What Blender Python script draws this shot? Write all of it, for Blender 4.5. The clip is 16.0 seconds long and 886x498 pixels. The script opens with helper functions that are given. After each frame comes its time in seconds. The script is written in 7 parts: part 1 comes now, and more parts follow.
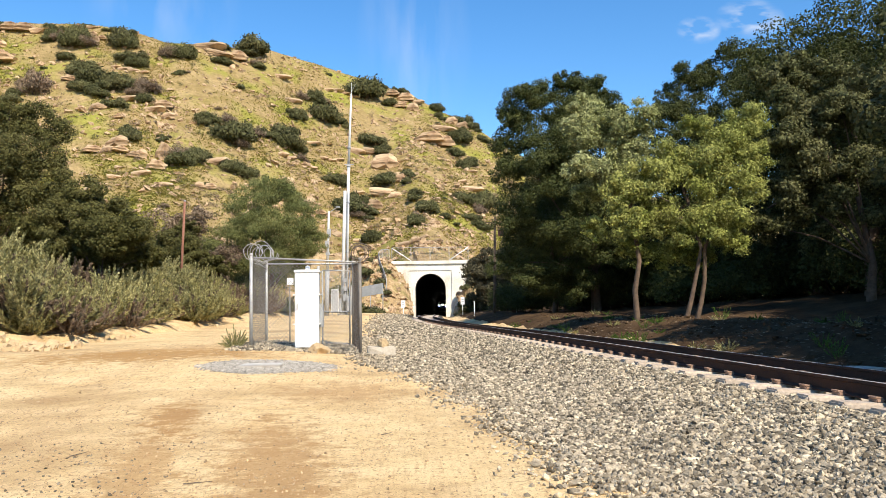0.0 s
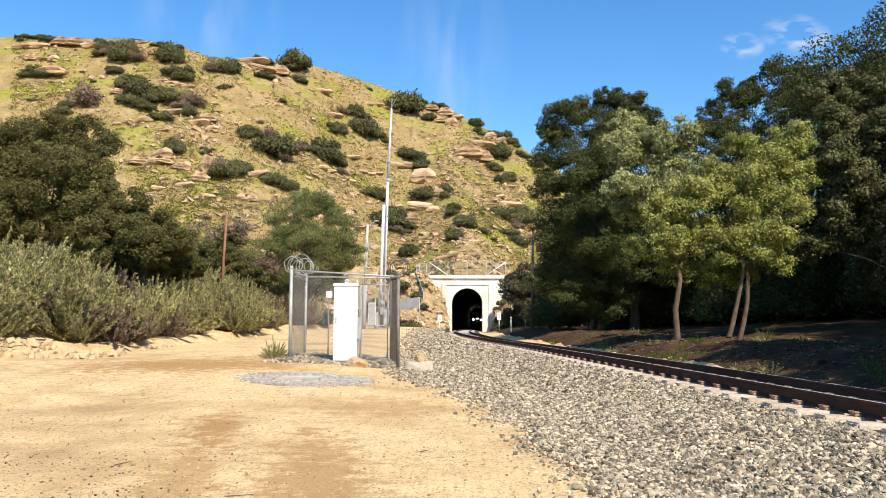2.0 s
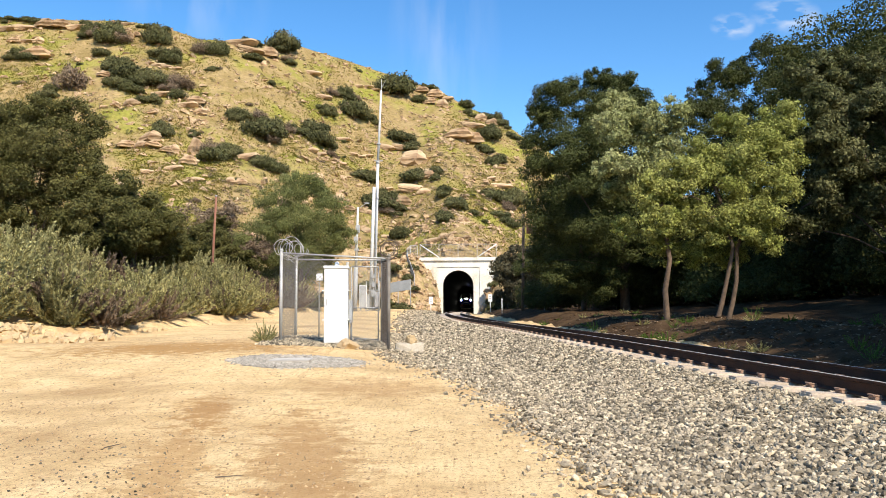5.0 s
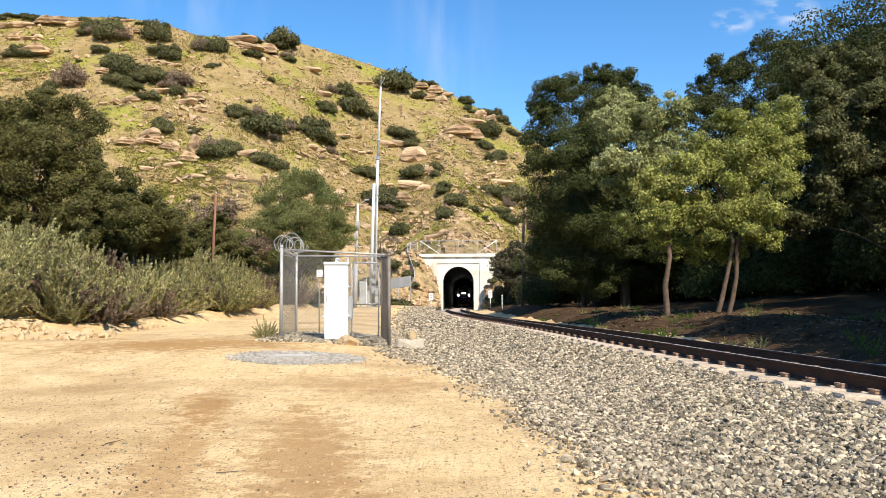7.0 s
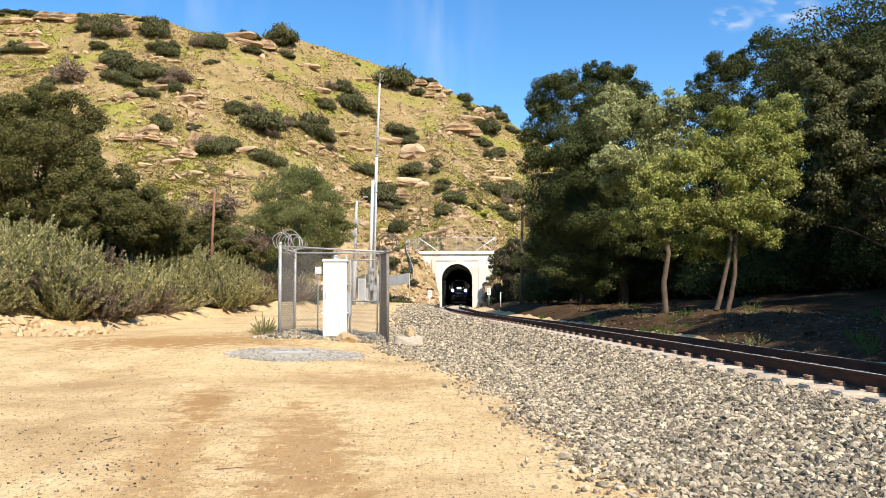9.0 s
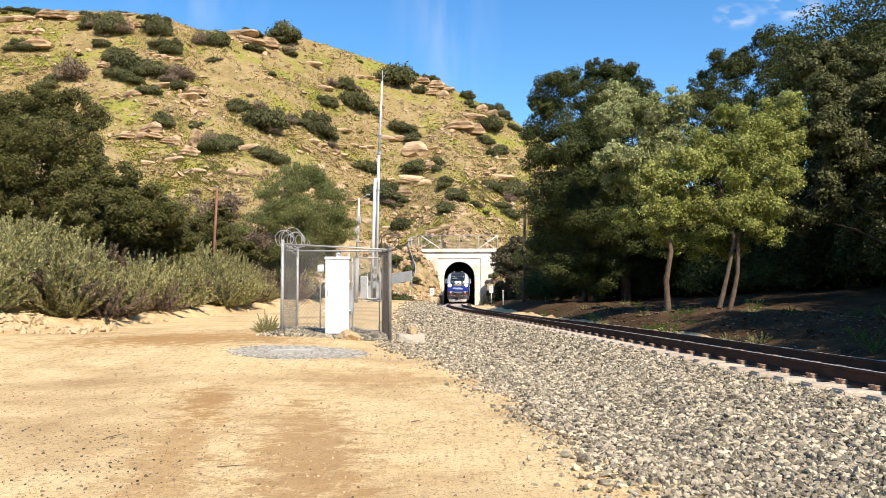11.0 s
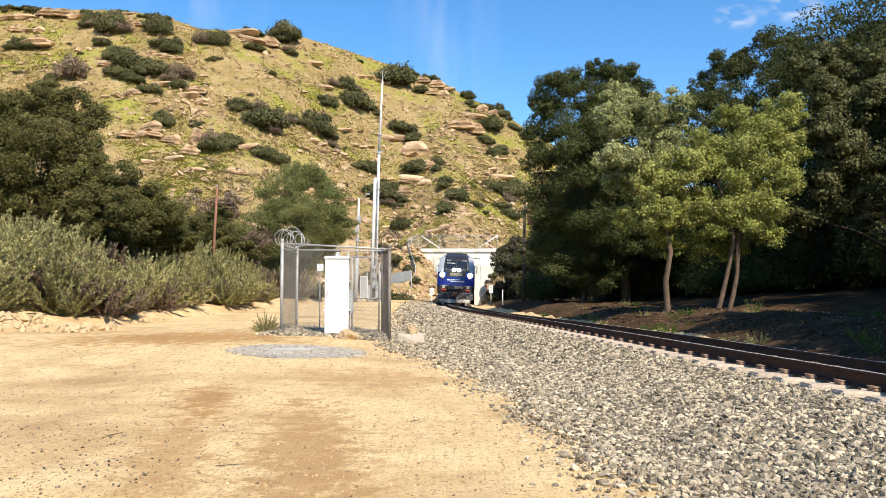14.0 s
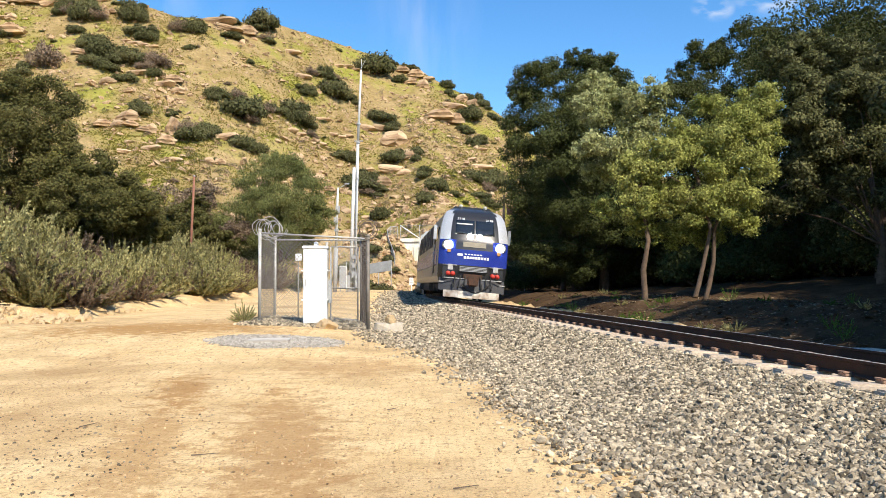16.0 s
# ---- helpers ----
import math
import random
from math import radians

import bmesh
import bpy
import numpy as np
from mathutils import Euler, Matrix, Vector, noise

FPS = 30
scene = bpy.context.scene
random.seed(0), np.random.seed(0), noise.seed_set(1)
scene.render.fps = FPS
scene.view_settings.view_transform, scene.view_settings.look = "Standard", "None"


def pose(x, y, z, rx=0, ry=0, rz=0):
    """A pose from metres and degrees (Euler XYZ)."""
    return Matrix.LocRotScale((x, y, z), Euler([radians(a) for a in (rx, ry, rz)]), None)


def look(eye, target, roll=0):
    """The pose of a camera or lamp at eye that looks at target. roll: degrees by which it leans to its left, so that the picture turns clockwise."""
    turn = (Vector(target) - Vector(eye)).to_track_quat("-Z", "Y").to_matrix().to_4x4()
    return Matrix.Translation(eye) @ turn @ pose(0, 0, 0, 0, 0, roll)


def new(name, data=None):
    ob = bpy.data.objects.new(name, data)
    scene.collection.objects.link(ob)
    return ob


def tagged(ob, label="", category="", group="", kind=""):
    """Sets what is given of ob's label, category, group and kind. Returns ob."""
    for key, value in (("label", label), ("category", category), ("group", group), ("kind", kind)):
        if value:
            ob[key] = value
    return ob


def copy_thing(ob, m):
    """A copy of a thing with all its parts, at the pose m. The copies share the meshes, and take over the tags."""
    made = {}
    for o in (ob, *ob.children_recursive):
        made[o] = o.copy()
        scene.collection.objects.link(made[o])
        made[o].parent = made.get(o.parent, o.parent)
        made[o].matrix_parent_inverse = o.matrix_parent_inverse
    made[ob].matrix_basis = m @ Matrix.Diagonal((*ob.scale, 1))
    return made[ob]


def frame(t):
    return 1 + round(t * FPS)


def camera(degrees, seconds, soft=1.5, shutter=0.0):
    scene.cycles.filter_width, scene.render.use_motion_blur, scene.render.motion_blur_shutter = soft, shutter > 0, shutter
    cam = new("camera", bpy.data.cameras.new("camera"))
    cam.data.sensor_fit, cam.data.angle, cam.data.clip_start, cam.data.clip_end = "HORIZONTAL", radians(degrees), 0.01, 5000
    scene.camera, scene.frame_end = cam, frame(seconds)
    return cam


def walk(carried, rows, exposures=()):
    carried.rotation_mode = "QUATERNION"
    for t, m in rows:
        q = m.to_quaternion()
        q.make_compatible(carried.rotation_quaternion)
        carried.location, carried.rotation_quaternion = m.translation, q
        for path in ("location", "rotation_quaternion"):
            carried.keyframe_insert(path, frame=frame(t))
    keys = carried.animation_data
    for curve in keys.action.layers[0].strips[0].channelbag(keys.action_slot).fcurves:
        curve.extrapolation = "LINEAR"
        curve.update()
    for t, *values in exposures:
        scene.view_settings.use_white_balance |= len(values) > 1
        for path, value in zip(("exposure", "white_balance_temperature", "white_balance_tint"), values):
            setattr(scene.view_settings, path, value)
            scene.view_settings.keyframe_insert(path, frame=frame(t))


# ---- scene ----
cam = camera(59.2, 16.0, soft=0.5)
EYE = 1.5
# seconds, sway across, sway up, yaw, pitch, roll of a phone held still by hand
ROWS = [
    (0.0, 0.025, -0.008, -2.13, 4.02, 0.86),
    (0.5, 0.011, 0.003, -1.23, 3.92, 0.77),
    (1.0, -0.006, 0.010, -0.66, 4.91, 0.36),
    (1.5, -0.022, 0.020, 0.06, 5.24, -0.10),
    (2.0, -0.026, 0.024, 0.51, 5.09, -0.21),
    (2.5, -0.028, 0.021, 0.69, 4.88, -0.28),
    (3.0, -0.031, 0.021, 0.80, 4.90, -0.33),
    (3.5, -0.038, 0.026, 0.91, 4.89, -0.52),
    (4.0, -0.032, 0.028, 1.20, 4.83, -0.53),
    (4.5, -0.024, 0.017, 0.69, 4.41, -0.31),
    (5.0, -0.002, 0.008, -0.12, 3.79, 0.18),
    (7.5, -0.004, 0.001, -0.14, 3.52, 0.34),
    (8.0, 0.001, 0.007, -0.23, 3.52, 0.41),
    (8.5, 0.002, 0.004, -0.20, 3.40, 0.32),
    (9.0, -0.003, -0.001, -0.21, 3.32, 0.20),
    (11.5, -0.000, 0.001, 0.02, 3.14, 0.13),
    (12.0, 0.001, -0.000, -0.00, 3.13, 0.01),
    (12.5, 0.003, -0.002, 0.01, 3.07, 0.01),
    (13.0, 0.002, -0.000, 0.05, 3.08, 0.03),
    (13.5, 0.004, 0.002, 0.00, 3.14, 0.07),
    (14.0, 0.004, -0.001, -0.06, 3.14, -0.01),
    (14.5, 0.001, -0.001, -0.09, 3.03, -0.09),
    (15.0, 0.002, -0.008, -0.29, 2.78, -0.01),
    (15.5, 0.022, -0.015, -1.01, 2.65, 0.12),
    (16.0, 0.036, -0.019, -1.53, 2.40, 0.21),
]
walk(cam, [(t, pose(x, 0, EYE + z, 90 + pitch, roll, yaw)) for t, x, z, yaw, pitch, roll in ROWS])

# ---- light ----
SUN_TO = Vector((0.42, -0.80, 0.86)).normalized()
world = bpy.data.worlds.new("sky")
scene.world = world
world.use_nodes = True
sky = world.node_tree.nodes.new("ShaderNodeTexSky")
sky.sky_type = "NISHITA"
sky.sun_disc = False
sky.sun_elevation = math.asin(SUN_TO.z)
sky.sun_rotation = math.atan2(SUN_TO.x, SUN_TO.y)
sky.altitude = 300
sky.air_density, sky.dust_density, sky.ozone_density = 1.0, 0.2, 3.0
background = world.node_tree.nodes["Background"]
background.inputs["Strength"].default_value = 0.15
tone = world.node_tree.nodes.new("ShaderNodeHueSaturation")
tone.inputs["Saturation"].default_value = 1.27
world.node_tree.links.new(sky.outputs["Color"], tone.inputs["Color"])
world.node_tree.links.new(tone.outputs["Color"], background.inputs["Color"])
sun_data = bpy.data.lights.new("sun", "SUN")
sun_data.energy, sun_data.angle, sun_data.color = 5.0, radians(0.53), (1.0, 0.90, 0.76)
sun = new("sun", sun_data)
sun.matrix_world = look(SUN_TO * 50, (0, 0, 0))
scene.view_settings.exposure = 0.49


# ---- materials ----
def material(name, c1, c2, scale=4.0, rough=0.8, metal=0.0, bump=0.3, fine=40.0, c3=None, scale3=0.6, detail=5.0, per_object=0.0, spec=0.3, island=0.0, distance=0.02):
    """Two colours mixed by a broad noise, a third in larger patches, fine grain in tone and relief."""
    m = bpy.data.materials.new(name)
    m.use_nodes = True
    nodes, links = m.node_tree.nodes, m.node_tree.links
    bsdf = nodes["Principled BSDF"]
    co = nodes.new("ShaderNodeTexCoord").outputs["Object"]

    def noise_tex(s, d=detail, r=0.6):
        n = nodes.new("ShaderNodeTexNoise")
        n.inputs["Scale"].default_value, n.inputs["Detail"].default_value, n.inputs["Roughness"].default_value = s, d, r
        links.new(co, n.inputs["Vector"])
        return n.outputs["Fac"]

    def ramp(v, lo, hi):
        r = nodes.new("ShaderNodeMapRange")
        r.inputs["From Min"].default_value, r.inputs["From Max"].default_value = lo, hi
        links.new(v, r.inputs["Value"])
        return r.outputs["Result"]

    def mix(fac, a, b, mode="MIX"):
        x = nodes.new("ShaderNodeMix")
        x.data_type, x.blend_type = "RGBA", mode
        for value, socket in ((fac, x.inputs["Factor"]), (a, x.inputs[6]), (b, x.inputs[7])):
            if isinstance(value, bpy.types.NodeSocket):
                links.new(value, socket)
            elif isinstance(value, (int, float)):
                socket.default_value = value
            else:
                socket.default_value = (*value, 1)
        return x.outputs[2]

    col = mix(ramp(noise_tex(scale), 0.35, 0.65), c1, c2)
    if c3:
        col = mix(ramp(noise_tex(scale3, 4.0), 0.48, 0.66), col, c3)
    grain = noise_tex(fine, 3.0)
    g = nodes.new("ShaderNodeMapRange")
    g.inputs["From Min"].default_value, g.inputs["From Max"].default_value = 0.3, 0.7
    g.inputs["To Min"].default_value, g.inputs["To Max"].default_value = 0.78, 1.15
    links.new(grain, g.inputs["Value"])
    col = mix(1.0, col, g.outputs["Result"], "MULTIPLY")
    for amount, output, node in ((per_object, "Random", "ShaderNodeObjectInfo"), (island, "Random Per Island", "ShaderNodeNewGeometry")):
        if amount:
            info = nodes.new(node)
            v = nodes.new("ShaderNodeMapRange")
            v.inputs["To Min"].default_value, v.inputs["To Max"].default_value = 1 - amount, 1 + amount
            links.new(info.outputs[output], v.inputs["Value"])
            col = mix(1.0, col, v.outputs["Result"], "MULTIPLY")
    links.new(col, bsdf.inputs["Base Color"])
    bsdf.inputs["Roughness"].default_value = rough
    bsdf.inputs["Metallic"].default_value = metal
    bsdf.inputs["Specular IOR Level"].default_value = spec
    if bump:
        b = nodes.new("ShaderNodeBump")
        b.inputs["Strength"].default_value, b.inputs["Distance"].default_value = bump, distance
        links.new(grain, b.inputs["Height"])
        links.new(b.outputs["Normal"], bsdf.inputs["Normal"])
    return m


def leaf_material(name, c1, c2, see_through=0.25, scale=0.5, rough=0.55, island=0.35):
    m = material(name, c1, c2, scale=scale, rough=rough, bump=0, fine=6.0, island=island, per_object=0.15, spec=0.08)
    nodes, links = m.node_tree.nodes, m.node_tree.links
    bsdf, out = nodes["Principled BSDF"], nodes["Material Output"]
    thin = nodes.new("ShaderNodeBsdfTranslucent")
    links.new(bsdf.inputs["Base Color"].links[0].from_socket, thin.inputs["Color"])
    both = nodes.new("ShaderNodeMixShader")
    both.inputs["Fac"].default_value = see_through
    links.new(bsdf.outputs[0], both.inputs[1])
    links.new(thin.outputs[0], both.inputs[2])
    links.new(both.outputs[0], out.inputs["Surface"])
    return m


def glow(name, colour, strength):
    m = bpy.data.materials.new(name)
    m.use_nodes = True
    bsdf = m.node_tree.nodes["Principled BSDF"]
    bsdf.inputs["Base Color"].default_value = (0.8, 0.8, 0.75, 1)
    bsdf.inputs["Emission Color"].default_value = (*colour, 1)
    bsdf.inputs["Emission Strength"].default_value = strength
    return m


def dirt_material():
    """Packed sandy soil: pale dust, brown wheel ruts that run along y, streaks, grit and small clods."""
    m = material("dirt", (0.79, 0.565, 0.285), (0.86, 0.645, 0.35), scale=1.3, rough=0.97, bump=0.8, fine=55.0, c3=(0.52, 0.35, 0.17), scale3=0.30, spec=0.05, distance=0.03)
    nodes, links = m.node_tree.nodes, m.node_tree.links
    bsdf = nodes["Principled BSDF"]
    col = bsdf.inputs["Base Color"].links[0].from_socket
    co = nodes.new("ShaderNodeTexCoord").outputs["Object"]
    for stretch, scale, lo, hi, tint, amount in (((1.0, 0.20, 1.0), 0.75, 0.55, 0.72, (0.40, 0.25, 0.12), 0.5), ((0.7, 1.2, 1.0), 3.2, 0.54, 0.70, (0.44, 0.29, 0.15), 0.55), ((1.0, 1.0, 1.0), 18.0, 0.55, 0.66, (0.33, 0.19, 0.09), 0.9), ((9.0, 0.8, 1.0), 2.4, 0.54, 0.66, (0.44, 0.28, 0.14), 0.5), ((1.0, 1.0, 1.0), 48.0, 0.60, 0.66, (0.24, 0.145, 0.075), 0.9), ((1.0, 1.3, 1.0), 7.0, 0.57, 0.66, (0.46, 0.285, 0.135), 0.55)):
        mp = nodes.new("ShaderNodeMapping")
        mp.inputs["Scale"].default_value = stretch
        n = nodes.new("ShaderNodeTexNoise")
        n.inputs["Scale"].default_value, n.inputs["Detail"].default_value, n.inputs["Roughness"].default_value = scale, 7.0, 0.65
        r = nodes.new("ShaderNodeMapRange")
        r.inputs["From Min"].default_value, r.inputs["From Max"].default_value, r.inputs["To Max"].default_value = lo, hi, amount
        x = nodes.new("ShaderNodeMix")
        x.data_type = "RGBA"
        x.inputs[7].default_value = (*tint, 1)
        links.new(co, mp.inputs["Vector"])
        links.new(mp.outputs["Vector"], n.inputs["Vector"])
        links.new(n.outputs["Fac"], r.inputs["Value"])
        links.new(r.outputs["Result"], x.inputs["Factor"])
        links.new(col, x.inputs[6])
        col = x.outputs[2]
    # two wheel ruts and a damp patch of road, ragged at the edges
    xyz = nodes.new("ShaderNodeSeparateXYZ")
    links.new(co, xyz.inputs[0])
    ragged = nodes.new("ShaderNodeTexNoise")
    ragged.inputs["Scale"].default_value, ragged.inputs["Detail"].default_value, ragged.inputs["Roughness"].default_value = 3.4, 12.0, 0.78
    links.new(co, ragged.inputs["Vector"])

    def calc(op, a, b):
        n = nodes.new("ShaderNodeMath")
        n.operation = op
        for v, s in ((a, n.inputs[0]), (b, n.inputs[1])):
            if isinstance(v, (int, float)):
                s.default_value = v
            else:
                links.new(v, s)
        return n.outputs[0]

    for cx, cy, rx, ry, slant, tint, amount in ((-1.25, 7.2, 0.66, 3.8, -0.16, (0.40, 0.225, 0.09), 0.72), (-2.5, 7.2, 0.40, 3.2, -0.22, (0.42, 0.24, 0.095), 0.62), (-3.1, 10.4, 0.40, 1.6, -0.22, (0.41, 0.23, 0.09), 0.85), (-6.4, 19.0, 3.2, 2.3, 0.2, (0.42, 0.235, 0.085), 0.9), (-1.2, 13.0, 1.2, 1.3, 0.0, (0.45, 0.27, 0.12), 0.6)):
        dy = calc("SUBTRACT", xyz.outputs["Y"], cy)
        dx = calc("SUBTRACT", calc("SUBTRACT", xyz.outputs["X"], cx), calc("MULTIPLY", dy, slant))
        far = calc("SQRT", calc("ADD", calc("POWER", calc("ABSOLUTE", calc("DIVIDE", dx, rx), 0), 2), calc("POWER", calc("ABSOLUTE", calc("DIVIDE", dy, ry), 0), 2)), 0)
        edge = calc("ADD", far, calc("MULTIPLY", calc("SUBTRACT", ragged.outputs["Fac"], 0.5), 5.0))
        r = nodes.new("ShaderNodeMapRange")
        r.inputs["From Min"].default_value, r.inputs["From Max"].default_value = 1.05, 0.45
        r.inputs["To Max"].default_value = amount
        links.new(edge, r.inputs["Value"])
        x = nodes.new("ShaderNodeMix")
        x.data_type = "RGBA"
        x.inputs[7].default_value = (*tint, 1)
        links.new(r.outputs["Result"], x.inputs["Factor"])
        links.new(col, x.inputs[6])
        col = x.outputs[2]
    links.new(col, bsdf.inputs["Base Color"])
    return m


DIRT = dirt_material()
SOIL = material("cut_soil", (0.50, 0.36, 0.19), (0.34, 0.235, 0.12), scale=0.9, rough=0.95, bump=1.0, fine=2.5, c3=(0.27, 0.22, 0.085), scale3=0.35, spec=0.05, distance=0.4, detail=9.0)
# near-black base paints in the shade of the gaps between ballast stones
BALLAST_BED = material("ballast_bed", (0.055, 0.049, 0.04), (0.10, 0.088, 0.07), scale=9.0, rough=0.95, bump=0.8, fine=30.0, spec=0.1)
STONE = material("ballast_stone", (0.160, 0.134, 0.096), (0.39, 0.325, 0.225), scale=8.0, rough=0.9, bump=0.3, fine=60, island=0.68, per_object=0.55, spec=0.1)
HILL = material("hill_grass", (0.37, 0.27, 0.13), (0.25, 0.18, 0.072), scale=0.22, rough=0.95, bump=0.6, fine=1.3, c3=(0.26, 0.245, 0.05), scale3=0.08, detail=9.0, spec=0.05, distance=0.45)
ROCK = material("sandstone", (0.56, 0.415, 0.25), (0.44, 0.295, 0.165), scale=0.8, rough=0.9, bump=1.0, fine=2.2, c3=(0.26, 0.165, 0.095), scale3=1.3, per_object=0.22, spec=0.1, distance=0.3)
CONCRETE = material("concrete", (0.58, 0.55, 0.48), (0.46, 0.42, 0.36), scale=0.7, rough=0.9, bump=0.3, fine=9.0, c3=(0.36, 0.31, 0.24), scale3=0.25, spec=0.2)
PORTAL_PAINT = material("pale_portal", (0.82, 0.78, 0.68), (0.74, 0.69, 0.58), scale=0.5, rough=0.85, bump=0.3, fine=5.0, c3=(0.60, 0.52, 0.40), scale3=0.22, spec=0.2)
LINING = material("tunnel_lining", (0.05, 0.045, 0.04), (0.03, 0.028, 0.025), scale=0.5, rough=0.95, bump=0.3, fine=3.0)
RUST = material("rusty_steel", (0.075, 0.035, 0.02), (0.045, 0.025, 0.018), scale=3.0, rough=0.85, bump=0.2, fine=60.0)
# bare worn rail tops; pale low-metal base also paints in their bright glint
RAILHEAD = material("worn_steel_painted_glint", (0.75, 0.73, 0.70), (0.60, 0.57, 0.53), scale=3.0, rough=0.45, metal=0.35, bump=0.05, fine=60.0)
WIRE = material("dull_wire", (0.20, 0.19, 0.165), (0.27, 0.255, 0.23), scale=4.0, rough=0.7, metal=0.2, bump=0, fine=60.0)
GALVANISED = material("galvanised_steel", (0.50, 0.49, 0.46), (0.36, 0.35, 0.33), scale=4.0, rough=0.55, metal=0.3, bump=0.05, fine=60.0)
OLD_STEEL = material("old_steel", (0.17, 0.15, 0.125), (0.25, 0.225, 0.19), scale=5.0, rough=0.7, metal=0.2, bump=0.1, fine=50.0)
RUSTY_WIRE = material("rusty_wire", (0.12, 0.085, 0.06), (0.21, 0.165, 0.125), scale=6.0, rough=0.7, metal=0.3, bump=0.1, fine=80.0)
WHITE_PAINT = material("white_paint", (0.82, 0.82, 0.80), (0.76, 0.76, 0.74), scale=2.0, rough=0.4, bump=0.03, fine=30.0, c3=(0.72, 0.71, 0.67), scale3=1.3)
GREY_PAINT = material("grey_paint", (0.42, 0.43, 0.43), (0.34, 0.35, 0.36), scale=2.0, rough=0.5, bump=0.03, fine=30.0)
WOOD = material("weathered_wood", (0.10, 0.075, 0.05), (0.15, 0.11, 0.08), scale=2.5, rough=0.9, bump=0.4, fine=25.0)
BARK = material("bark", (0.16, 0.11, 0.075), (0.09, 0.065, 0.045), scale=3.0, rough=0.95, bump=0.8, fine=14.0)
OAK_LEAF = leaf_material("oak_leaf", (0.048, 0.058, 0.018), (0.090, 0.100, 0.032), 0.14)
WILLOW_LEAF = leaf_material("willow_leaf", (0.215, 0.24, 0.050), (0.36, 0.365, 0.115), 0.32, island=0.55)
GREY_LEAF = leaf_material("grey_green_leaf", (0.088, 0.094, 0.032), (0.168, 0.168, 0.075), 0.28, island=0.65)
PALE_LEAF = leaf_material("pale_green_leaf", (0.23, 0.245, 0.08), (0.39, 0.40, 0.185), 0.30, island=0.6)
DUSTY_LEAF = leaf_material("dusty_leaf", (0.070, 0.064, 0.034), (0.105, 0.092, 0.052), 0.15)
PEPPER_LEAF = leaf_material("pepper_leaf", (0.155, 0.17, 0.056), (0.22, 0.23, 0.085), 0.36)
SCRUB_LEAF = leaf_material("scrub_leaf", (0.115, 0.112, 0.034), (0.175, 0.162, 0.058), 0.28)
HILL_LEAF = leaf_material("chaparral_leaf", (0.085, 0.088, 0.034), (0.14, 0.132, 0.058), 0.15, scale=0.3)
SAGE_LEAF = leaf_material("sage_leaf", (0.29, 0.265, 0.105), (0.47, 0.43, 0.205), 0.3, island=0.5)
POLE_PAINT = material("pale_grey_paint", (0.62, 0.62, 0.60), (0.52, 0.52, 0.50), scale=2.0, rough=0.5, bump=0, fine=30.0)
# brown soil with the tree shade put into its near-black colour
SHADE_EARTH = material("earth_darkened_as_shade", (0.054, 0.033, 0.018), (0.088, 0.055, 0.030), scale=2.2, rough=0.97, bump=0.9, fine=22.0, c3=(0.115, 0.074, 0.040), scale3=0.5, spec=0.05, distance=0.04)
TWIG_LEAF = leaf_material("dry_twigs", (0.17, 0.12, 0.08), (0.24, 0.18, 0.12), 0.1)
GRASS = leaf_material("dry_grass", (0.40, 0.315, 0.10), (0.295, 0.285, 0.05), 0.40, scale=0.08, island=0.3)
WEED = leaf_material("green_weed", (0.08, 0.15, 0.025), (0.13, 0.20, 0.04), 0.3)
BLUE = material("blue_paint", (0.018, 0.035, 0.26), (0.014, 0.028, 0.21), scale=1.0, rough=0.25, bump=0, fine=20.0, spec=0.5)
SILVER = material("silver_paint", (0.62, 0.63, 0.63), (0.54, 0.54, 0.53), scale=1.0, rough=0.35, metal=0.4, bump=0, fine=20.0, spec=0.5)
CAB_BLACK = material("black_paint", (0.02, 0.021, 0.024), (0.03, 0.03, 0.032), scale=1.0, rough=0.3, bump=0, fine=20.0, spec=0.5)
UNDERFRAME = material("grimy_underframe", (0.07, 0.065, 0.06), (0.04, 0.038, 0.035), scale=2.0, rough=0.8, bump=0.2, fine=20.0)
PLOUGH_GREY = material("plough_grey", (0.065, 0.066, 0.072), (0.045, 0.046, 0.05), scale=2.0, rough=0.6, bump=0.1, fine=20.0)
RED_PAINT = material("red_paint", (0.55, 0.05, 0.03), (0.45, 0.04, 0.03), scale=2.0, rough=0.5, bump=0, fine=20.0)
COUPLER_BROWN = material("coupler_brown", (0.09, 0.045, 0.028), (0.05, 0.03, 0.02), scale=6.0, rough=0.85, bump=0.3, fine=40.0)
RUBBER = material("black_rubber", (0.02, 0.02, 0.02), (0.03, 0.03, 0.03), scale=6.0, rough=0.7, bump=0, fine=40.0)
GLASS = material("dark_glass", (0.012, 0.016, 0.02), (0.018, 0.022, 0.026), scale=1.0, rough=0.05, bump=0, fine=20.0, spec=0.8)
HEADLIGHT = glow("headlight_glow", (1.0, 0.98, 0.86), 45.0)
FAINT_LAMP = glow("marker_glow", (1.0, 0.45, 0.1), 0.15)
FAINT_LAMP.node_tree.nodes["Principled BSDF"].inputs["Base Color"].default_value = (0.30, 0.14, 0.04, 1)
SHEET_GREY = material("sheet_grey", (0.26, 0.27, 0.27), (0.20, 0.21, 0.21), scale=1.0, rough=0.7, bump=0, fine=15.0)


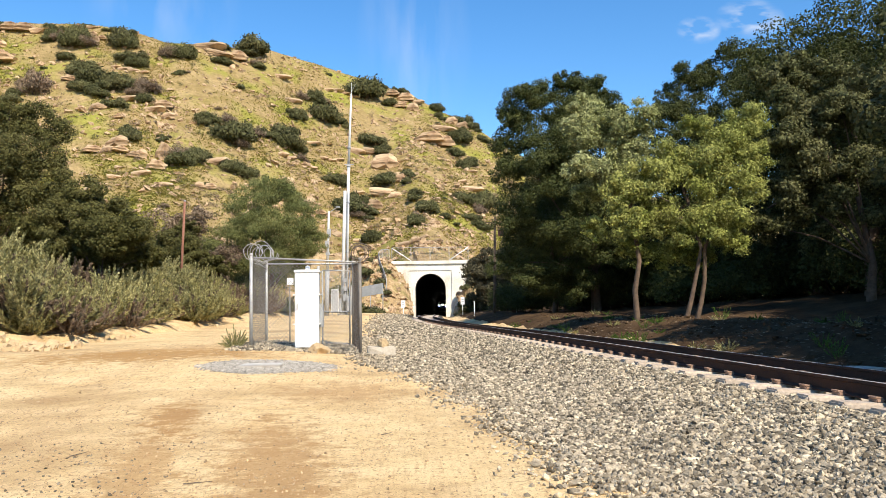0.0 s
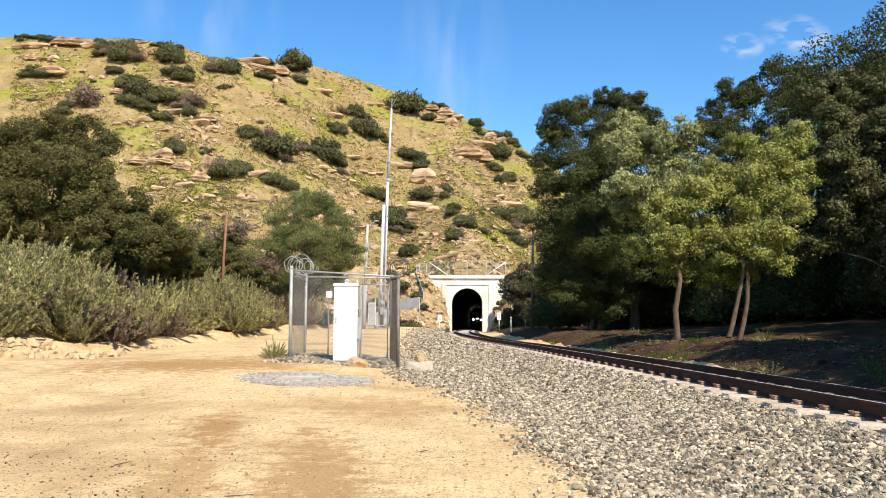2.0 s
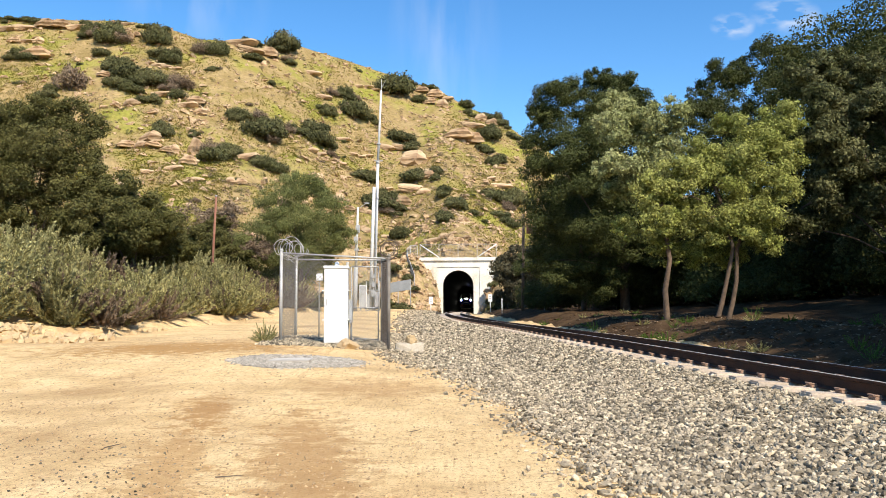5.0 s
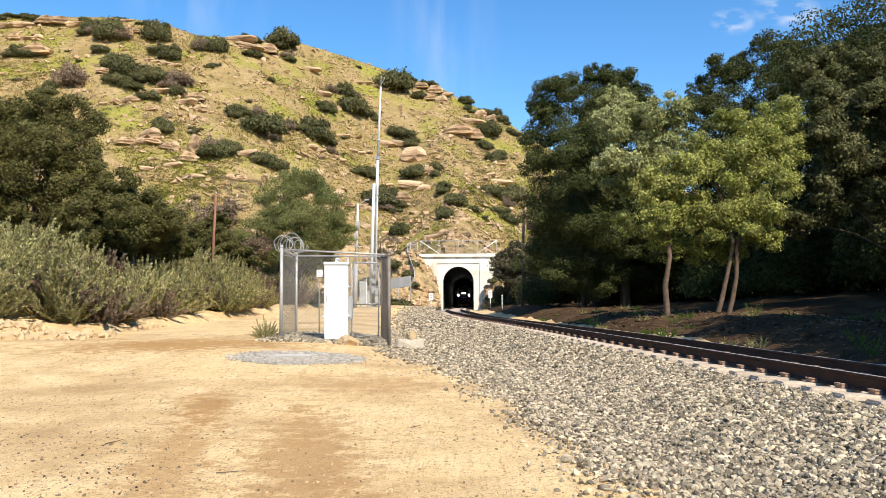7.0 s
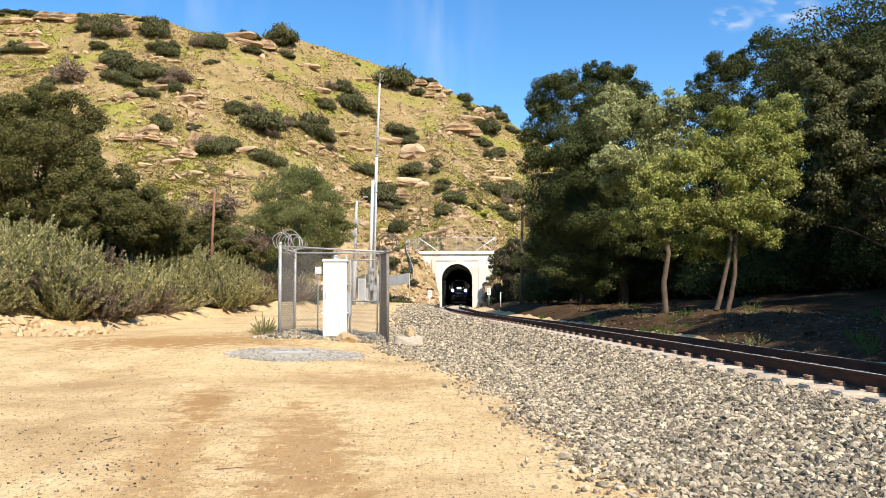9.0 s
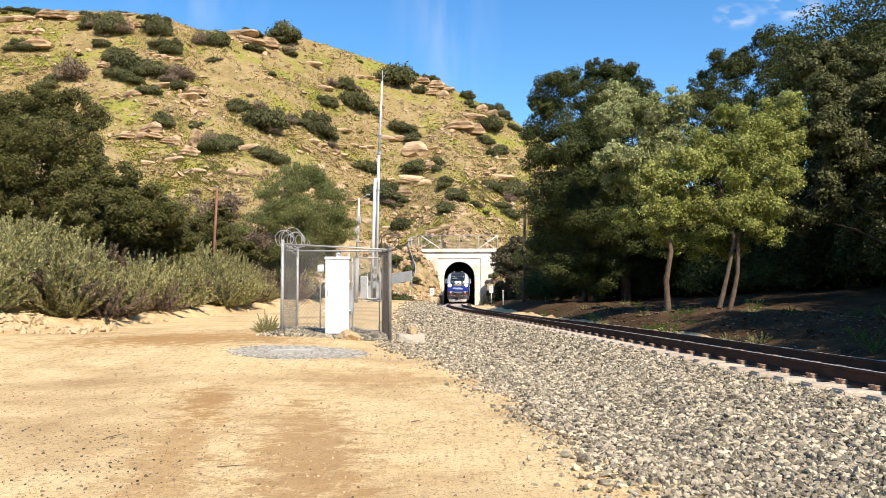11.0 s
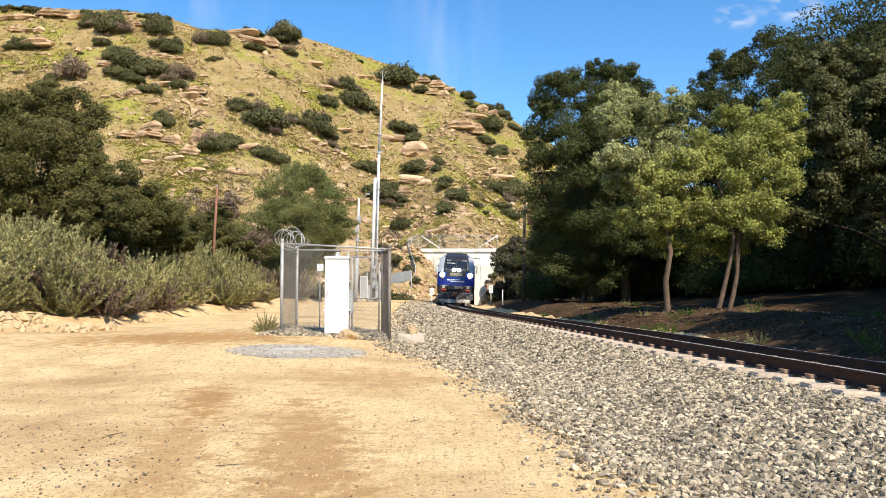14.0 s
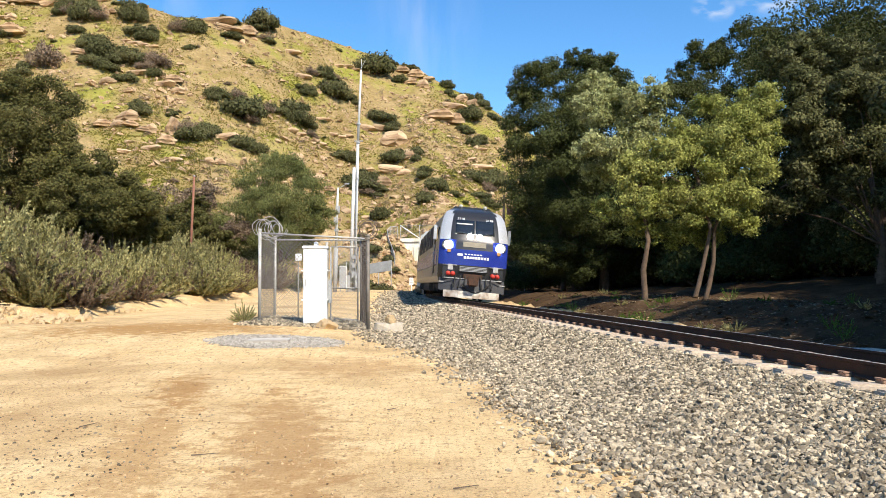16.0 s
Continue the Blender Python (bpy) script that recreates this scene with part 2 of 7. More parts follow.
# ---- geometry helpers ----
def mesh_from(name, verts, faces, mats, mat_index=None, smooth=False):
    me = bpy.data.meshes.new(name)
    me.from_pydata([tuple(v) for v in verts], [], [tuple(f) for f in faces])
    for m in (mats if isinstance(mats, (list, tuple)) else [mats]):
        me.materials.append(m)
    if mat_index is not None:
        me.polygons.foreach_set("material_index", np.asarray(mat_index, dtype=np.int32))
    if smooth:
        me.polygons.foreach_set("use_smooth", np.ones(len(me.polygons), dtype=bool))
    me.update()
    return me


def part(name, bm, mat, parent=None, label="", smooth=False):
    me = bpy.data.meshes.new(name)
    bmesh.ops.recalc_face_normals(bm, faces=bm.faces[:])
    bm.to_mesh(me)
    bm.free()
    me.materials.append(mat)
    if smooth:
        me.polygons.foreach_set("use_smooth", np.ones(len(me.polygons), dtype=bool))
    ob = new(name, me)
    if parent:
        ob.parent = parent
    return tagged(ob, label)


def box(bm, x0, x1, y0, y1, z0, z1, bevel=0.0):
    r = bmesh.ops.create_cube(bm, size=1.0)
    vs = r["verts"]
    bmesh.ops.transform(bm, matrix=pose((x0 + x1) / 2, (y0 + y1) / 2, (z0 + z1) / 2) @ Matrix.Diagonal((x1 - x0, y1 - y0, z1 - z0, 1)), verts=vs)
    if bevel:
        es = list({e for v in vs for e in v.link_edges})
        bmesh.ops.bevel(bm, geom=es, offset=bevel, segments=2, affect="EDGES")
    return bm


def tube(bm, a, b, r0, r1=None, sides=8, caps=True):
    a, b = Vector(a), Vector(b)
    d = b - a
    m = Matrix.Translation((a + b) / 2) @ d.to_track_quat("Z", "Y").to_matrix().to_4x4()
    bmesh.ops.create_cone(bm, cap_ends=caps, segments=sides, radius1=r0, radius2=r0 if r1 is None else r1, depth=d.length, matrix=m)
    return bm


def boxed(name, dims, mat, parent=None, label="", bevel=0.0):
    return part(name, box(bmesh.new(), *dims, bevel=bevel), mat, parent, label)


def tubed(name, a, b, r0, mat, parent=None, label="", r1=None, sides=10):
    return part(name, tube(bmesh.new(), a, b, r0, r1, sides), mat, parent, label, smooth=sides > 8)


def thing(name, label, category, group="", m=None):
    ob = tagged(new(name), label, category, group)
    ob.empty_display_size = 0.2
    if m is not None:
        ob.matrix_basis = m
    return ob


def smoothstep(a, b, x):
    t = np.clip((np.asarray(x, float) - a) / (b - a), 0, 1)
    return t * t * (3 - 2 * t)


def wave(x, y, scale, seed=0.0):
    """Cheap smooth unevenness, about -1 to 1, for whole arrays."""
    x, y = np.asarray(x, float) / scale, np.asarray(y, float) / scale
    return (np.sin(x * 1.7 + 1.3 * np.sin(y * 1.1 + seed) + seed) + np.sin(y * 2.1 + 1.7 * np.sin(x * 0.9 - seed) + 2 * seed)
            + 0.6 * np.sin(x * 3.9 - y * 2.7 + seed * 3) + 0.4 * np.sin(x * 6.1 + y * 7.3 + seed * 5)) / 3.0


# ---- plan: track line, ground and hill ----
TRACK_Y = np.array([-60, -20, 0, 9, 20, 30, 36, 44, 58, 74, 90, 126, 200, 283, 420], float)
TRACK_X = np.array([8.6, 7.6, 6.18, 5.43, 4.42, 3.19, 2.34, 1.60, 1.20, 1.17, 1.5, 2.74, 6.2, 10.3, 17.0], float)


def smooth_table(ys, xs):
    """Cubic through the table's points with limited slopes."""
    h = np.diff(ys)
    d = np.diff(xs) / h
    m = np.concatenate([[d[0]], (d[:-1] * h[1:] + d[1:] * h[:-1]) / (h[1:] + h[:-1]), [d[-1]]])

    def value(y):
        y = np.asarray(y, float)
        i = np.clip(np.searchsorted(ys, y) - 1, 0, len(h) - 1)
        t = (y - ys[i]) / h[i]
        return ((2 * t**3 - 3 * t**2 + 1) * xs[i] + (t**3 - 2 * t**2 + t) * h[i] * m[i] + (3 * t**2 - 2 * t**3) * xs[i + 1] + (t**3 - t**2) * h[i] * m[i + 1])
    return value


track_x = smooth_table(TRACK_Y, TRACK_X)


def rail_z(y):
    """Height of the rail tops: level past the camera, then falling one in a hundred into the tunnel."""
    return 0.58 - 0.0096 * np.maximum(np.asarray(y, float) - 50, 0)


def cant(y):
    return np.radians(3.2 + 1.7 * smoothstep(18, 33, y)) * (1 - smoothstep(42, 105, y))


SLEEPER = 0.20
PORTAL_Y = 126.0
PORTAL_X = float(track_x(PORTAL_Y))


def ground_z(x, y):
    x, y = np.asarray(x, float), np.asarray(y, float)
    far = rail_z(y) - 0.45
    dirt = 0.40 * smoothstep(7, 21, y) * (0.35 + 0.65 * smoothstep(0.5, -4.5, x)) + 0.30 * smoothstep(24, 60, y)
    base = dirt + (far - dirt) * smoothstep(75, 112, y)
    base = base + 0.03 * wave(x, y, 2.2) + 0.015 * wave(x, y, 0.6, 2.0)
    # brushy bank along the far side of the dirt road
    edge = bank_edge(y)
    base = base + 0.30 * smoothstep(0, 0.5, edge - x) + 1.9 * smoothstep(0.3, 7.5, edge - x) + 3.5 * smoothstep(7, 40, edge - x)
    # bed of the track
    dx = x - track_x(y)
    bed = rail_z(y) - SLEEPER - 0.035 - 0.015 + np.clip(track_x(y) - x, -1.6, 1.6) * np.sin(cant(y))
    left = bed - np.maximum(-dx - 1.5, 0) * 0.205 * (1 + 0.12 * wave(x, y, 1.5, 4.0)) + 0.035 * wave(x, y, 0.8, 9.0) * smoothstep(-1.6, -2.3, dx)
    z = np.where((dx < 0) & (y < 128), np.maximum(base, left), base)
    right = bed - np.maximum(dx - 1.7, 0) * 0.35
    shade_side = np.maximum(bed - 0.30, -2) + 0.05 * wave(x, y, 1.3, 1.0) + 1.0 * smoothstep(9, 24, dx) + 0.80 * smoothstep(2.6, 6.8, dx) * (1 + 0.2 * wave(x, y, 1.1, 3.0))
    z = np.where(dx >= 0, np.where(dx < 1.7, bed, np.maximum(np.maximum(right, shade_side), bed - 0.6)), z)
    z = np.where(np.abs(dx) < 1.7, np.minimum(z, bed), z)
    return z


def bank_edge(y):
    """Where the open dirt ends and the brush begins, along y."""
    y = np.asarray(y, float)
    return -10.8 + 0.35 * wave(y, y * 0.3, 2.2, 1.0) + 0.035 * np.maximum(y - 30, 0) - 4.5 * smoothstep(26, 13, y)


RIDGE_U = np.array([-1.6, -0.9, -0.57, -0.52, -0.46, -0.40, -0.35, -0.315, -0.265, -0.22, -0.185, -0.14, -0.10, -0.046, 0.0, 0.04, 0.084, 0.106, 0.16, 0.23, 0.5, 1.4])
RIDGE_E = np.array([0.30, 0.34, 0.365, 0.362, 0.362, 0.358, 0.348, 0.337, 0.335, 0.330, 0.328, 0.314, 0.301, 0.284, 0.268, 0.246, 0.225, 0.210, 0.178, 0.14, 0.12, 0.10])
RIDGE_E = RIDGE_E * (1 + 0.045 * RIDGE_E)


def hill_front(u):
    return 127.5 - 44 * smoothstep(-0.03, -0.34, u) + 10 * smoothstep(0.1, 0.3, u)


def hill_depth(u):
    return 125 - 25 * smoothstep(0.0, 0.15, u)


def hill_z(u, s):
    """Height and distance of the hillside in the direction u (across per metre ahead), s from 0 at its foot to 1 at its crest."""
    front, deep = hill_front(u), hill_depth(u)
    y = front + s * deep
    foot = 0.058 * np.exp(-((u - 0.02) / 0.06) ** 2) + 0.012
    crest = np.interp(u, RIDGE_U, RIDGE_E)
    e = foot + (crest - foot) * np.clip(s, 0, 1) ** 0.92
    x = u * y
    z = EYE + y * e
    rough = smoothstep(0.0, 0.12, s) * (1 - 0.75 * smoothstep(0.8, 1.0, s))
    z = z + rough * (1.3 * wave(x, y, 11, 0.5) + 0.5 * wave(x, y, 4.0, 1.7))
    z = z - np.maximum(s - 1, 0) * deep * 0.35
    return x, y, z


def on_hill(u, s):
    return [float(v) for v in hill_z(np.array(u), np.array(s))]


# ---- ground, hill, track, tunnel ----
def grid_faces(rows, cols):
    i = np.arange((rows - 1) * cols).reshape(rows - 1, cols)[:, :-1].ravel()
    return np.stack([i, i + 1, i + cols + 1, i + cols], 1)


def stone_edge(y):
    """How far the ballast spills from the track's middle line over the dirt."""
    y = np.asarray(y, float)
    return 4.2 + 0.6 * smoothstep(11, 15.5, y) + 0.9 * smoothstep(15, 18, y) - 2.0 * smoothstep(20, 50, y)


def build_ground():
    xs = np.concatenate([-np.geomspace(1500, 30, 26), np.linspace(-29, -8, 60), np.linspace(-7.7, 16, 150), np.linspace(16.5, 40, 40), np.geomspace(42, 1500, 22)])
    ys = np.concatenate([-np.geomspace(1500, 5, 20), np.linspace(-4, 4, 10), np.linspace(4.3, 30, 170), np.linspace(30.6, 126.0, 120), np.geomspace(132, 2500, 16)])
    X, Y = np.meshgrid(xs, ys)
    Z = ground_z(X, Y)
    Z = np.where(Y > 127, np.minimum(Z, rail_z(np.minimum(Y, 420)) - 0.6), Z)
    faces = grid_faces(len(ys), len(xs))
    cx, cy = X.ravel()[faces].mean(1), Y.ravel()[faces].mean(1)
    dx = cx - track_x(cy)
    edge = stone_edge(cy) - 0.55 + 0.2 * wave(cx, cy, 0.9, 3.0)
    pad = ((cx + 3.0) / 1.3) ** 2 + ((cy - 16.4) / 1.15) ** 2 < 1 + 0.15 * wave(cx, cy, 0.5)
    yard = (cx > -4.7) & (cx < -1.2) & (cy > 20.2) & (cy < 24.8)
    # bank coloured dark for tree shade; pale dirt before it stays as sunlit strip
    shade_dark = dx > 2.9 + 0.2 * wave(cx, cy, 4.0, 6.0) + 1.3 * smoothstep(13, 26, cy)
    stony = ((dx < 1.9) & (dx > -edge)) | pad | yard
    return tagged(new("ground", mesh_from("ground", np.stack([X.ravel(), Y.ravel(), Z.ravel()], 1), faces, [DIRT, BALLAST_BED, SHADE_EARTH], np.where(shade_dark & (cy < 128), 2, stony.astype(int)), True)),
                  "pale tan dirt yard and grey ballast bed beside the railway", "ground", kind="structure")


def build_hill():
    us = np.concatenate([np.linspace(-1.6, -0.62, 30), np.linspace(-0.61, 0.25, 330), np.linspace(0.27, 1.4, 40)])
    ss = np.concatenate([np.linspace(0, 1.0, 190), np.linspace(1.02, 1.6, 14)])
    U, S = np.meshgrid(us, ss)
    X, Y, Z = hill_z(U, S)
    # skirt down to the ground in front of the foot
    k = 10
    rows = [np.stack([X, Y, Z], 2)]
    skirt = []
    for j in range(k):
        f = j / k
        y = hill_front(us) - (1 - f) * (5.0 + 8 * smoothstep(-0.02, -0.3, us)) * (1 + 0.25 * wave(us * 120, us * 60, 6.0))
        near_portal = np.abs(us * 126 - PORTAL_X) < 6.6
        y = np.where(near_portal, hill_front(us) - 0.02 * (1 - f), y)
        x = us * y
        z = -1.2 + (Z[0] + 1.2) * (f ** 0.8) + 0.35 * wave(x * 1.0, f * 9 + y, 1.6, 2.0) * (0 < f)
        skirt.append(np.stack([x, y, z], 1))
    V = np.concatenate([np.array(skirt), rows[0]], 0)
    n, c = V.shape[0], V.shape[1]
    faces = grid_faces(n, c)
    flat = V.reshape(-1, 3)
    mid = flat[faces].mean(1)
    bore = (np.abs(mid[:, 0] - PORTAL_X) < 4.5) & (faces[:, 0] < (k + 0) * c) & (mid[:, 2] < 7.2)
    faces = faces[~bore]
    soil = (faces[:, 0] < k * c) & (flat[faces[:, 0], 0] > -40)
    return tagged(new("hillside", mesh_from("hillside", flat, faces, [HILL, SOIL], soil.astype(int), True)), "steep hill of dry yellow-green grass and tan soil", "hill", kind="structure")


def sweep(profile, ys, off, up=0.0, closed=True):
    """Verts and faces of a profile (across, up) carried along the track."""
    verts, faces = [], []
    n = len(profile)
    for y in ys:
        x, z, c = float(track_x(y)), float(rail_z(y)), float(cant(y))
        dx = float(track_x(y + 0.5) - track_x(y - 0.5))
        ax = Vector((1, -dx, 0)).normalized()
        for a, b in profile:
            a += off
            verts.append((x + ax.x * a * math.cos(c), y + ax.y * a, z - a * math.sin(c) + b * math.cos(c) + up))
    for i in range(len(ys) - 1):
        for j in range(n if closed else n - 1):
            k = (j + 1) % n
            faces.append((i * n + j, i * n + k, (i + 1) * n + k, (i + 1) * n + j))
    return verts, faces


def build_track():
    track = tagged(new("railway_track"), "single railway track on concrete sleepers, rusty brown rails with bright tops", "railway track", kind="structure")
    ys = np.concatenate([np.linspace(-60, 0, 20), np.linspace(1, 130, 180), np.linspace(135, 400, 40)])
    foot = [(-0.075, -0.185), (0.075, -0.185), (0.075, -0.172), (0.012, -0.150), (0.012, -0.045), (0.036, -0.034), (0.036, -0.004), (0.028, 0.0), (-0.028, 0.0), (-0.036, -0.004), (-0.036, -0.034), (-0.012, -0.045), (-0.012, -0.150), (-0.075, -0.172)]
    for side in (-1, 1):
        v, f = sweep(foot, ys, side * 0.755)
        idx = [1 if (i % len(foot)) == 7 else 0 for i in range(len(f))]
        ob = new("rail", mesh_from("rail", v, f, [RUST, RAILHEAD], idx))
        ob.parent = track
    # one sleeper: chamfered concrete block with a dip between the rail seats
    bm = bmesh.new()
    box(bm, -1.30, 1.30, -0.13, 0.13, -0.20, 0.0, bevel=0.02)
    tie = bpy.data.meshes.new("sleeper")
    bm.to_mesh(tie)
    bm.free()
    tie.materials.append(material("sleeper_concrete", (0.58, 0.48, 0.37), (0.48, 0.39, 0.30), scale=2.0, rough=0.9, bump=0.3, fine=30.0, per_object=0.12))
    bm = bmesh.new()
    for s in (-1, 1):
        box(bm, s * 0.10 - 0.045, s * 0.10 + 0.045, -0.07, 0.07, 0.0, 0.035, bevel=0.008)
        tube(bm, (s * 0.07, -0.05, 0.045), (s * 0.15, -0.05, 0.05), 0.011, sides=6)
        tube(bm, (s * 0.07, 0.05, 0.045), (s * 0.15, 0.05, 0.05), 0.011, sides=6)
        tube(bm, (s * 0.15, -0.05, 0.05), (s * 0.15, 0.05, 0.05), 0.011, sides=6)
    clip = bpy.data.meshes.new("rail_clip")
    bm.to_mesh(clip)
    bm.free()
    clip.materials.append(material("rail_clip_rust", (0.34, 0.215, 0.145), (0.22, 0.13, 0.085), scale=9.0, rough=0.8, bump=0.2, fine=60.0))
    y, i = 3.0, 0
    while y < 128:
        dx = float(track_x(y + 0.5) - track_x(y - 0.5))
        c = math.degrees(float(cant(y)))
        m = pose(float(track_x(y)), y, float(rail_z(y)) - 0.19, 0, c, -math.degrees(math.atan(dx)))
        ob = new("sleeper", tie)
        ob.parent = track
        ob.matrix_basis = m
        if y < 45:
            for s in (-0.755, 0.755):
                cl = new("rail_clip", clip)
                cl.parent = ob
                cl.matrix_basis = pose(s, 0, 0.0)
        y += 0.61 * math.cos(math.atan(dx))
    return track


def arch_outline(half, spring, n=18):
    """Opening from foot to foot: upright sides and a round head."""
    pts = [(-half, -0.6)]
    pts += [(-half * math.cos(math.pi * k / n), spring + half * math.sin(math.pi * k / n)) for k in range(n + 1)]
    pts.append((half, -0.6))
    return pts


HALF, SPRING = 2.46, 4.28


def build_tunnel():
    z0 = float(rail_z(PORTAL_Y)) - 0.2
    portal = tagged(new("tunnel_portal"), "pale cream concrete railway tunnel portal with round arch and cornice", "tunnel portal", kind="structure")
    portal.matrix_basis = pose(PORTAL_X, PORTAL_Y, z0, 0, 0, -1.0)
    hole = arch_outline(HALF, SPRING)
    bm = bmesh.new()
    W, H = 6.1, 8.62
    n = len(hole)
    outer = [(-W, -0.6)]
    for k in range(1, n - 1):
        a = math.pi * (k - 1) / (n - 3)
        x, z = -W * math.cos(a) * 1.5, H * 1.6 * math.sin(a)
        outer.append((max(-W, min(W, x)), min(H, max(-0.6, z))))
    outer.append((W, -0.6))
    rings = []
    for y in (0.0, 1.2):
        rings.append([bm.verts.new((x, y, z)) for x, z in hole])
        rings.append([bm.verts.new((x, y, z)) for x, z in outer])
    for k in range(n - 1):
        bm.faces.new((rings[0][k], rings[0][k + 1], rings[1][k + 1], rings[1][k]))
        bm.faces.new((rings[2][k + 1], rings[2][k], rings[3][k], rings[3][k + 1]))
        bm.faces.new((rings[0][k + 1], rings[0][k], rings[2][k], rings[2][k + 1]))
        bm.faces.new((rings[1][k], rings[1][k + 1], rings[3][k + 1], rings[3][k]))
    part("headwall", bm, PORTAL_PAINT, portal)
    # raised arch ring, square panel frame, pilasters, cornice
    bm = bmesh.new()
    a, b = arch_outline(HALF, SPRING, 22), arch_outline(HALF + 0.42, SPRING, 22)
    va = [[bm.verts.new((x, y, z)) for x, z in pts] for pts in (a, b) for y in (-0.10, 0.003)]
    for k in range(len(a) - 1):
        bm.faces.new((va[0][k], va[0][k + 1], va[2][k + 1], va[2][k]))
        bm.faces.new((va[2][k], va[2][k + 1], va[3][k + 1], va[3][k]))
        bm.faces.new((va[0][k + 1], va[0][k], va[1][k], va[1][k + 1]))
    part("arch_ring", bm, PORTAL_PAINT, portal)
    for s in (-1, 1):
        boxed("pilaster", (s * 3.75 - 0.33, s * 3.75 + 0.33, -0.16, 0.0, -0.5, 7.55), PORTAL_PAINT, portal, bevel=0.03)
    boxed("panel_band", (-3.4, 3.4, -0.14, 0.0, 7.25, 7.55), PORTAL_PAINT, portal, bevel=0.02)
    boxed("cornice", (-6.3, 6.3, -0.30, 1.0, 8.28, 8.82), PORTAL_PAINT, portal, bevel=0.04)
    # stepped side wing walls that follow the cut rock
    for s in (-1, 1):
        for k in range(3):
            boxed("wing_step", (s * (4.6 + 0.55 * k) - 0.42, s * (4.6 + 0.55 * k) + 0.42, -0.22 + 0.05 * k, 0.0, -0.5, 3.1 + 1.7 * k), PORTAL_PAINT, portal, bevel=0.05)
    # bore
    ys = np.linspace(PORTAL_Y + 1.0, 405, 60)
    prof = arch_outline(HALF + 0.01, SPRING, 16)
    v, f = sweep([(x, z - 0.2) for x, z in prof], ys, 0.0, closed=False)
    v2, f2 = sweep([(x, z - 0.2) for x, z in arch_outline(HALF + 0.5, SPRING, 16)], ys, 0.0, closed=False)
    k = len(v)
    end = [tuple(range(k - len(prof), k))]
    f2 = [tuple(i + k for i in q) for q in f2]
    tagged(new("tunnel_lining", mesh_from("tunnel_lining", v + v2, f + f2 + end, LINING)), "near-black lining of the tunnel bore", "tunnel", kind="structure")
    floor = sweep([(-2.44, -0.27), (2.44, -0.27)], ys, 0.0, closed=False)
    tagged(new("tunnel_floor", mesh_from("tunnel_floor", *floor, BALLAST_BED)), "dark ballast floor of the tunnel", "floor", kind="structure")


def build_cut_bank():
    """Raw rock and soil slope left and right of the portal, where the hill was cut away."""
    for name, x0, x1, run, high, deep in (("cut_bank_west", -0.25, -16.0, -2.75, 8.0, 13.0), ("cut_bank_east", 6.3, 15.0, 2.3, 5.5, 9.0)):
        n, k = 60, 44
        xs, ys = np.linspace(x0, x1, n), np.linspace(PORTAL_Y - deep, PORTAL_Y + 1.4, k)
        X, Y = np.meshgrid(xs, ys)
        up = np.clip((X - x0) / run, 0, None)
        along_y = smoothstep(PORTAL_Y - deep, PORTAL_Y - 0.5, Y)
        rise = np.minimum(high * up, high + 0.4 + 0.25 * up) if x0 > 0 else np.interp(x0 - X, (0, 0.12, 0.4, 1.2, 2.4, 3.6, 8.0, 16.0), (0, 1.6, 4.2, 6.3, 7.7, 9.1, 9.8, 10.5))
        Z = -0.7 + rise * (0.12 + 0.88 * along_y ** 1.3)
        lump = 0.45 * wave(X, Y + Z, 1.7, 2.0) + 0.25 * wave(X + Z, Y, 0.7, 4.0)
        Z = Z + lump * smoothstep(0.0, 0.5, up)
        X = X + 0.25 * wave(Y, Z, 0.8, 7.0)
        faces = grid_faces(k, n)
        tagged(new(name, mesh_from(name, np.stack([X.ravel(), Y.ravel(), Z.ravel()], 1), faces, SOIL)), "raw tan rock and soil of the cutting", "bank", kind="structure")


build_ground()
build_cut_bank()
build_hill()
build_track()
build_tunnel()


# ---- trees and brush ----
def leaf_cloud(rng, blobs, count, size, droop=0.0, shell=0.62, stretch=1.6, loose=0.17):
    """Leaf quads over a set of ellipsoid clumps (x, y, z, rx, ry, rz)."""
    blobs = np.asarray(blobs, float)
    weight = (blobs[:, 3] * blobs[:, 5]) ** 1.0
    pick = rng.choice(len(blobs), count, p=weight / weight.sum())
    d = rng.normal(size=(count, 3))
    d /= np.linalg.norm(d, axis=1)[:, None]
    r = shell + (1 - shell) * rng.random(count) ** 0.6
    r *= 1 + loose * rng.normal(size=count)
    b = blobs[pick]
    c = b[:, :3] + d * b[:, 3:] * r[:, None]
    n = d + rng.normal(size=(count, 3)) * 0.5
    n[:, 2] += 0.35
    n /= np.linalg.norm(n, axis=1)[:, None]
    t = np.cross(n, rng.normal(size=(count, 3)))
    t[:, 2] -= droop
    t /= np.linalg.norm(t, axis=1)[:, None]
    w = np.cross(n, t)
    s = size * (0.6 + 0.8 * rng.random(count))[:, None]
    v = np.stack([c - t * s * stretch * 0.5, c + w * s * 0.5, c + t * s * stretch * 0.5 + n * s * 0.15, c - w * s * 0.5], 1).reshape(-1, 3)
    f = np.arange(count * 4).reshape(-1, 4)
    return v, f


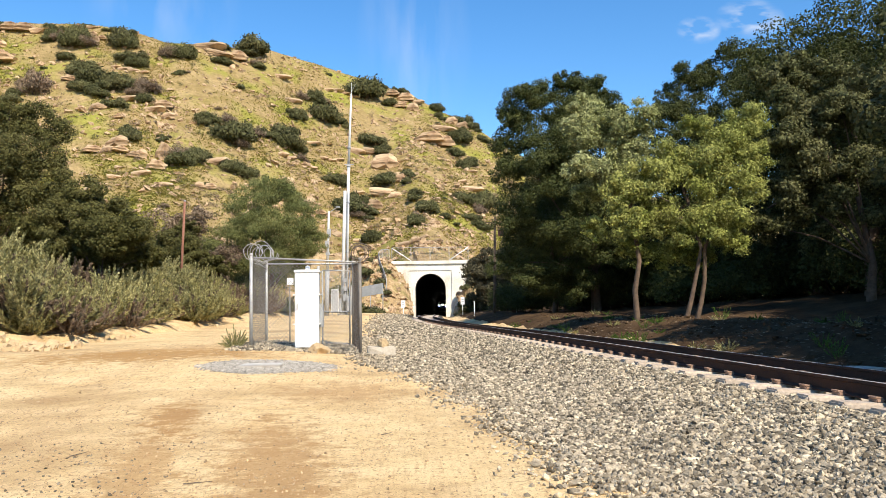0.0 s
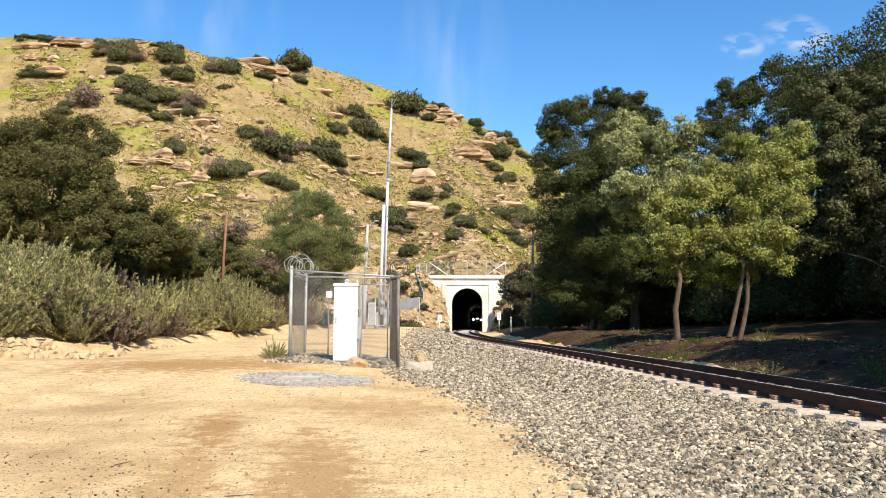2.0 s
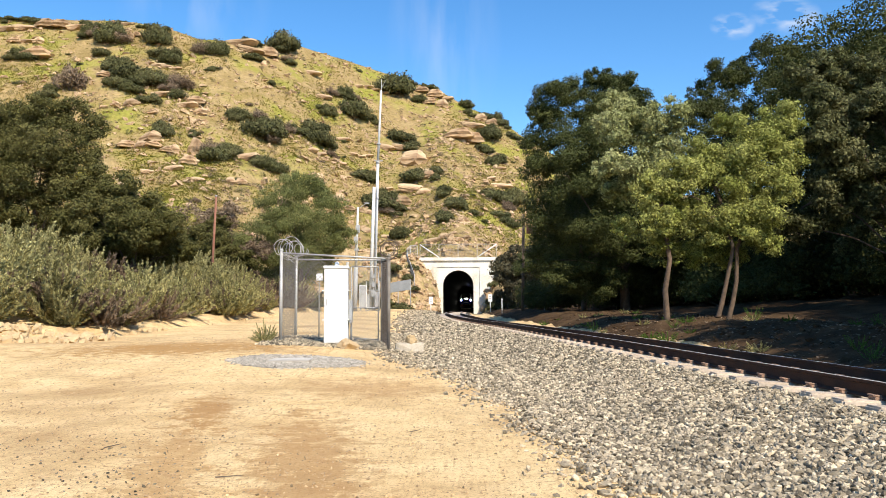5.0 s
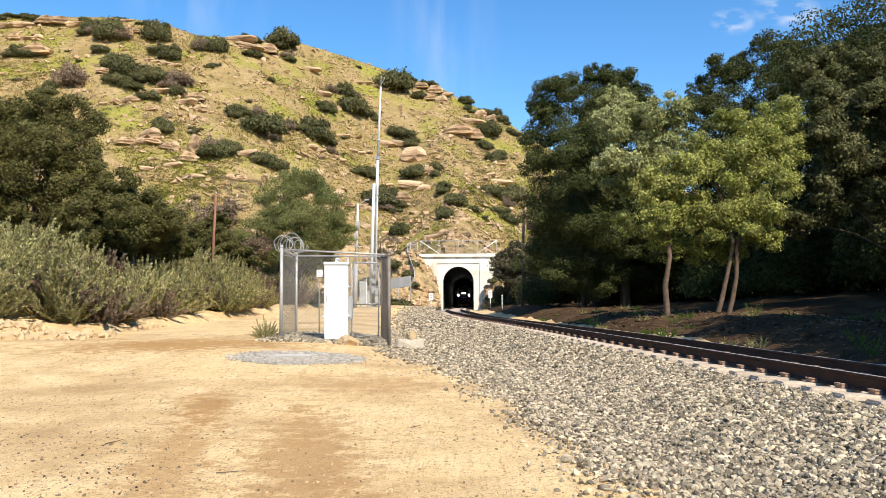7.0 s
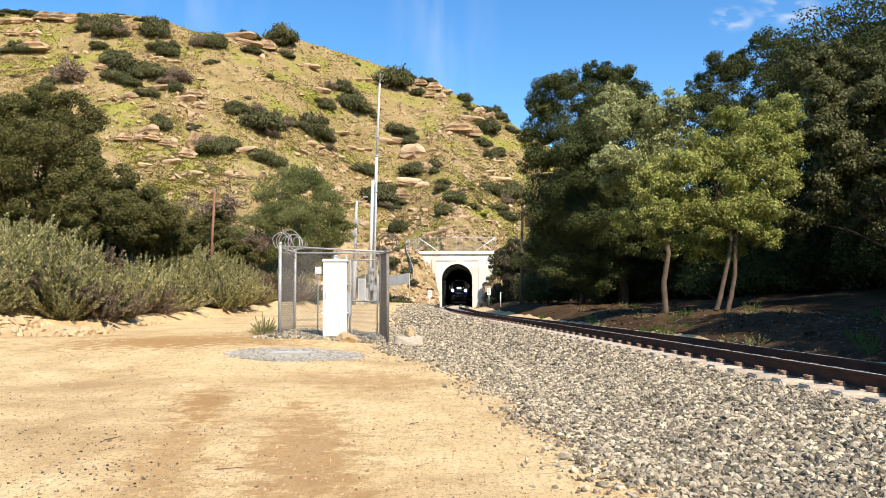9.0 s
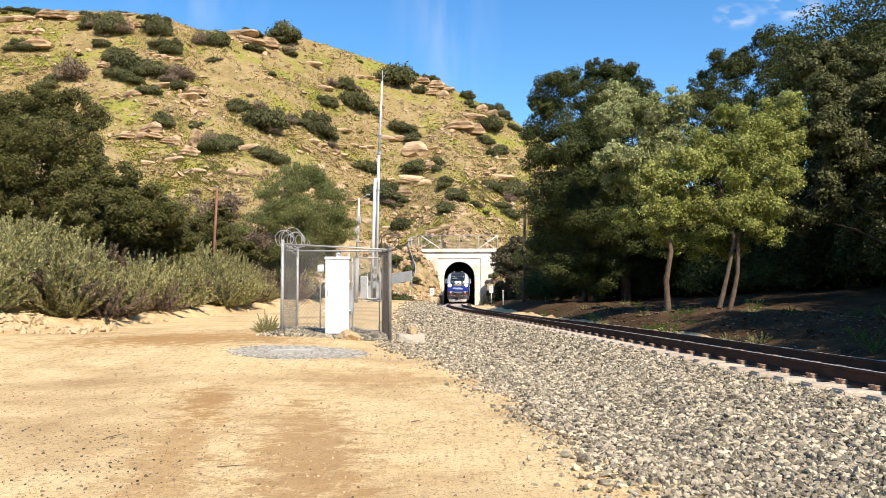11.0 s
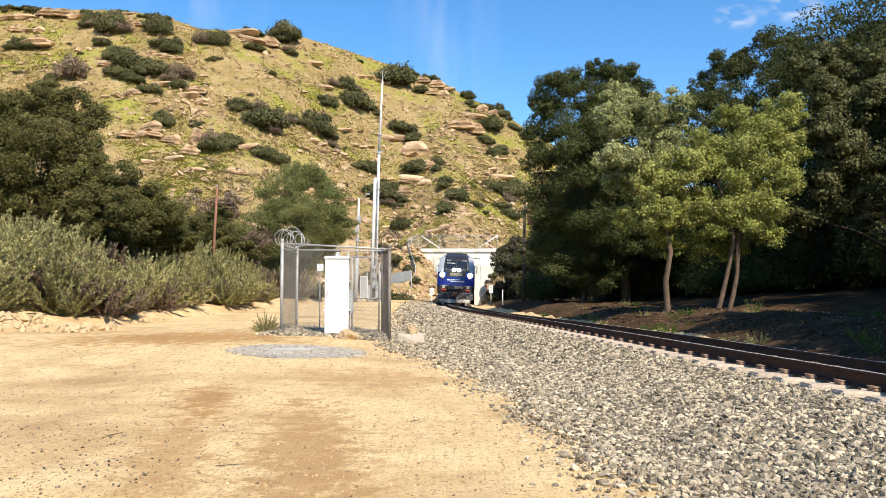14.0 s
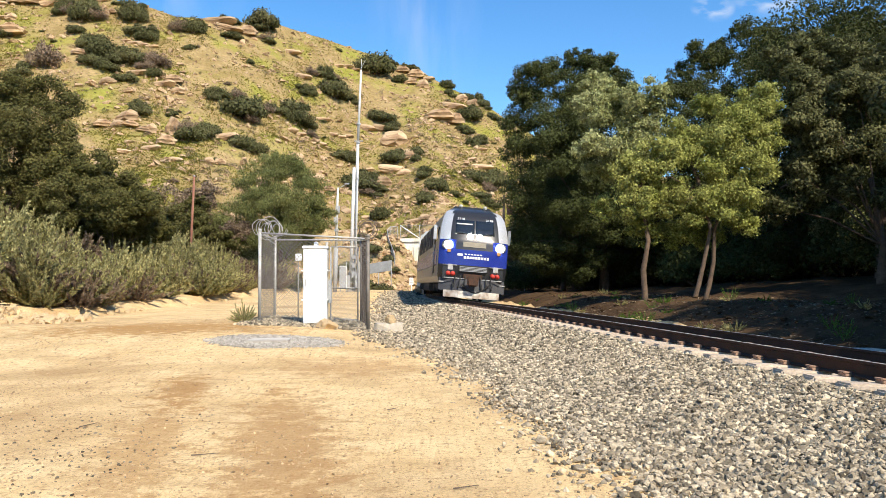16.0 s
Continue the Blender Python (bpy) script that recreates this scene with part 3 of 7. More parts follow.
def crown_blobs(rng, rx, rz, zc, n, small=0.30):
    """Boughs spread through the crown, each a cluster of smaller leaf clumps on its outside."""
    out = []
    for _ in range(max(7, n // 3)):
        d = rng.normal(size=3)
        d /= np.linalg.norm(d)
        k = 0.86 * rng.random() ** 0.38
        c = np.array((d[0] * rx * k, d[1] * rx * k, zc + d[2] * rz * k))
        big = rx * small * 1.15 * (0.75 + 0.5 * rng.random())
        for _ in range(9):
            e = rng.normal(size=3)
            e[2] = e[2] * 0.8 + 0.25
            e /= np.linalg.norm(e)
            q = big * (0.30 + 0.25 * rng.random())
            p = c + e * big * np.array((1.0, 1.0, 0.75))
            out.append((*p, q, q, q * 0.75))
    return out


def limb(bm, pts, r0, r1, sides=7):
    """One skin swept along the points, tapering from r0 to r1."""
    n = len(pts) - 1
    pts = [Vector(p) for p in pts]
    rings = []
    for k, p in enumerate(pts):
        way = (pts[min(k + 1, n)] - pts[max(k - 1, 0)]).normalized()
        a = way.cross(Vector((0.31, 0.95, 0.05))).normalized()
        b = way.cross(a)
        r = r0 + (r1 - r0) * k / n
        rings.append([bm.verts.new(p + (a * math.cos(6.2832 * j / sides) + b * math.sin(6.2832 * j / sides)) * r) for j in range(sides)])
    for lower, upper in zip(rings, rings[1:]):
        for j in range(sides):
            bm.faces.new((lower[j], lower[(j + 1) % sides], upper[(j + 1) % sides], upper[j]))
    bm.faces.new(rings[-1])


def make_tree(name, seed, height, radius, leaf, label, leaves, size, trunk_h, trunk_r, droop=0.0, lean=0.0, stems=1, blobs=26, group="", low=0.28, loose=0.17, small=0.30):
    rng = np.random.default_rng(seed)
    ob = thing(name, label, "tree", group)
    zc = height * (0.5 + low / 2)
    rz = height * (0.5 - low / 2)
    bl = crown_blobs(rng, radius, rz, zc, blobs, small)
    bm = bmesh.new()
    for k in range(stems):
        a = rng.random() * 6.28
        base = Vector((0.35 * k * math.cos(a), 0.35 * k * math.sin(a), -0.3))
        bend = lean * (0.5 + k)
        top = base + Vector((bend, 0.3 * (rng.random() - 0.5), trunk_h + 0.3))
        mid = (base + top) / 2 + Vector((0.12 * trunk_h * (rng.random() - 0.5), 0, 0))
        limb(bm, [base, mid, top], trunk_r * 1.15, trunk_r * 0.75, 9)
        for q in rng.choice(len(bl), 5, replace=False):
            e = Vector(bl[q][:3])
            m = (top + e) / 2 + Vector((0, 0, 0.12 * height * rng.random()))
            limb(bm, [top, m, e], trunk_r * 0.55, trunk_r * 0.12, 6)
    part("trunk", bm, BARK, ob, "grey-brown leaning trunk and limbs", smooth=True)
    v, f = leaf_cloud(rng, bl, leaves, size, droop, loose=loose)
    crown = new("crown", mesh_from("crown", v, f, leaf))
    crown.parent = ob
    return ob


def shaped_tree(name, seed, x, y, boughs, leaf, label, leaves, size, trunks, trunk_r, group, loose, deep, droop=0.0):
    """A single tree whose crown is a set of boughs (across, height above the plan's zero, radius), the upper ones overhanging the lower."""
    rng = np.random.default_rng(seed)
    base = float(ground_z(x, y))
    ob = thing(name, label, "tree", group, pose(x, y, base))
    top, low = max(b[1] for b in boughs), min(b[1] for b in boughs)
    clumps, middles = [], []
    for dx, z, r in boughs:
        up = (z - low) / (top - low)
        c = np.array((dx, deep * (0.7 - 1.1 * math.sin(math.pi * min(1.0, up * 1.1)) + rng.uniform(-0.5, 0.5)), z - base))
        middles.append(Vector(c))
        for _ in range(26):
            e = rng.normal(size=3)
            e[2] = e[2] * 0.8 + 0.1
            e /= np.linalg.norm(e)
            q = r * rng.uniform(0.16, 0.44)
            p = c + e * r * np.array((1.05, 0.8, 1.0)) * rng.uniform(0.2, 1.0) ** 0.6
            clumps.append((*p, q * 1.15, q * 1.15, q * 0.8))
    for pts in trunks:
        bm = bmesh.new()
        limb(bm, pts, trunk_r * 1.1, trunk_r * 0.5, 9)
        trunk = part("trunk", bm, BARK, ob, "grey-brown trunk", smooth=True)
        for q in rng.choice(len(middles), min(6, len(middles)), replace=False):
            start, e = Vector(pts[-2]), middles[q]
            bm = bmesh.new()
            limb(bm, [start, (start + e) / 2 + Vector((0, 0, 0.3)), e], trunk_r * 0.28, trunk_r * 0.08, 6)
            part("limb", bm, BARK, trunk, smooth=True)
    v, f = leaf_cloud(rng, clumps, leaves, size, droop, shell=0.30, loose=loose)
    crown = new("crown", mesh_from("crown", v, f, leaf))
    crown.parent = ob
    return ob


def make_bush(name, seed, radius, height, leaf, label, leaves, size, category="bush", group="", blobs=9):
    rng = np.random.default_rng(seed)
    ob = thing(name, label, category, group)
    bl = []
    for _ in range(blobs):
        a, k = rng.random() * 6.28, 0.75 * math.sqrt(rng.random())
        h = height * (0.35 + 0.35 * rng.random()) * (1 - 0.4 * k)
        bl.append((radius * k * math.cos(a), radius * k * math.sin(a), h * 0.9, radius * 0.34, radius * 0.34, h * 0.62))
    v, f = leaf_cloud(rng, bl, leaves, size, loose=0.24)
    v[:, 2] = np.maximum(v[:, 2], -0.1)
    c = new("foliage", mesh_from("foliage", v, f, leaf))
    c.parent = ob
    bm = bmesh.new()
    for k in range(4):
        b = bl[k % len(bl)]
        tube(bm, (0.1 * b[0], 0.1 * b[1], -0.2), b[:3], 0.03 * radius, 0.01 * radius, 5)
    part("woody_base", bm, BARK, ob)
    return ob


def make_sage(name, seed, radius, height, leaf, label, blades):
    """A shrub of arching plumes: each a stem set with narrow leaves, paler and finer to the tip."""
    rng = np.random.default_rng(seed)
    ob = thing(name, label, "shrub", "brush on the bank")
    n = max(14, blades // 120)
    a, up = rng.random(n) * 6.28, rng.random(n) ** 0.8
    flat = np.sqrt(1 - 0.92 * up ** 2)
    d = np.stack([np.cos(a) * flat, np.sin(a) * flat, 0.10 + 0.9 * up], 1) + rng.normal(size=(n, 3)) * 0.08
    size = np.array([radius, radius, height])
    root = d * size * 0.22 * np.array([1, 1, 0.8])
    tip = d * size * (0.80 + 0.35 * rng.random((n, 1)))
    tip[:, 2] += 0.12 * height
    k = rng.integers(0, n, blades)
    t = rng.random(blades)[:, None] ** 0.75
    lift = np.array([0, 0, 0.16]) * height
    c = root[k] + (tip - root)[k] * t + lift * (t * t - t)
    way = (tip - root)[k] + lift * (2 * t - 1)
    way /= np.linalg.norm(way, axis=1)[:, None]
    out = rng.normal(size=(blades, 3))
    out -= way * (out * way).sum(1)[:, None]
    out /= np.linalg.norm(out, axis=1)[:, None]
    c = c + out * 0.05 * radius * rng.random((blades, 1)) * (1.15 - t)
    ln = (0.07 + 0.08 * rng.random((blades, 1))) * radius * (1.15 - 0.5 * t)
    go = way * 0.85 + out * 0.55
    side = np.cross(go, out + rng.normal(size=(blades, 3)) * 0.5)
    side /= np.linalg.norm(side, axis=1)[:, None]
    w = (0.014 + 0.012 * rng.random((blades, 1))) * radius
    end = c + go * ln
    v = np.stack([c, (c + end) / 2 + side * w, end, (c + end) / 2 - side * w], 1).reshape(-1, 3)
    f = np.arange(blades * 4).reshape(-1, 4)
    c = new("foliage", mesh_from("foliage", v, f, leaf))
    c.parent = ob
    bm = bmesh.new()
    for q in range(min(n, 4)):
        limb(bm, [Vector((0, 0, -0.15)), Vector(root[q]), Vector((root[q] + tip[q]) / 2 - lift * 0.25)], 0.016 * radius, 0.005 * radius, 4)
    part("woody_base", bm, BARK, ob)
    return ob


def put(ob, x, y, z=None, s=1.0, turn=None, rng=random, sz=None):
    z = float(ground_z(x, y)) if z is None else z
    turn = rng.random() * 360 if turn is None else turn
    return pose(x, y, z, 0, 0, turn) @ Matrix.Diagonal((s, s, s if sz is None else sz, 1))


def scatter(ob, places):
    """Sets the first at the first place and copies to the others."""
    first = True
    for m in places:
        if first:
            ob.matrix_basis = m
            first = False
        else:
            c = copy_thing(ob, Matrix())
            c.matrix_basis = m


random.seed(5)


def stand(ob, rows):
    """Sets copies of a tree at (x, y, scale, turn)."""
    scatter(ob, [put(ob, r[0], r[1], None, r[2], r[3], sz=r[4] if len(r) > 4 else None) for r in rows])


stand(make_tree("oak_tree", 11, 15.0, 5.2, OAK_LEAF, "tall dense dark green evergreen oak beside the track", 85000, 0.085, 4.0, 0.32, low=0.0, small=0.33, loose=0.07, blobs=85, group="oaks beside the track"),
      ((10.9, 60, 0.66, 200, 0.9), (24.2, 46, 1.08, 140), (15.5, 60, 0.90, 250), (13.4, 57.5, 0.8, 100, 0.85), (13.6, 76, 0.72, 10), (32, 42, 1.25, 80), (12.5, 92, 0.6, 180), (26, 22, 1.0, 300), (36, 28, 1.2, 20), (24, 5, 0.9, 60)))
stand(make_tree("oak_tree", 12, 15.0, 5.6, OAK_LEAF, "broad dark green evergreen oak with uneven crown", 85000, 0.085, 3.5, 0.34, low=0.0, small=0.33, loose=0.07, blobs=80, group="oaks beside the track"),
      ((30, 52, 1.2, 120), (23.0, 38, 1.05, 200), (13.0, 66, 0.8, 60), (15, 103, 0.6, 200), (28, 0, 1.0, 0), (29, -14, 1.0, 90), (38, 12, 1.1, 30)))
# nearly all stand unseen off to the right, added to shade the bank
stand(make_tree("grey_oak", 13, 12.5, 4.0, GREY_LEAF, "dull grey-green tree with pale leaf tips over dark ground", 34000, 0.095, 2.6, 0.22, low=0.02, loose=0.11, blobs=60, group="oaks beside the track"),
      ((22.5, 24, 0.95, 130), (14.9, 17, 0.98, 220), (13.4, 11.5, 0.95, 40), (13.4, 5.5, 0.95, 300), (13.2, 8.5, 0.95, 0), (14.6, 14.2, 0.95, 100), (16.8, 20.0, 0.9, 50), (12.8, 2.5, 0.9, 10), (26.4, 31, 0.95, 70), (23.2, 39, 0.85, 160), (14.6, -1, 0.9, 90), (18.5, 14, 1.05, 10), (21.6, 21.0, 1.15, 200), (25.0, 27.5, 1.2, 20), (18.6, 17.2, 1.0, 320), (22.5, 15.5, 1.2, 110)))
LEFT_BOUGHS = ((-3.9, 14.8, 1.7), (-5.1, 13.9, 0.83), (-2.2, 16.0, 1.36), (-0.5, 16.5, 1.36), (0.9, 16.4, 1.36), (1.9, 15.5, 0.9), (-4.8, 12.1, 1.43), (-2.8, 12.7, 2.19), (-0.3, 13.3, 2.07), (-5.1, 10.0, 1.21), (-3.4, 9.6, 2.19), (-0.9, 10.0, 2.19), (1.4, 11.9, 2.19), (-4.9, 7.2, 1.36), (-4.0, 6.0, 1.58), (-5.1, 4.3, 1.06), (-1.5, 6.2, 2.19), (-3.5, 3.5, 1.73), (-0.3, 3.2, 1.88), (1.5, 8.5, 2.19), (2.2, 5.1, 2.19), (-1.7, 14.3, 1.36), (0.3, 14.8, 1.58), (0.7, 16.6, 1.06), (1.6, 14.3, 1.51), (-1.9, 11.6, 1.88), (-0.7, 17.3, 0.75), (0.2, 17.4, 0.75), (1.3, 16.9, 0.75), (-3.4, 16.1, 0.68), (-5.3, 14.2, 0.45))
RIGHT_BOUGHS = ((-4.3, 13.6, 0.96), (-2.9, 14.9, 1.23), (-2.0, 16.2, 1.03), (-0.6, 16.5, 1.23), (0.3, 17.2, 0.96), (1.6, 18.3, 1.17), (2.2, 16.4, 1.54), (-4.1, 12.1, 1.65), (-1.6, 13.6, 1.93), (0.7, 14.4, 1.72), (-1.6, 11.2, 2.06), (2.9, 17.9, 1.17), (4.0, 15.9, 1.72), (-3.9, 9.3, 1.88), (1.7, 11.5, 2.06), (-1.3, 7.9, 2.06), (1.9, 7.9, 2.06), (-3.6, 5.7, 2.06), (-0.3, 4.6, 2.06))
PALE_BOUGHS = ((-1.7, 9.8, 0.7), (-2.2, 8.8, 0.7), (-0.2, 9.0, 0.97), (-1.3, 8.5, 1.07), (0.3, 7.9, 0.79), (-2.3, 7.1, 0.7), (-1.0, 6.9, 0.97), (-1.7, 6.3, 0.65), (-0.1, 6.5, 0.83))
YELLOW_BOUGHS = ((0.4, 8.9, 0.59), (2.6, 8.9, 0.86), (2.0, 8.3, 0.72), (0.9, 7.8, 1.13), (2.6, 7.3, 0.95), (-0.7, 7.1, 0.99), (-2.0, 6.4, 0.99), (0.2, 6.6, 1.04), (1.8, 6.2, 0.99), (-3.3, 5.8, 0.72), (-4.2, 4.4, 0.54), (-3.0, 4.7, 0.81), (-1.6, 4.9, 0.9), (-0.5, 4.4, 0.95), (0.9, 4.7, 1.09), (-2.1, 3.7, 0.77), (-0.8, 3.5, 0.72), (0.4, 3.5, 0.68), (1.5, 3.9, 0.68))
shaped_tree("oak_tree", 111, 11.6, 52, LEFT_BOUGHS, OAK_LEAF, "tall dense dark green evergreen oak with a ragged top", 170000, 0.082, [((1.6, 3.5, -0.4), (1.4, 3.2, 3.0), (0.6, 1.5, 7.5))], 0.26, "oaks beside the track", 0.10, 2.6)
shaped_tree("oak_tree", 112, 20.5, 50, RIGHT_BOUGHS, OAK_LEAF, "broad dark green evergreen oak rising behind the light trees", 140000, 0.082, [((0, 4.0, -0.4), (-0.3, 4.0, 3.0), (0.2, 2, 8.0))], 0.28, "oaks beside the track", 0.10, 2.6)
GREY_BOUGHS = ((-3.5, 11.2, 1.02), (-2.4, 12.0, 0.97), (-1.3, 11.5, 1.09), (-2.9, 9.7, 1.26), (-1.2, 9.5, 1.26), (-3.9, 8.2, 0.92), (-2.2, 7.7, 1.36), (-3.7, 6.3, 1.12), (-1.8, 5.8, 1.36), (-4.3, 4.8, 0.87), (0.3, 10.5, 1.6), (0.7, 6.7, 1.84))
shaped_tree("grey_oak", 113, 20.0, 33.5, GREY_BOUGHS, GREY_LEAF, "dull grey-green tree with pale leaf tips over dark ground", 135000, 0.082, [((0, 0, -0.4), (0.2, 0, 1.6), (-0.2, 0.2, 4.6))], 0.2, "oaks beside the track", 0.18, 1.5, droop=0.3)
shaped_tree("willow_tree", 121, 9.3, 32, PALE_BOUGHS, PALE_LEAF, "pale silvery green tree with a slender curved trunk", 64000, 0.062, [((-0.05, 0, -0.3), (-0.12, 0, 1.2), (0.10, 0, 2.4), (-0.1, 0.3, 4.6), (-0.6, 0.4, 6.4))], 0.12, "light green trees", 0.30, 1.2, droop=0.35)
shaped_tree("willow_tree", 122, 11.6, 31.2, YELLOW_BOUGHS, WILLOW_LEAF, "light yellow-green spreading tree with two leaning trunks", 125000, 0.060, [((-0.70, 0, -0.3), (-0.40, 0, 0.7), (-0.20, 0, 1.5), (0.12, 0, 2.9), (-0.1, 0.3, 4.4), (-0.6, 0.4, 6.0)), ((-0.10, 0.4, -0.3), (0.18, 0.4, 0.7), (0.36, 0.4, 1.6), (0.42, 0.4, 2.9), (1.0, 0.5, 4.6), (2.2, 0.5, 6.6))], 0.10, "light green trees", 0.30, 1.3, droop=0.35)
# dark undergrowth below the oaks
low_oak = make_bush("undergrowth", 41, 2.6, 3.2, OAK_LEAF, "dark leafy undergrowth in the shade of the oaks", 9000, 0.10, group="undergrowth", blobs=16)
spots = []
rnd = random.Random(8)
for x, y, q in ((13.2, 62, 1.2), (15.6, 68, 1.4), (8.6, 66, 1.0), (9.0, 72, 1.1), (9.4, 78, 1.2), ):
    spots.append(put(low_oak, x + 1.0, y + 1.5, None, q, rnd.random() * 360))
for k in range(38):
    y = 56 + 32 * (k / 38) + rnd.uniform(-1, 1)
    x = float(track_x(y)) + 14.5 + rnd.uniform(-0.5, 8.5)
    spots.append(put(low_oak, x, y, None, 0.6 + 0.7 * rnd.random(), rnd.random() * 360))
for k in range(26):
    a = k / 25
    spots.append(put(low_oak, 15 + 26 * a + rnd.uniform(-1, 1), 62 - 22 * a + rnd.uniform(-2, 2), None, rnd.uniform(1.3, 1.9), rnd.random() * 360))
for k in range(18):
    a = k / 17
    spots.append(put(low_oak, 17 + 18 * a + rnd.uniform(-1, 1), 50 - 10 * a + rnd.uniform(-2, 2), None, rnd.uniform(1.0, 1.5), rnd.random() * 360))
for x, y in ((27, 48), (29, 54), (31, 49), (25, 45), (34, 47)):
    spots.append(put(low_oak, x, y, None, 1.5, 40 * x))
scatter(low_oak, spots)
# bank behind the brush
SCRUB_BOUGHS = ((-0.9, 10.6, 1.24), (0.4, 10.8, 1.18), (1.8, 10.5, 1.1), (-2.3, 9.6, 1.96), (-0.9, 8.6, 1.56), (1.0, 8.8, 1.63), (2.4, 8.1, 1.04), (-0.5, 6.4, 1.69), (1.7, 6.5, 1.63), (-2.4, 6.5, 1.96), (-0.7, 4.4, 1.46), (1.4, 4.5, 1.56), (3.3, 4.8, 1.31))
LOW_SCRUB_BOUGHS = ((-1.2, 6.9, 1.14), (0.1, 6.0, 1.14), (-1.2, 5.3, 1.33), (0.7, 4.9, 1.33), (1.9, 4.9, 0.89), (1.5, 3.9, 1.08), (-0.1, 3.7, 1.27), (2.3, 4.0, 0.64), (-1.7, 3.7, 1.27))
PEPPER_BOUGHS = ((-0.4, 10.6, 1.31), (-1.3, 9.3, 1.51), (0.9, 9.3, 1.72), (-2.1, 7.6, 1.72), (-0.1, 7.4, 2.12), (2.3, 7.7, 1.61), (-3.0, 6.0, 1.42), (-0.5, 5.3, 1.92), (2.0, 5.6, 1.81), (3.2, 6.3, 1.01), (-2.2, 4.7, 1.42), (1.2, 4.0, 1.51))
THICKET_BOUGHS = ((-1.0, 6.0, 1.22), (0.5, 5.2, 1.13), (1.7, 4.4, 1.03), (0.1, 7.0, 0.76), (-1.6, 4.8, 1.13))
shaped_tree("scrub_oak", 131, -19.8, 37.5, SCRUB_BOUGHS, SCRUB_LEAF, "large dense dark olive-green scrub oak on the bank", 140000, 0.068, [((0, 0, -0.4), (0.2, 0, 1.6), (0.1, 0.2, 3.6))], 0.2, "scrub oaks", 0.10, 1.6)
shaped_tree("scrub_oak", 132, -14.6, 36.5, LOW_SCRUB_BOUGHS, SCRUB_LEAF, "lower dark olive-green scrub oak beside the sagebrush", 90000, 0.066, [((0, 0, -0.4), (0.2, 0, 0.8), (0.1, 0.2, 1.8))], 0.14, "scrub oaks", 0.10, 1.3)
shaped_tree("scrub_oak", 133, -15.6, 54, THICKET_BOUGHS, SCRUB_LEAF, "low dark green thicket round the wooden pole", 34000, 0.08, [((0, 0, -0.4), (0.2, 0, 0.8), (0.1, 0.2, 1.8))], 0.12, "scrub oaks", 0.12, 1.4)
shaped_tree("pepper_tree", 134, -10.6, 58, PEPPER_BOUGHS, PEPPER_LEAF, "drooping mid-green pepper tree behind the dirt road", 85000, 0.075, [((0, 0, -0.4), (0.2, 0, 1.6), (0.1, 0.2, 4.0))], 0.2, "", 0.14, 1.8, droop=1.3)
stand(make_tree("scrub_oak", 31, 8.6, 4.6, SCRUB_LEAF, "large dense dark olive-green scrub oak on the bank", 46000, 0.095, 2.0, 0.25, low=0.0, loose=0.09, small=0.34, blobs=66, group="scrub oaks"),
      ((-25.5, 39, 0.95, 200), (-13.0, 66, 0.45, 40), (-19.5, 66, 0.6, 140), (-30, 34, 1.0, 10)))
stand(make_tree("bare_shrub", 33, 6.0, 2.6, TWIG_LEAF, "leafless grey-brown twiggy shrub among the scrub", 14000, 0.08, 1.6, 0.1, low=0.0, blobs=30), ((-16.2, 57, 1.2, 0), (-14.0, 56, 0.8, 80)))

# sagebrush along the bank
rnd = random.Random(12)
kinds = [make_sage("sagebrush", 51, 1.0, 1.25, SAGE_LEAF, "grey-green sagebrush shrub on the dirt bank", 6500),
         make_sage("sagebrush", 52, 1.1, 1.05, SAGE_LEAF, "grey-green sagebrush shrub on the dirt bank", 6500),
         make_sage("sagebrush", 53, 0.9, 1.4, SAGE_LEAF, "tall grey-green sagebrush shrub on the dirt bank", 6500),
         make_sage("dry_brush", 54, 1.0, 0.95, TWIG_LEAF, "dry brown buckwheat brush on the dirt bank", 4200)]
places = {0: [], 1: [], 2: [], 3: []}
for k in range(310):
    y = 17 + 50 * rnd.random() ** 1.1
    back = 0.5 + 8.5 * rnd.random() ** 1.2
    k = 3 if rnd.random() < (0.45 if y > 34 else 0.24) else rnd.randrange(3)
    x = float(bank_edge(y)) - back
    places[k].append(put(kinds[k], x, y, None, 0.8 + 0.85 * rnd.random() ** 1.5, rnd.random() * 360))
for k in places:
    scatter(kinds[k], places[k])

stand(make_tree("grey_oak", 34, 5.5, 2.6, DUSTY_LEAF, "dusty brown-olive bush beside the tunnel portal", 13000, 0.12, 1.0, 0.12, low=0.0, blobs=40, group="oaks beside the track"), ((11.1, 113, 1.35, 200, 1.75), (11.4, 106, 1.35, 60, 1.6), (9.9, 117, 0.9, 300, 1.5), (11.2, 104, 1.3, 0), (12.6, 112, 1.5, 90), (10.6, 92, 0.9, 30)))


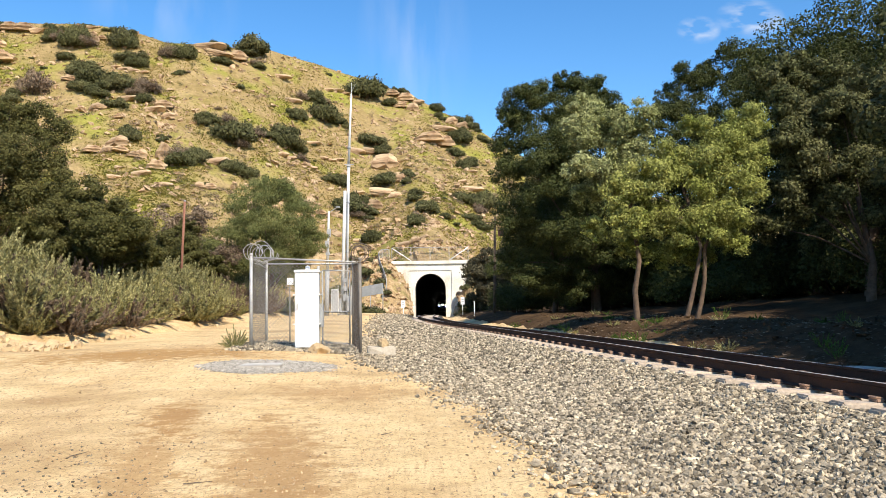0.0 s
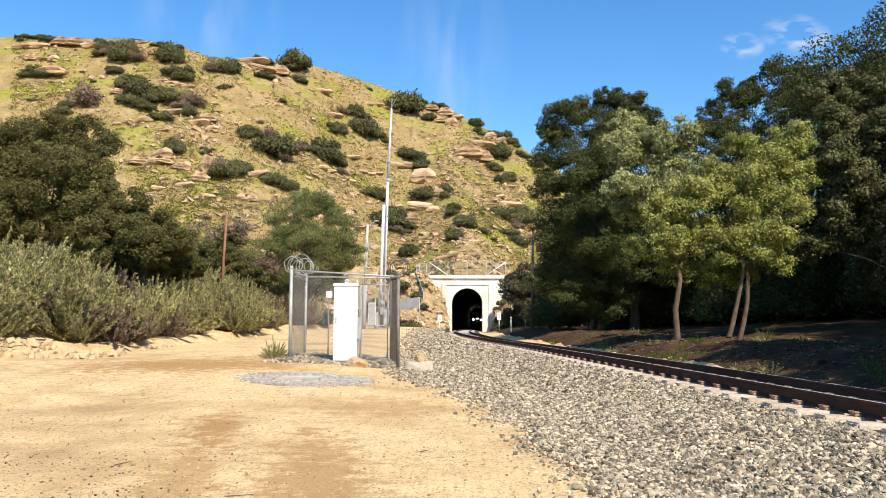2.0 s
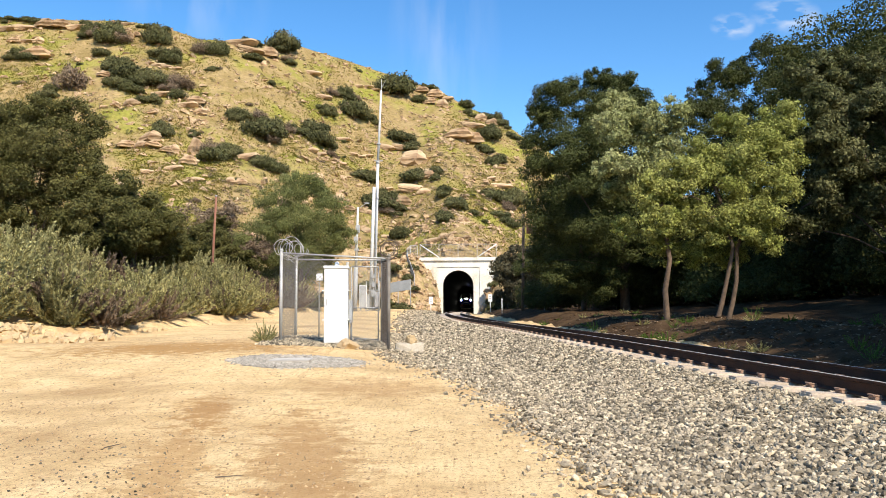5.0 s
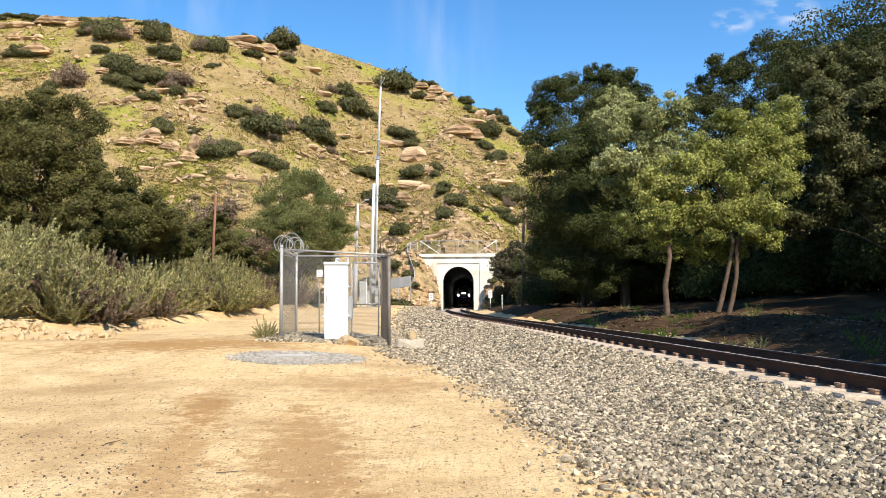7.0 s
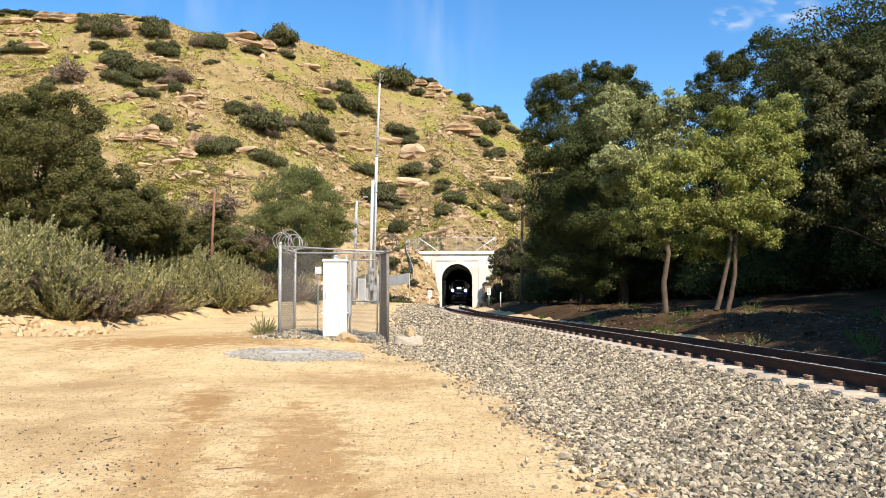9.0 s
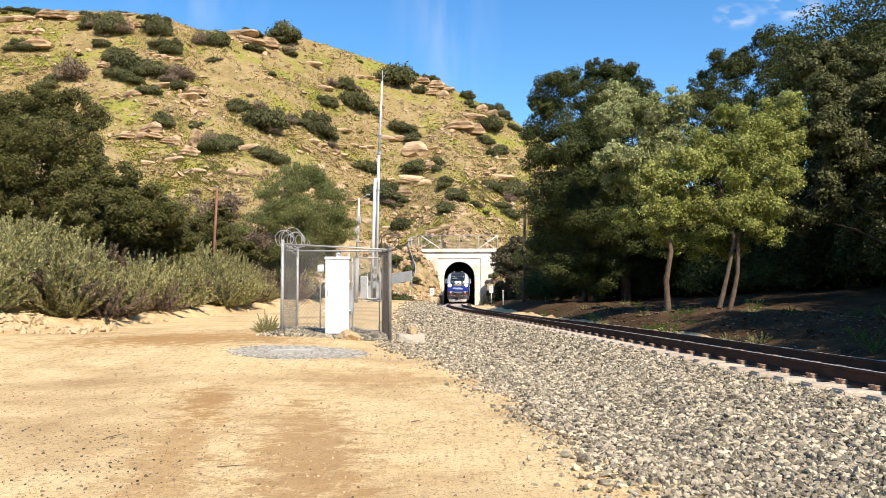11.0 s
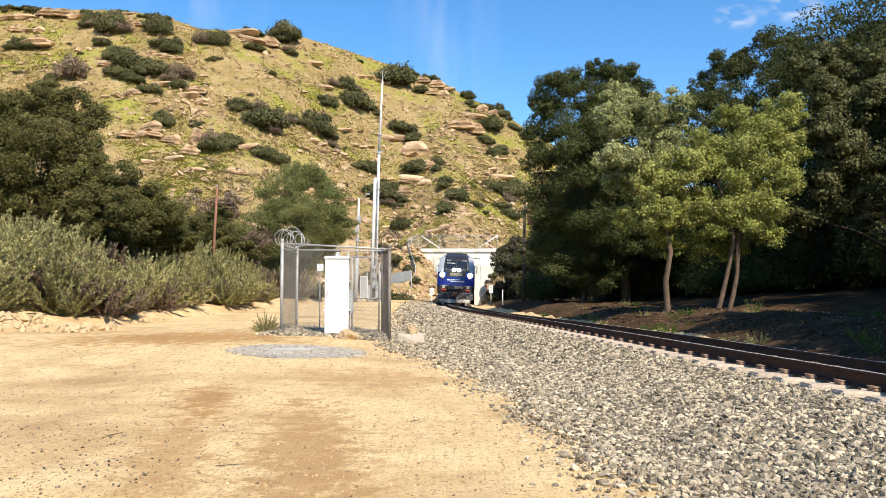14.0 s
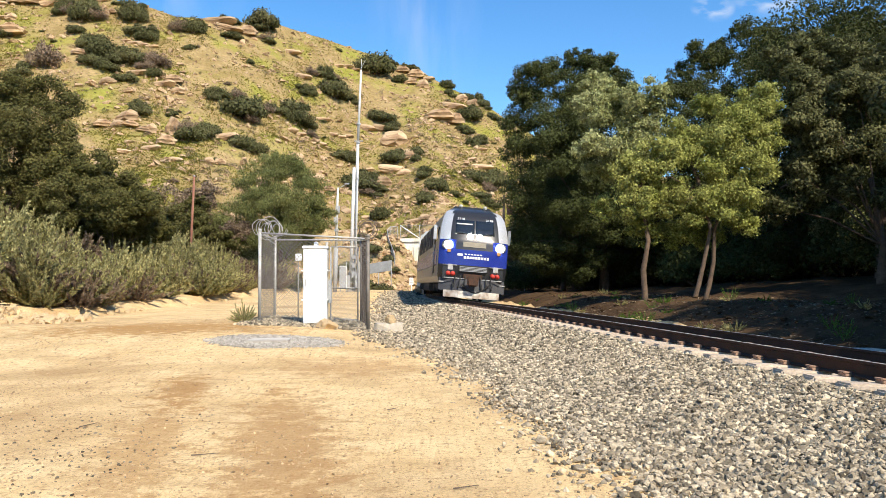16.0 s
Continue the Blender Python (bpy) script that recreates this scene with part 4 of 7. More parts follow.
# ---- hillside: boulders, scrub, grass ----
def make_boulder(seed, flat, label, rx=0.5):
    rng = random.Random(seed)
    bm = bmesh.new()
    bmesh.ops.create_icosphere(bm, subdivisions=3, radius=1.0)
    off = Vector((rng.random() * 40, rng.random() * 40, rng.random() * 40))
    cuts = [(Vector((rng.gauss(0, 1), rng.gauss(0, 1), rng.gauss(0, 0.7))).normalized(), rng.uniform(0.42, 0.78)) for _ in range(12)]
    for v in bm.verts:
        for n, d in cuts:
            over = v.co.dot(n) - d
            if over > 0:
                v.co -= n * over * 0.96
        v.co *= 1 + 0.12 * noise.noise(v.co * 1.6 + off) + 0.10 * noise.noise(v.co * 4 + off)
        bed = noise.noise(Vector((v.co.x * 0.5, v.co.y * 0.5, v.co.z * 5.5)) + off)
        v.co.x *= 1 + (0.05 if bed > 0.05 else -0.05)
        v.co.y *= 1 + (0.05 if bed > 0.05 else -0.05)
        v.co.x *= rx * 1.2
        v.co.y *= 0.54
        v.co.z *= flat * 1.2
    bmesh.ops.recalc_face_normals(bm, faces=bm.faces[:])
    me = bpy.data.meshes.new("boulder")
    bm.to_mesh(me)
    bm.free()
    me.materials.append(ROCK)
    return tagged(new("boulder", me), label, "boulder", "boulders on the hill")


def hill_put(u, s, size, sink, turn, tilt=(0, 0)):
    x, y, z = on_hill(u, min(s, 0.995))
    return pose(x, y, z - sink * size, tilt[0], tilt[1], turn) @ Matrix.Diagonal((size, size, size, 1))


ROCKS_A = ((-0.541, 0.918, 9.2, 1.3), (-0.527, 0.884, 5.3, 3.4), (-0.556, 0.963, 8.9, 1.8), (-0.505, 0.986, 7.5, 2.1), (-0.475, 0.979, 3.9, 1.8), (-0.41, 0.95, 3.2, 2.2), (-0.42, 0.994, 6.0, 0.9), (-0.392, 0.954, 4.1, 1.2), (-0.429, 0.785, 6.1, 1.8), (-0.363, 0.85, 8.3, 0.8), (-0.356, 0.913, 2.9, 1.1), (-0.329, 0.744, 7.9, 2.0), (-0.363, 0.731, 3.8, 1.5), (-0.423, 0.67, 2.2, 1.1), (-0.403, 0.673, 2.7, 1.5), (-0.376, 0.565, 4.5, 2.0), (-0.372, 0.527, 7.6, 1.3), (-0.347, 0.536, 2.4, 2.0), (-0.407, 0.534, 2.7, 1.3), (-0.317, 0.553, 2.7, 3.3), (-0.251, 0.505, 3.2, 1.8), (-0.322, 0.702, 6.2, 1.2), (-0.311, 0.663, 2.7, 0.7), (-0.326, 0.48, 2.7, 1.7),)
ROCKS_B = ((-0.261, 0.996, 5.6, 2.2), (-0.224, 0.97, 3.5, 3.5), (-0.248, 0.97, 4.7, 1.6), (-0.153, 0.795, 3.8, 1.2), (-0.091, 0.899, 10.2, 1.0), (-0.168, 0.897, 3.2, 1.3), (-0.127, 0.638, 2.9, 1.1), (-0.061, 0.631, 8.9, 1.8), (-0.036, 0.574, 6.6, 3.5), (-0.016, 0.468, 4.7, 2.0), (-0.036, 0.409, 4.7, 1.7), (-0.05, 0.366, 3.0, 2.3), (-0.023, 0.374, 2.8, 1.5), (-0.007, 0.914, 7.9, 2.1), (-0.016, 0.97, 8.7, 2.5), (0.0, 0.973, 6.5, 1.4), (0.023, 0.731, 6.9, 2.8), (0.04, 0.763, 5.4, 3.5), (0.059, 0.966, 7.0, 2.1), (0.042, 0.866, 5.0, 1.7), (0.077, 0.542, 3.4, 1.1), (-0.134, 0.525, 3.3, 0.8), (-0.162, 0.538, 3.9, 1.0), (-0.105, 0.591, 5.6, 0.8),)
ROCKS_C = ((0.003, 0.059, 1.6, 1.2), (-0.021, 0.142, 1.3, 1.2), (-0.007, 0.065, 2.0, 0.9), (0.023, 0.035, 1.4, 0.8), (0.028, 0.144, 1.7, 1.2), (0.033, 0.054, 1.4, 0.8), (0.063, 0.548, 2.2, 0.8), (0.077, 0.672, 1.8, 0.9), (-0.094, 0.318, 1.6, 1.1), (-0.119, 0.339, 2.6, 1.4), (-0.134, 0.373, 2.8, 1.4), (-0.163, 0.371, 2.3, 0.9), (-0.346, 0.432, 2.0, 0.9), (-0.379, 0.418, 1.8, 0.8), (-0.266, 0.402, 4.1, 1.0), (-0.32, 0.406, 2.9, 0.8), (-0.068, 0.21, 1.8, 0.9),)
rnd = random.Random(21)
stones = [make_boulder(61, 0.36, "rounded tan sandstone boulder on the grassy hill"), make_boulder(62, 0.24, "flat tan sandstone ledge on the grassy hill", 0.6), make_boulder(63, 0.46, "blocky tan sandstone boulder on the grassy hill", 0.45), make_boulder(64, 0.30, "cracked orange-tan sandstone boulder on the hill", 0.55)]
lots = {0: [], 1: [], 2: [], 3: []}
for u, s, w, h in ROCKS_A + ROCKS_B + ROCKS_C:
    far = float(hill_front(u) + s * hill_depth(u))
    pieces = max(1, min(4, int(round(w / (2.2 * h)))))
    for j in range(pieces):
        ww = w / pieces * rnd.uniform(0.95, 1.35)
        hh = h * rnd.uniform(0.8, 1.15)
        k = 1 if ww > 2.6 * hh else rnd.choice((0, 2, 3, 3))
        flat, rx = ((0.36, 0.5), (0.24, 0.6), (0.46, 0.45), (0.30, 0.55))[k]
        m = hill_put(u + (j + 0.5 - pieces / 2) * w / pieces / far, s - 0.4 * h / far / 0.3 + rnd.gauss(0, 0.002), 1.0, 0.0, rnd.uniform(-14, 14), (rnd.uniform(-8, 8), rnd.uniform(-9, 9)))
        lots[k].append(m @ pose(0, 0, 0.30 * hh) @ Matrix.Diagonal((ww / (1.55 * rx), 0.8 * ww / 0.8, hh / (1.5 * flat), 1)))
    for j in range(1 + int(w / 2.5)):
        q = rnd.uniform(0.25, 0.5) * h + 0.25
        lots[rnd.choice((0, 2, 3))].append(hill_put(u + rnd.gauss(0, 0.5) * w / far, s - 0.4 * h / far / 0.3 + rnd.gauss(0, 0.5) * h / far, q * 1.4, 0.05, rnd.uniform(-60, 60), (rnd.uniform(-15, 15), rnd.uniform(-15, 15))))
count = 0
while count < 90:
    u, s = rnd.uniform(-0.57, 0.14), rnd.random() ** 0.9
    field = noise.noise(Vector((u * 16, s * 7, 3.3))) + 0.35 * smoothstep(-0.3, 0.05, u) * (1 - s)
    if rnd.random() > 0.15 + 1.5 * max(field, 0):
        continue
    count += 1
    lots[rnd.randrange(4)].append(hill_put(u, s, rnd.uniform(0.7, 1.6) + 1.4 * rnd.random() ** 3, 0.05, rnd.uniform(-60, 60), (rnd.uniform(-15, 15), rnd.uniform(-15, 15))))
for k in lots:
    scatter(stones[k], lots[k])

# loose smaller stones over the slopes, past counting
rg = np.random.default_rng(4)
cube = np.array([(-1, -1, -1), (1, -1, -1), (1, 1, -1), (-1, 1, -1), (-1, -1, 1), (1, -1, 1), (1, 1, 1), (-1, 1, 1)], float)
cube_faces = np.array([(0, 3, 2, 1), (4, 5, 6, 7), (0, 1, 5, 4), (1, 2, 6, 5), (2, 3, 7, 6), (3, 0, 4, 7)])


GOLD = (1 + 5 ** 0.5) / 2
ball = np.array([(-1, GOLD, 0), (1, GOLD, 0), (-1, -GOLD, 0), (1, -GOLD, 0), (0, -1, GOLD), (0, 1, GOLD), (0, -1, -GOLD), (0, 1, -GOLD), (GOLD, 0, -1), (GOLD, 0, 1), (-GOLD, 0, -1), (-GOLD, 0, 1)]) / 1.6
ball_faces = np.array([(0, 11, 5), (0, 5, 1), (0, 1, 7), (0, 7, 10), (0, 10, 11), (1, 5, 9), (5, 11, 4), (11, 10, 2), (10, 7, 6), (7, 1, 8), (3, 9, 4), (3, 4, 2), (3, 2, 6), (3, 6, 8), (3, 8, 9), (4, 9, 5), (2, 4, 11), (6, 2, 10), (8, 6, 7), (9, 8, 1)])


def many_stones(name, centres, sizes, mat, label, flat=0.7, category="stones", seed=9, build=True, round_ones=False):
    rg = np.random.default_rng(seed)
    n = len(centres)
    v = ball[None] * (1 + 0.40 * rg.uniform(-1, 1, (n, 12, 1))) + 0.30 * rg.uniform(-1, 1, (n, 12, 3)) if round_ones else cube[None] * (1 + 0.40 * rg.uniform(-1, 1, (n, 8, 1))) + 0.46 * rg.uniform(-1, 1, (n, 8, 3))
    if not round_ones:
        v[:, 4:, :2] *= 0.72
    v *= 0.5 * np.asarray(sizes)[:, None, None] * np.stack([rg.uniform(0.75, 1.35, n), rg.uniform(0.55, 1.0, n), flat * rg.uniform(0.75, 1.1, n)], 1)[:, None, :]
    a, b = rg.random(n) * 6.28, rg.normal(size=n) * (0.7 if round_ones else 0.6)
    if not round_ones:
        e = rg.normal(size=n)[:, None] * 0.5
        v = np.stack([v[:, :, 0] * np.cos(e) - v[:, :, 2] * np.sin(e), v[:, :, 1], v[:, :, 0] * np.sin(e) + v[:, :, 2] * np.cos(e)], 2)
    ca, sa, cb, sb = np.cos(a)[:, None], np.sin(a)[:, None], np.cos(b)[:, None], np.sin(b)[:, None]
    y1, z1 = v[:, :, 1] * cb - v[:, :, 2] * sb, v[:, :, 1] * sb + v[:, :, 2] * cb
    x2, y2 = v[:, :, 0] * ca - y1 * sa, v[:, :, 0] * sa + y1 * ca
    v = np.stack([x2, y2, z1], 2) + np.asarray(centres)[:, None, :]
    if not build:
        return v
    f = (ball_faces[None] + 12 * np.arange(n)[:, None, None]).reshape(-1, 3) if round_ones else (cube_faces[None] + 8 * np.arange(n)[:, None, None]).reshape(-1, 4)
    return tagged(new(name, mesh_from(name, v.reshape(-1, 3), f, mat)), label, category, kind="stuff")


n = 12000
u, s = rg.uniform(-0.57, 0.13, n), rg.random(n) ** 1.15
keep = rg.random(n) < 0.3 + 0.9 * np.clip(wave(u * 60, s * 14, 3.0, 1.0), 0, 1) + 0.25 * (u > -0.2)
x, y, z = hill_z(u[keep], s[keep])
many_stones("hill_stones", np.stack([x, y, z + 0.05], 1), 0.25 + 1.25 * rg.random(keep.sum()) ** 3.2, ROCK, "loose tan stones scattered over the grassy hill", 0.5)

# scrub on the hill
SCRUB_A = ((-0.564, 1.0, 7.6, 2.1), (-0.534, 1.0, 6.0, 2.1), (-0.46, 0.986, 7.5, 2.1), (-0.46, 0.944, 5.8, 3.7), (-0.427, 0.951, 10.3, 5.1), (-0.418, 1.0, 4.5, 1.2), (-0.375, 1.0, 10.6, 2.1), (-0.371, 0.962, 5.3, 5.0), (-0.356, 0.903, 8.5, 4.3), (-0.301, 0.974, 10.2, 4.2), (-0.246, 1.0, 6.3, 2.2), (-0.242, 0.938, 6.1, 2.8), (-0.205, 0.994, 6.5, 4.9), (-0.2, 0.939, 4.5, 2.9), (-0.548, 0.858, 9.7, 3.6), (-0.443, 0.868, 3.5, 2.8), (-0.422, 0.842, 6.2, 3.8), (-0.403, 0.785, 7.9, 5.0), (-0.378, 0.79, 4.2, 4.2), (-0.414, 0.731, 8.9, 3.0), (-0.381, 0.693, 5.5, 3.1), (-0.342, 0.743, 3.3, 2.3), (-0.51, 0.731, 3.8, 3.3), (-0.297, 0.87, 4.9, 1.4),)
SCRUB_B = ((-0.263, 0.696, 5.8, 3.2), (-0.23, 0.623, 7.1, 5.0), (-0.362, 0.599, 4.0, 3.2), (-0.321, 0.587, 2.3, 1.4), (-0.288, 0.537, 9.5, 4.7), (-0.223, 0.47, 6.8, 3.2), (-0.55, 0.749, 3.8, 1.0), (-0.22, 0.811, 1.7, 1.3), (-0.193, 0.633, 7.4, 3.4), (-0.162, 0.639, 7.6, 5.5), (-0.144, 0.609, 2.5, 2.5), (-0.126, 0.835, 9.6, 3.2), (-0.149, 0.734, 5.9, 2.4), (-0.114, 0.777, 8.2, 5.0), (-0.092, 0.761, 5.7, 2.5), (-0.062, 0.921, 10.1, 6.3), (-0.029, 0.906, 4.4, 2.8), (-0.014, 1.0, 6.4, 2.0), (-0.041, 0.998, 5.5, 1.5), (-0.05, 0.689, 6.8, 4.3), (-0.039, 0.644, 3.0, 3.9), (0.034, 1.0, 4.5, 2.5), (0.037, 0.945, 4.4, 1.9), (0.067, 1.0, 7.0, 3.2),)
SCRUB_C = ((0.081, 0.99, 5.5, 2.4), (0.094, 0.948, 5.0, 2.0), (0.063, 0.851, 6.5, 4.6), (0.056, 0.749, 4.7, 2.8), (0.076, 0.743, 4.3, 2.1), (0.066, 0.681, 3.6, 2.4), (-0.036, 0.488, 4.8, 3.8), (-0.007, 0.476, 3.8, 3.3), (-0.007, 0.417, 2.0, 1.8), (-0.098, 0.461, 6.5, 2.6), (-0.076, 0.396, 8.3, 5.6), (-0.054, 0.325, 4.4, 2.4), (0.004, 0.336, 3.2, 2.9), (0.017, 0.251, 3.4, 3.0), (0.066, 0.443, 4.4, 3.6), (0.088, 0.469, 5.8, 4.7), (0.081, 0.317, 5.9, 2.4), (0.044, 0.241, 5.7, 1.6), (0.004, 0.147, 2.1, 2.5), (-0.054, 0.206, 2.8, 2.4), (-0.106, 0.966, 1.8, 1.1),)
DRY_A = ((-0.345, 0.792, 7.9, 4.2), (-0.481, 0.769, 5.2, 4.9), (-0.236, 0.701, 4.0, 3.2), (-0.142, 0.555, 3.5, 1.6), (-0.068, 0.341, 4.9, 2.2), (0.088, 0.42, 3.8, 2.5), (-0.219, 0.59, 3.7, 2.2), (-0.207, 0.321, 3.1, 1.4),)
scrub = [make_bush("hill_scrub", 71, 1.0, 1.0, HILL_LEAF, "dark green chaparral bush on the grassy hill", 4200, 0.075, group="chaparral on the hill", blobs=18),
         make_bush("hill_scrub", 72, 1.0, 0.85, HILL_LEAF, "low dark olive chaparral bush on the grassy hill", 4200, 0.075, group="chaparral on the hill", blobs=22),
         make_bush("hill_scrub", 73, 1.0, 1.0, TWIG_LEAF, "dry brown chaparral bush on the grassy hill", 3200, 0.055, group="chaparral on the hill", blobs=18)]
lots = {0: [], 1: [], 2: []}
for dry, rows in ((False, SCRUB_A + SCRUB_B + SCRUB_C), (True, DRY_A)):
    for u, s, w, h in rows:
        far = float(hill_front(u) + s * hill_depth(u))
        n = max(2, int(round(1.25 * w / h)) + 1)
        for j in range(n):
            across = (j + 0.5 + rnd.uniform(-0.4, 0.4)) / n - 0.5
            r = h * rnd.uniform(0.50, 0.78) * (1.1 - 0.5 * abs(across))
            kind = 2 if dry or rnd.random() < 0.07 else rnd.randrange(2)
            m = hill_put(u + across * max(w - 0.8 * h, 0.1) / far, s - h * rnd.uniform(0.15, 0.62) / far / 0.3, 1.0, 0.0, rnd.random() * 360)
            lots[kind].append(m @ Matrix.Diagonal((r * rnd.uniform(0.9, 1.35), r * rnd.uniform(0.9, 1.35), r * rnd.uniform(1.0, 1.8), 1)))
for k in range(30):
    u, s = rnd.uniform(-0.57, 0.14), rnd.random()
    lots[rnd.choice((0, 1, 1, 2))].append(hill_put(u, s, rnd.uniform(0.4, 1.1), 0.05, rnd.random() * 360))
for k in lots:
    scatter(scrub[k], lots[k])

# low brown and olive brush, past counting
n = 6500
u, s = rg.uniform(-0.58, 0.15, n), rg.random(n)
keep = rg.random(n) < 0.22 + 0.9 * np.clip(wave(u * 60, s * 14, 4.0, 2.6), 0, 1)
u, s = u[keep], s[keep]
n = len(u)
x, y, z = hill_z(u, s)
r = 0.25 + 0.6 * rg.random(n) ** 2
blobs = np.stack([x, y, z + 0.25 * r, r, r, 0.7 * r], 1)
for name, pick, leaf, lab in (("hill_brush", np.arange(n) % 2 == 0, TWIG_LEAF, "low dry brown brush over the hill"), ("hill_brush", np.arange(n) % 2 == 1, HILL_LEAF, "low olive brush over the hill")):
    v, f = leaf_cloud(rg, blobs[pick], 110000, 0.085)
    tagged(new(name, mesh_from(name, v, f, leaf)), lab, "brush", kind="stuff")

# grass tufts
n = 150000
u, s = rg.uniform(-0.58, 0.15, n), rg.random(n)
keep = rg.random(n) < 0.42 + 0.60 * wave(u * 40, s * 9, 2.2, 5.0) + 0.3 * wave(u * 40, s * 9, 0.7, 3.0)
x, y, z = hill_z(u[keep], s[keep])
n = len(x)
base = np.repeat(np.stack([x, y, z - 0.05], 1), 4, 0)
m = len(base)
a = rg.random(m) * 6.28
h = np.repeat(0.10 + 0.22 * rg.random(n), 4)[:, None] * (0.7 + 0.6 * rg.random((m, 1)))
way = np.stack([np.cos(a), np.sin(a), np.zeros(m)], 1)
root = base + way * (0.10 + 0.55 * rg.random((m, 1)))
side = np.stack([-np.sin(a), np.cos(a), np.zeros(m)], 1) * (0.05 + 0.10 * rg.random((m, 1)))
tip = root + way * h * 0.9 + np.array([0, 0, 1.0]) * h
v = np.stack([root - side, root + side, tip], 1).reshape(-1, 3)
tagged(new("hill_grass", mesh_from("hill_grass", v, np.arange(m * 3).reshape(-1, 3), GRASS)), "clumps of dry yellow-green grass over the hill", "grass", kind="stuff")


# ---- fenced equipment yard ----
def chain_link(name, parent, a, b, height, pitch=0.075, r=0.0023, mat=None, drop=(0, 0)):
    """A woven panel between the posts at a and b (foot points): crossing diagonal wires."""
    a, b = Vector(a), Vector(b)
    w = Vector((b.x - a.x, b.y - a.y)).length
    bm = bmesh.new()

    def at(s, z):
        return a.lerp(b, s / w) + Vector((0, 0, z))
    k = -int(height / pitch)
    while k * pitch < w:
        for sign in (1, -1):
            s0, z0, s1, z1 = k * pitch, 0.0, k * pitch + height, height
            if s0 < 0:
                z0, s0 = -s0, 0.0
            if s1 > w:
                z1, s1 = height - (s1 - w), w
            if z1 - z0 > 0.02:
                p, q = (at(s0, z0), at(s1, z1)) if sign == 1 else (at(w - s0, z0), at(w - s1, z1))
                tube(bm, p, q, r, sides=3, caps=False)
        k += 1
    return part(name, bm, mat or WIRE, parent)


def wire_coil(name, parent, centre, radius, turns, along_v, seed, mat):
    rng = random.Random(seed)
    bm = bmesh.new()
    prev = None
    n = turns * 16
    for k in range(n + 1):
        t = k / n
        ang = 6.283 * turns * t
        rr = radius * (1 + 0.22 * math.sin(ang * 0.37 + seed) + 0.04 * rng.uniform(-1, 1))
        p = Vector(centre) + Vector(along_v) * (t - 0.5) + Vector((rr * math.cos(ang), 0.25 * rr * math.sin(ang * 0.5 + seed), rr * math.sin(ang)))
        if prev is not None:
            tube(bm, prev, p, 0.010, sides=4, caps=False)
        prev = p
    return part(name, bm, mat, parent, "tangled loop of barbed wire")


yard = thing("chain_link_enclosure", "galvanised chain-link enclosure with barbed wire round a white cabinet", "fence")
CORNERS = [(-4.39, 21.4, 0.30), (-1.40, 20.8, 0.10), (-1.84, 24.2, 0.24), (-4.54, 24.4, 0.28)]
FENCE_H = 2.53
for x, y, z in CORNERS:
    tubed("post", (x, y, z - 0.25), (x, y, z + FENCE_H + 0.06), 0.045, OLD_STEEL if x > -3 else GALVANISED, yard)
    bm = bmesh.new()
    bmesh.ops.create_uvsphere(bm, u_segments=10, v_segments=6, radius=0.055, matrix=pose(x, y, z + FENCE_H + 0.07))
    part("post_cap", bm, OLD_STEEL if x > -3 else GALVANISED, yard, smooth=True)
for (a, b) in ((0, 1), (1, 2), (3, 2), (0, 3)):
    pa, pb = Vector(CORNERS[a]), Vector(CORNERS[b])
    up = Vector((0, 0, FENCE_H))
    tubed("top_rail", pa + up, pb + up, 0.024, GALVANISED, yard)
    tubed("tension_wire", pa + Vector((0, 0, 0.05)), pb + Vector((0, 0, 0.05)), 0.005, GALVANISED, yard, sides=5)
for a, b in ((CORNERS[0], (-3.21, 21.16, 0.23)), ((-2.48, 21.02, 0.18), CORNERS[1]), (CORNERS[1], CORNERS[2]), (CORNERS[0], CORNERS[3])):
    chain_link("mesh_panel", yard, a, b, FENCE_H - 0.02, pitch=0.115, r=0.0034, mat=RUSTY_WIRE if b == CORNERS[2] else None)
chain_link("mesh_panel", yard, CORNERS[3], (-2.86, 24.27, 0.27), FENCE_H - 0.02, pitch=0.115, r=0.0034)
tubed("gate_post", (-2.92, 24.28, 0.0), (-2.92, 24.28, 2.72), 0.04, GALVANISED, yard)
gate = new("gate")
gate.parent = yard
tagged(gate, "chain-link gate leaf with a middle rail")
for k, (p, q) in enumerate((((-2.80, 24.26, 0.34), (-2.80, 24.26, 2.58)), ((-1.95, 24.20, 0.32), (-1.95, 24.20, 2.56)), ((-2.80, 24.26, 2.58), (-1.95, 24.20, 2.56)), ((-2.80, 24.26, 0.34), (-1.95, 24.20, 0.32)), ((-2.80, 24.26, 1.30), (-1.95, 24.20, 1.29)))):
    tubed(("stile", "stile", "top_bar", "bottom_bar", "mid_bar")[k], p, q, 0.022, GALVANISED, gate)
chain_link("gate_mesh", gate, (-2.80, 24.26, 0.34), (-1.95, 24.20, 0.32), 2.22)
tubed("corner_brace", (-4.39, 21.4, 2.80), (-4.54, 24.4, 2.66), 0.02, GALVANISED, yard)
tubed("upright", (-1.57, 22.4, 0.1), (-1.57, 22.4, 2.62), 0.03, GALVANISED, yard)
tubed("upright", (-1.74, 23.7, 0.1), (-1.74, 23.7, 2.66), 0.035, GALVANISED, yard)
wire_coil("barbed_wire", yard, (-4.25, 21.8, 2.98), 0.27, 4, (0.35, 0.9, 0.05), 3, GALVANISED)
wire_coil("barbed_wire", yard, (-4.05, 21.5, 2.92), 0.2, 3, (0.4, 0.2, 0.0), 5, GALVANISED)
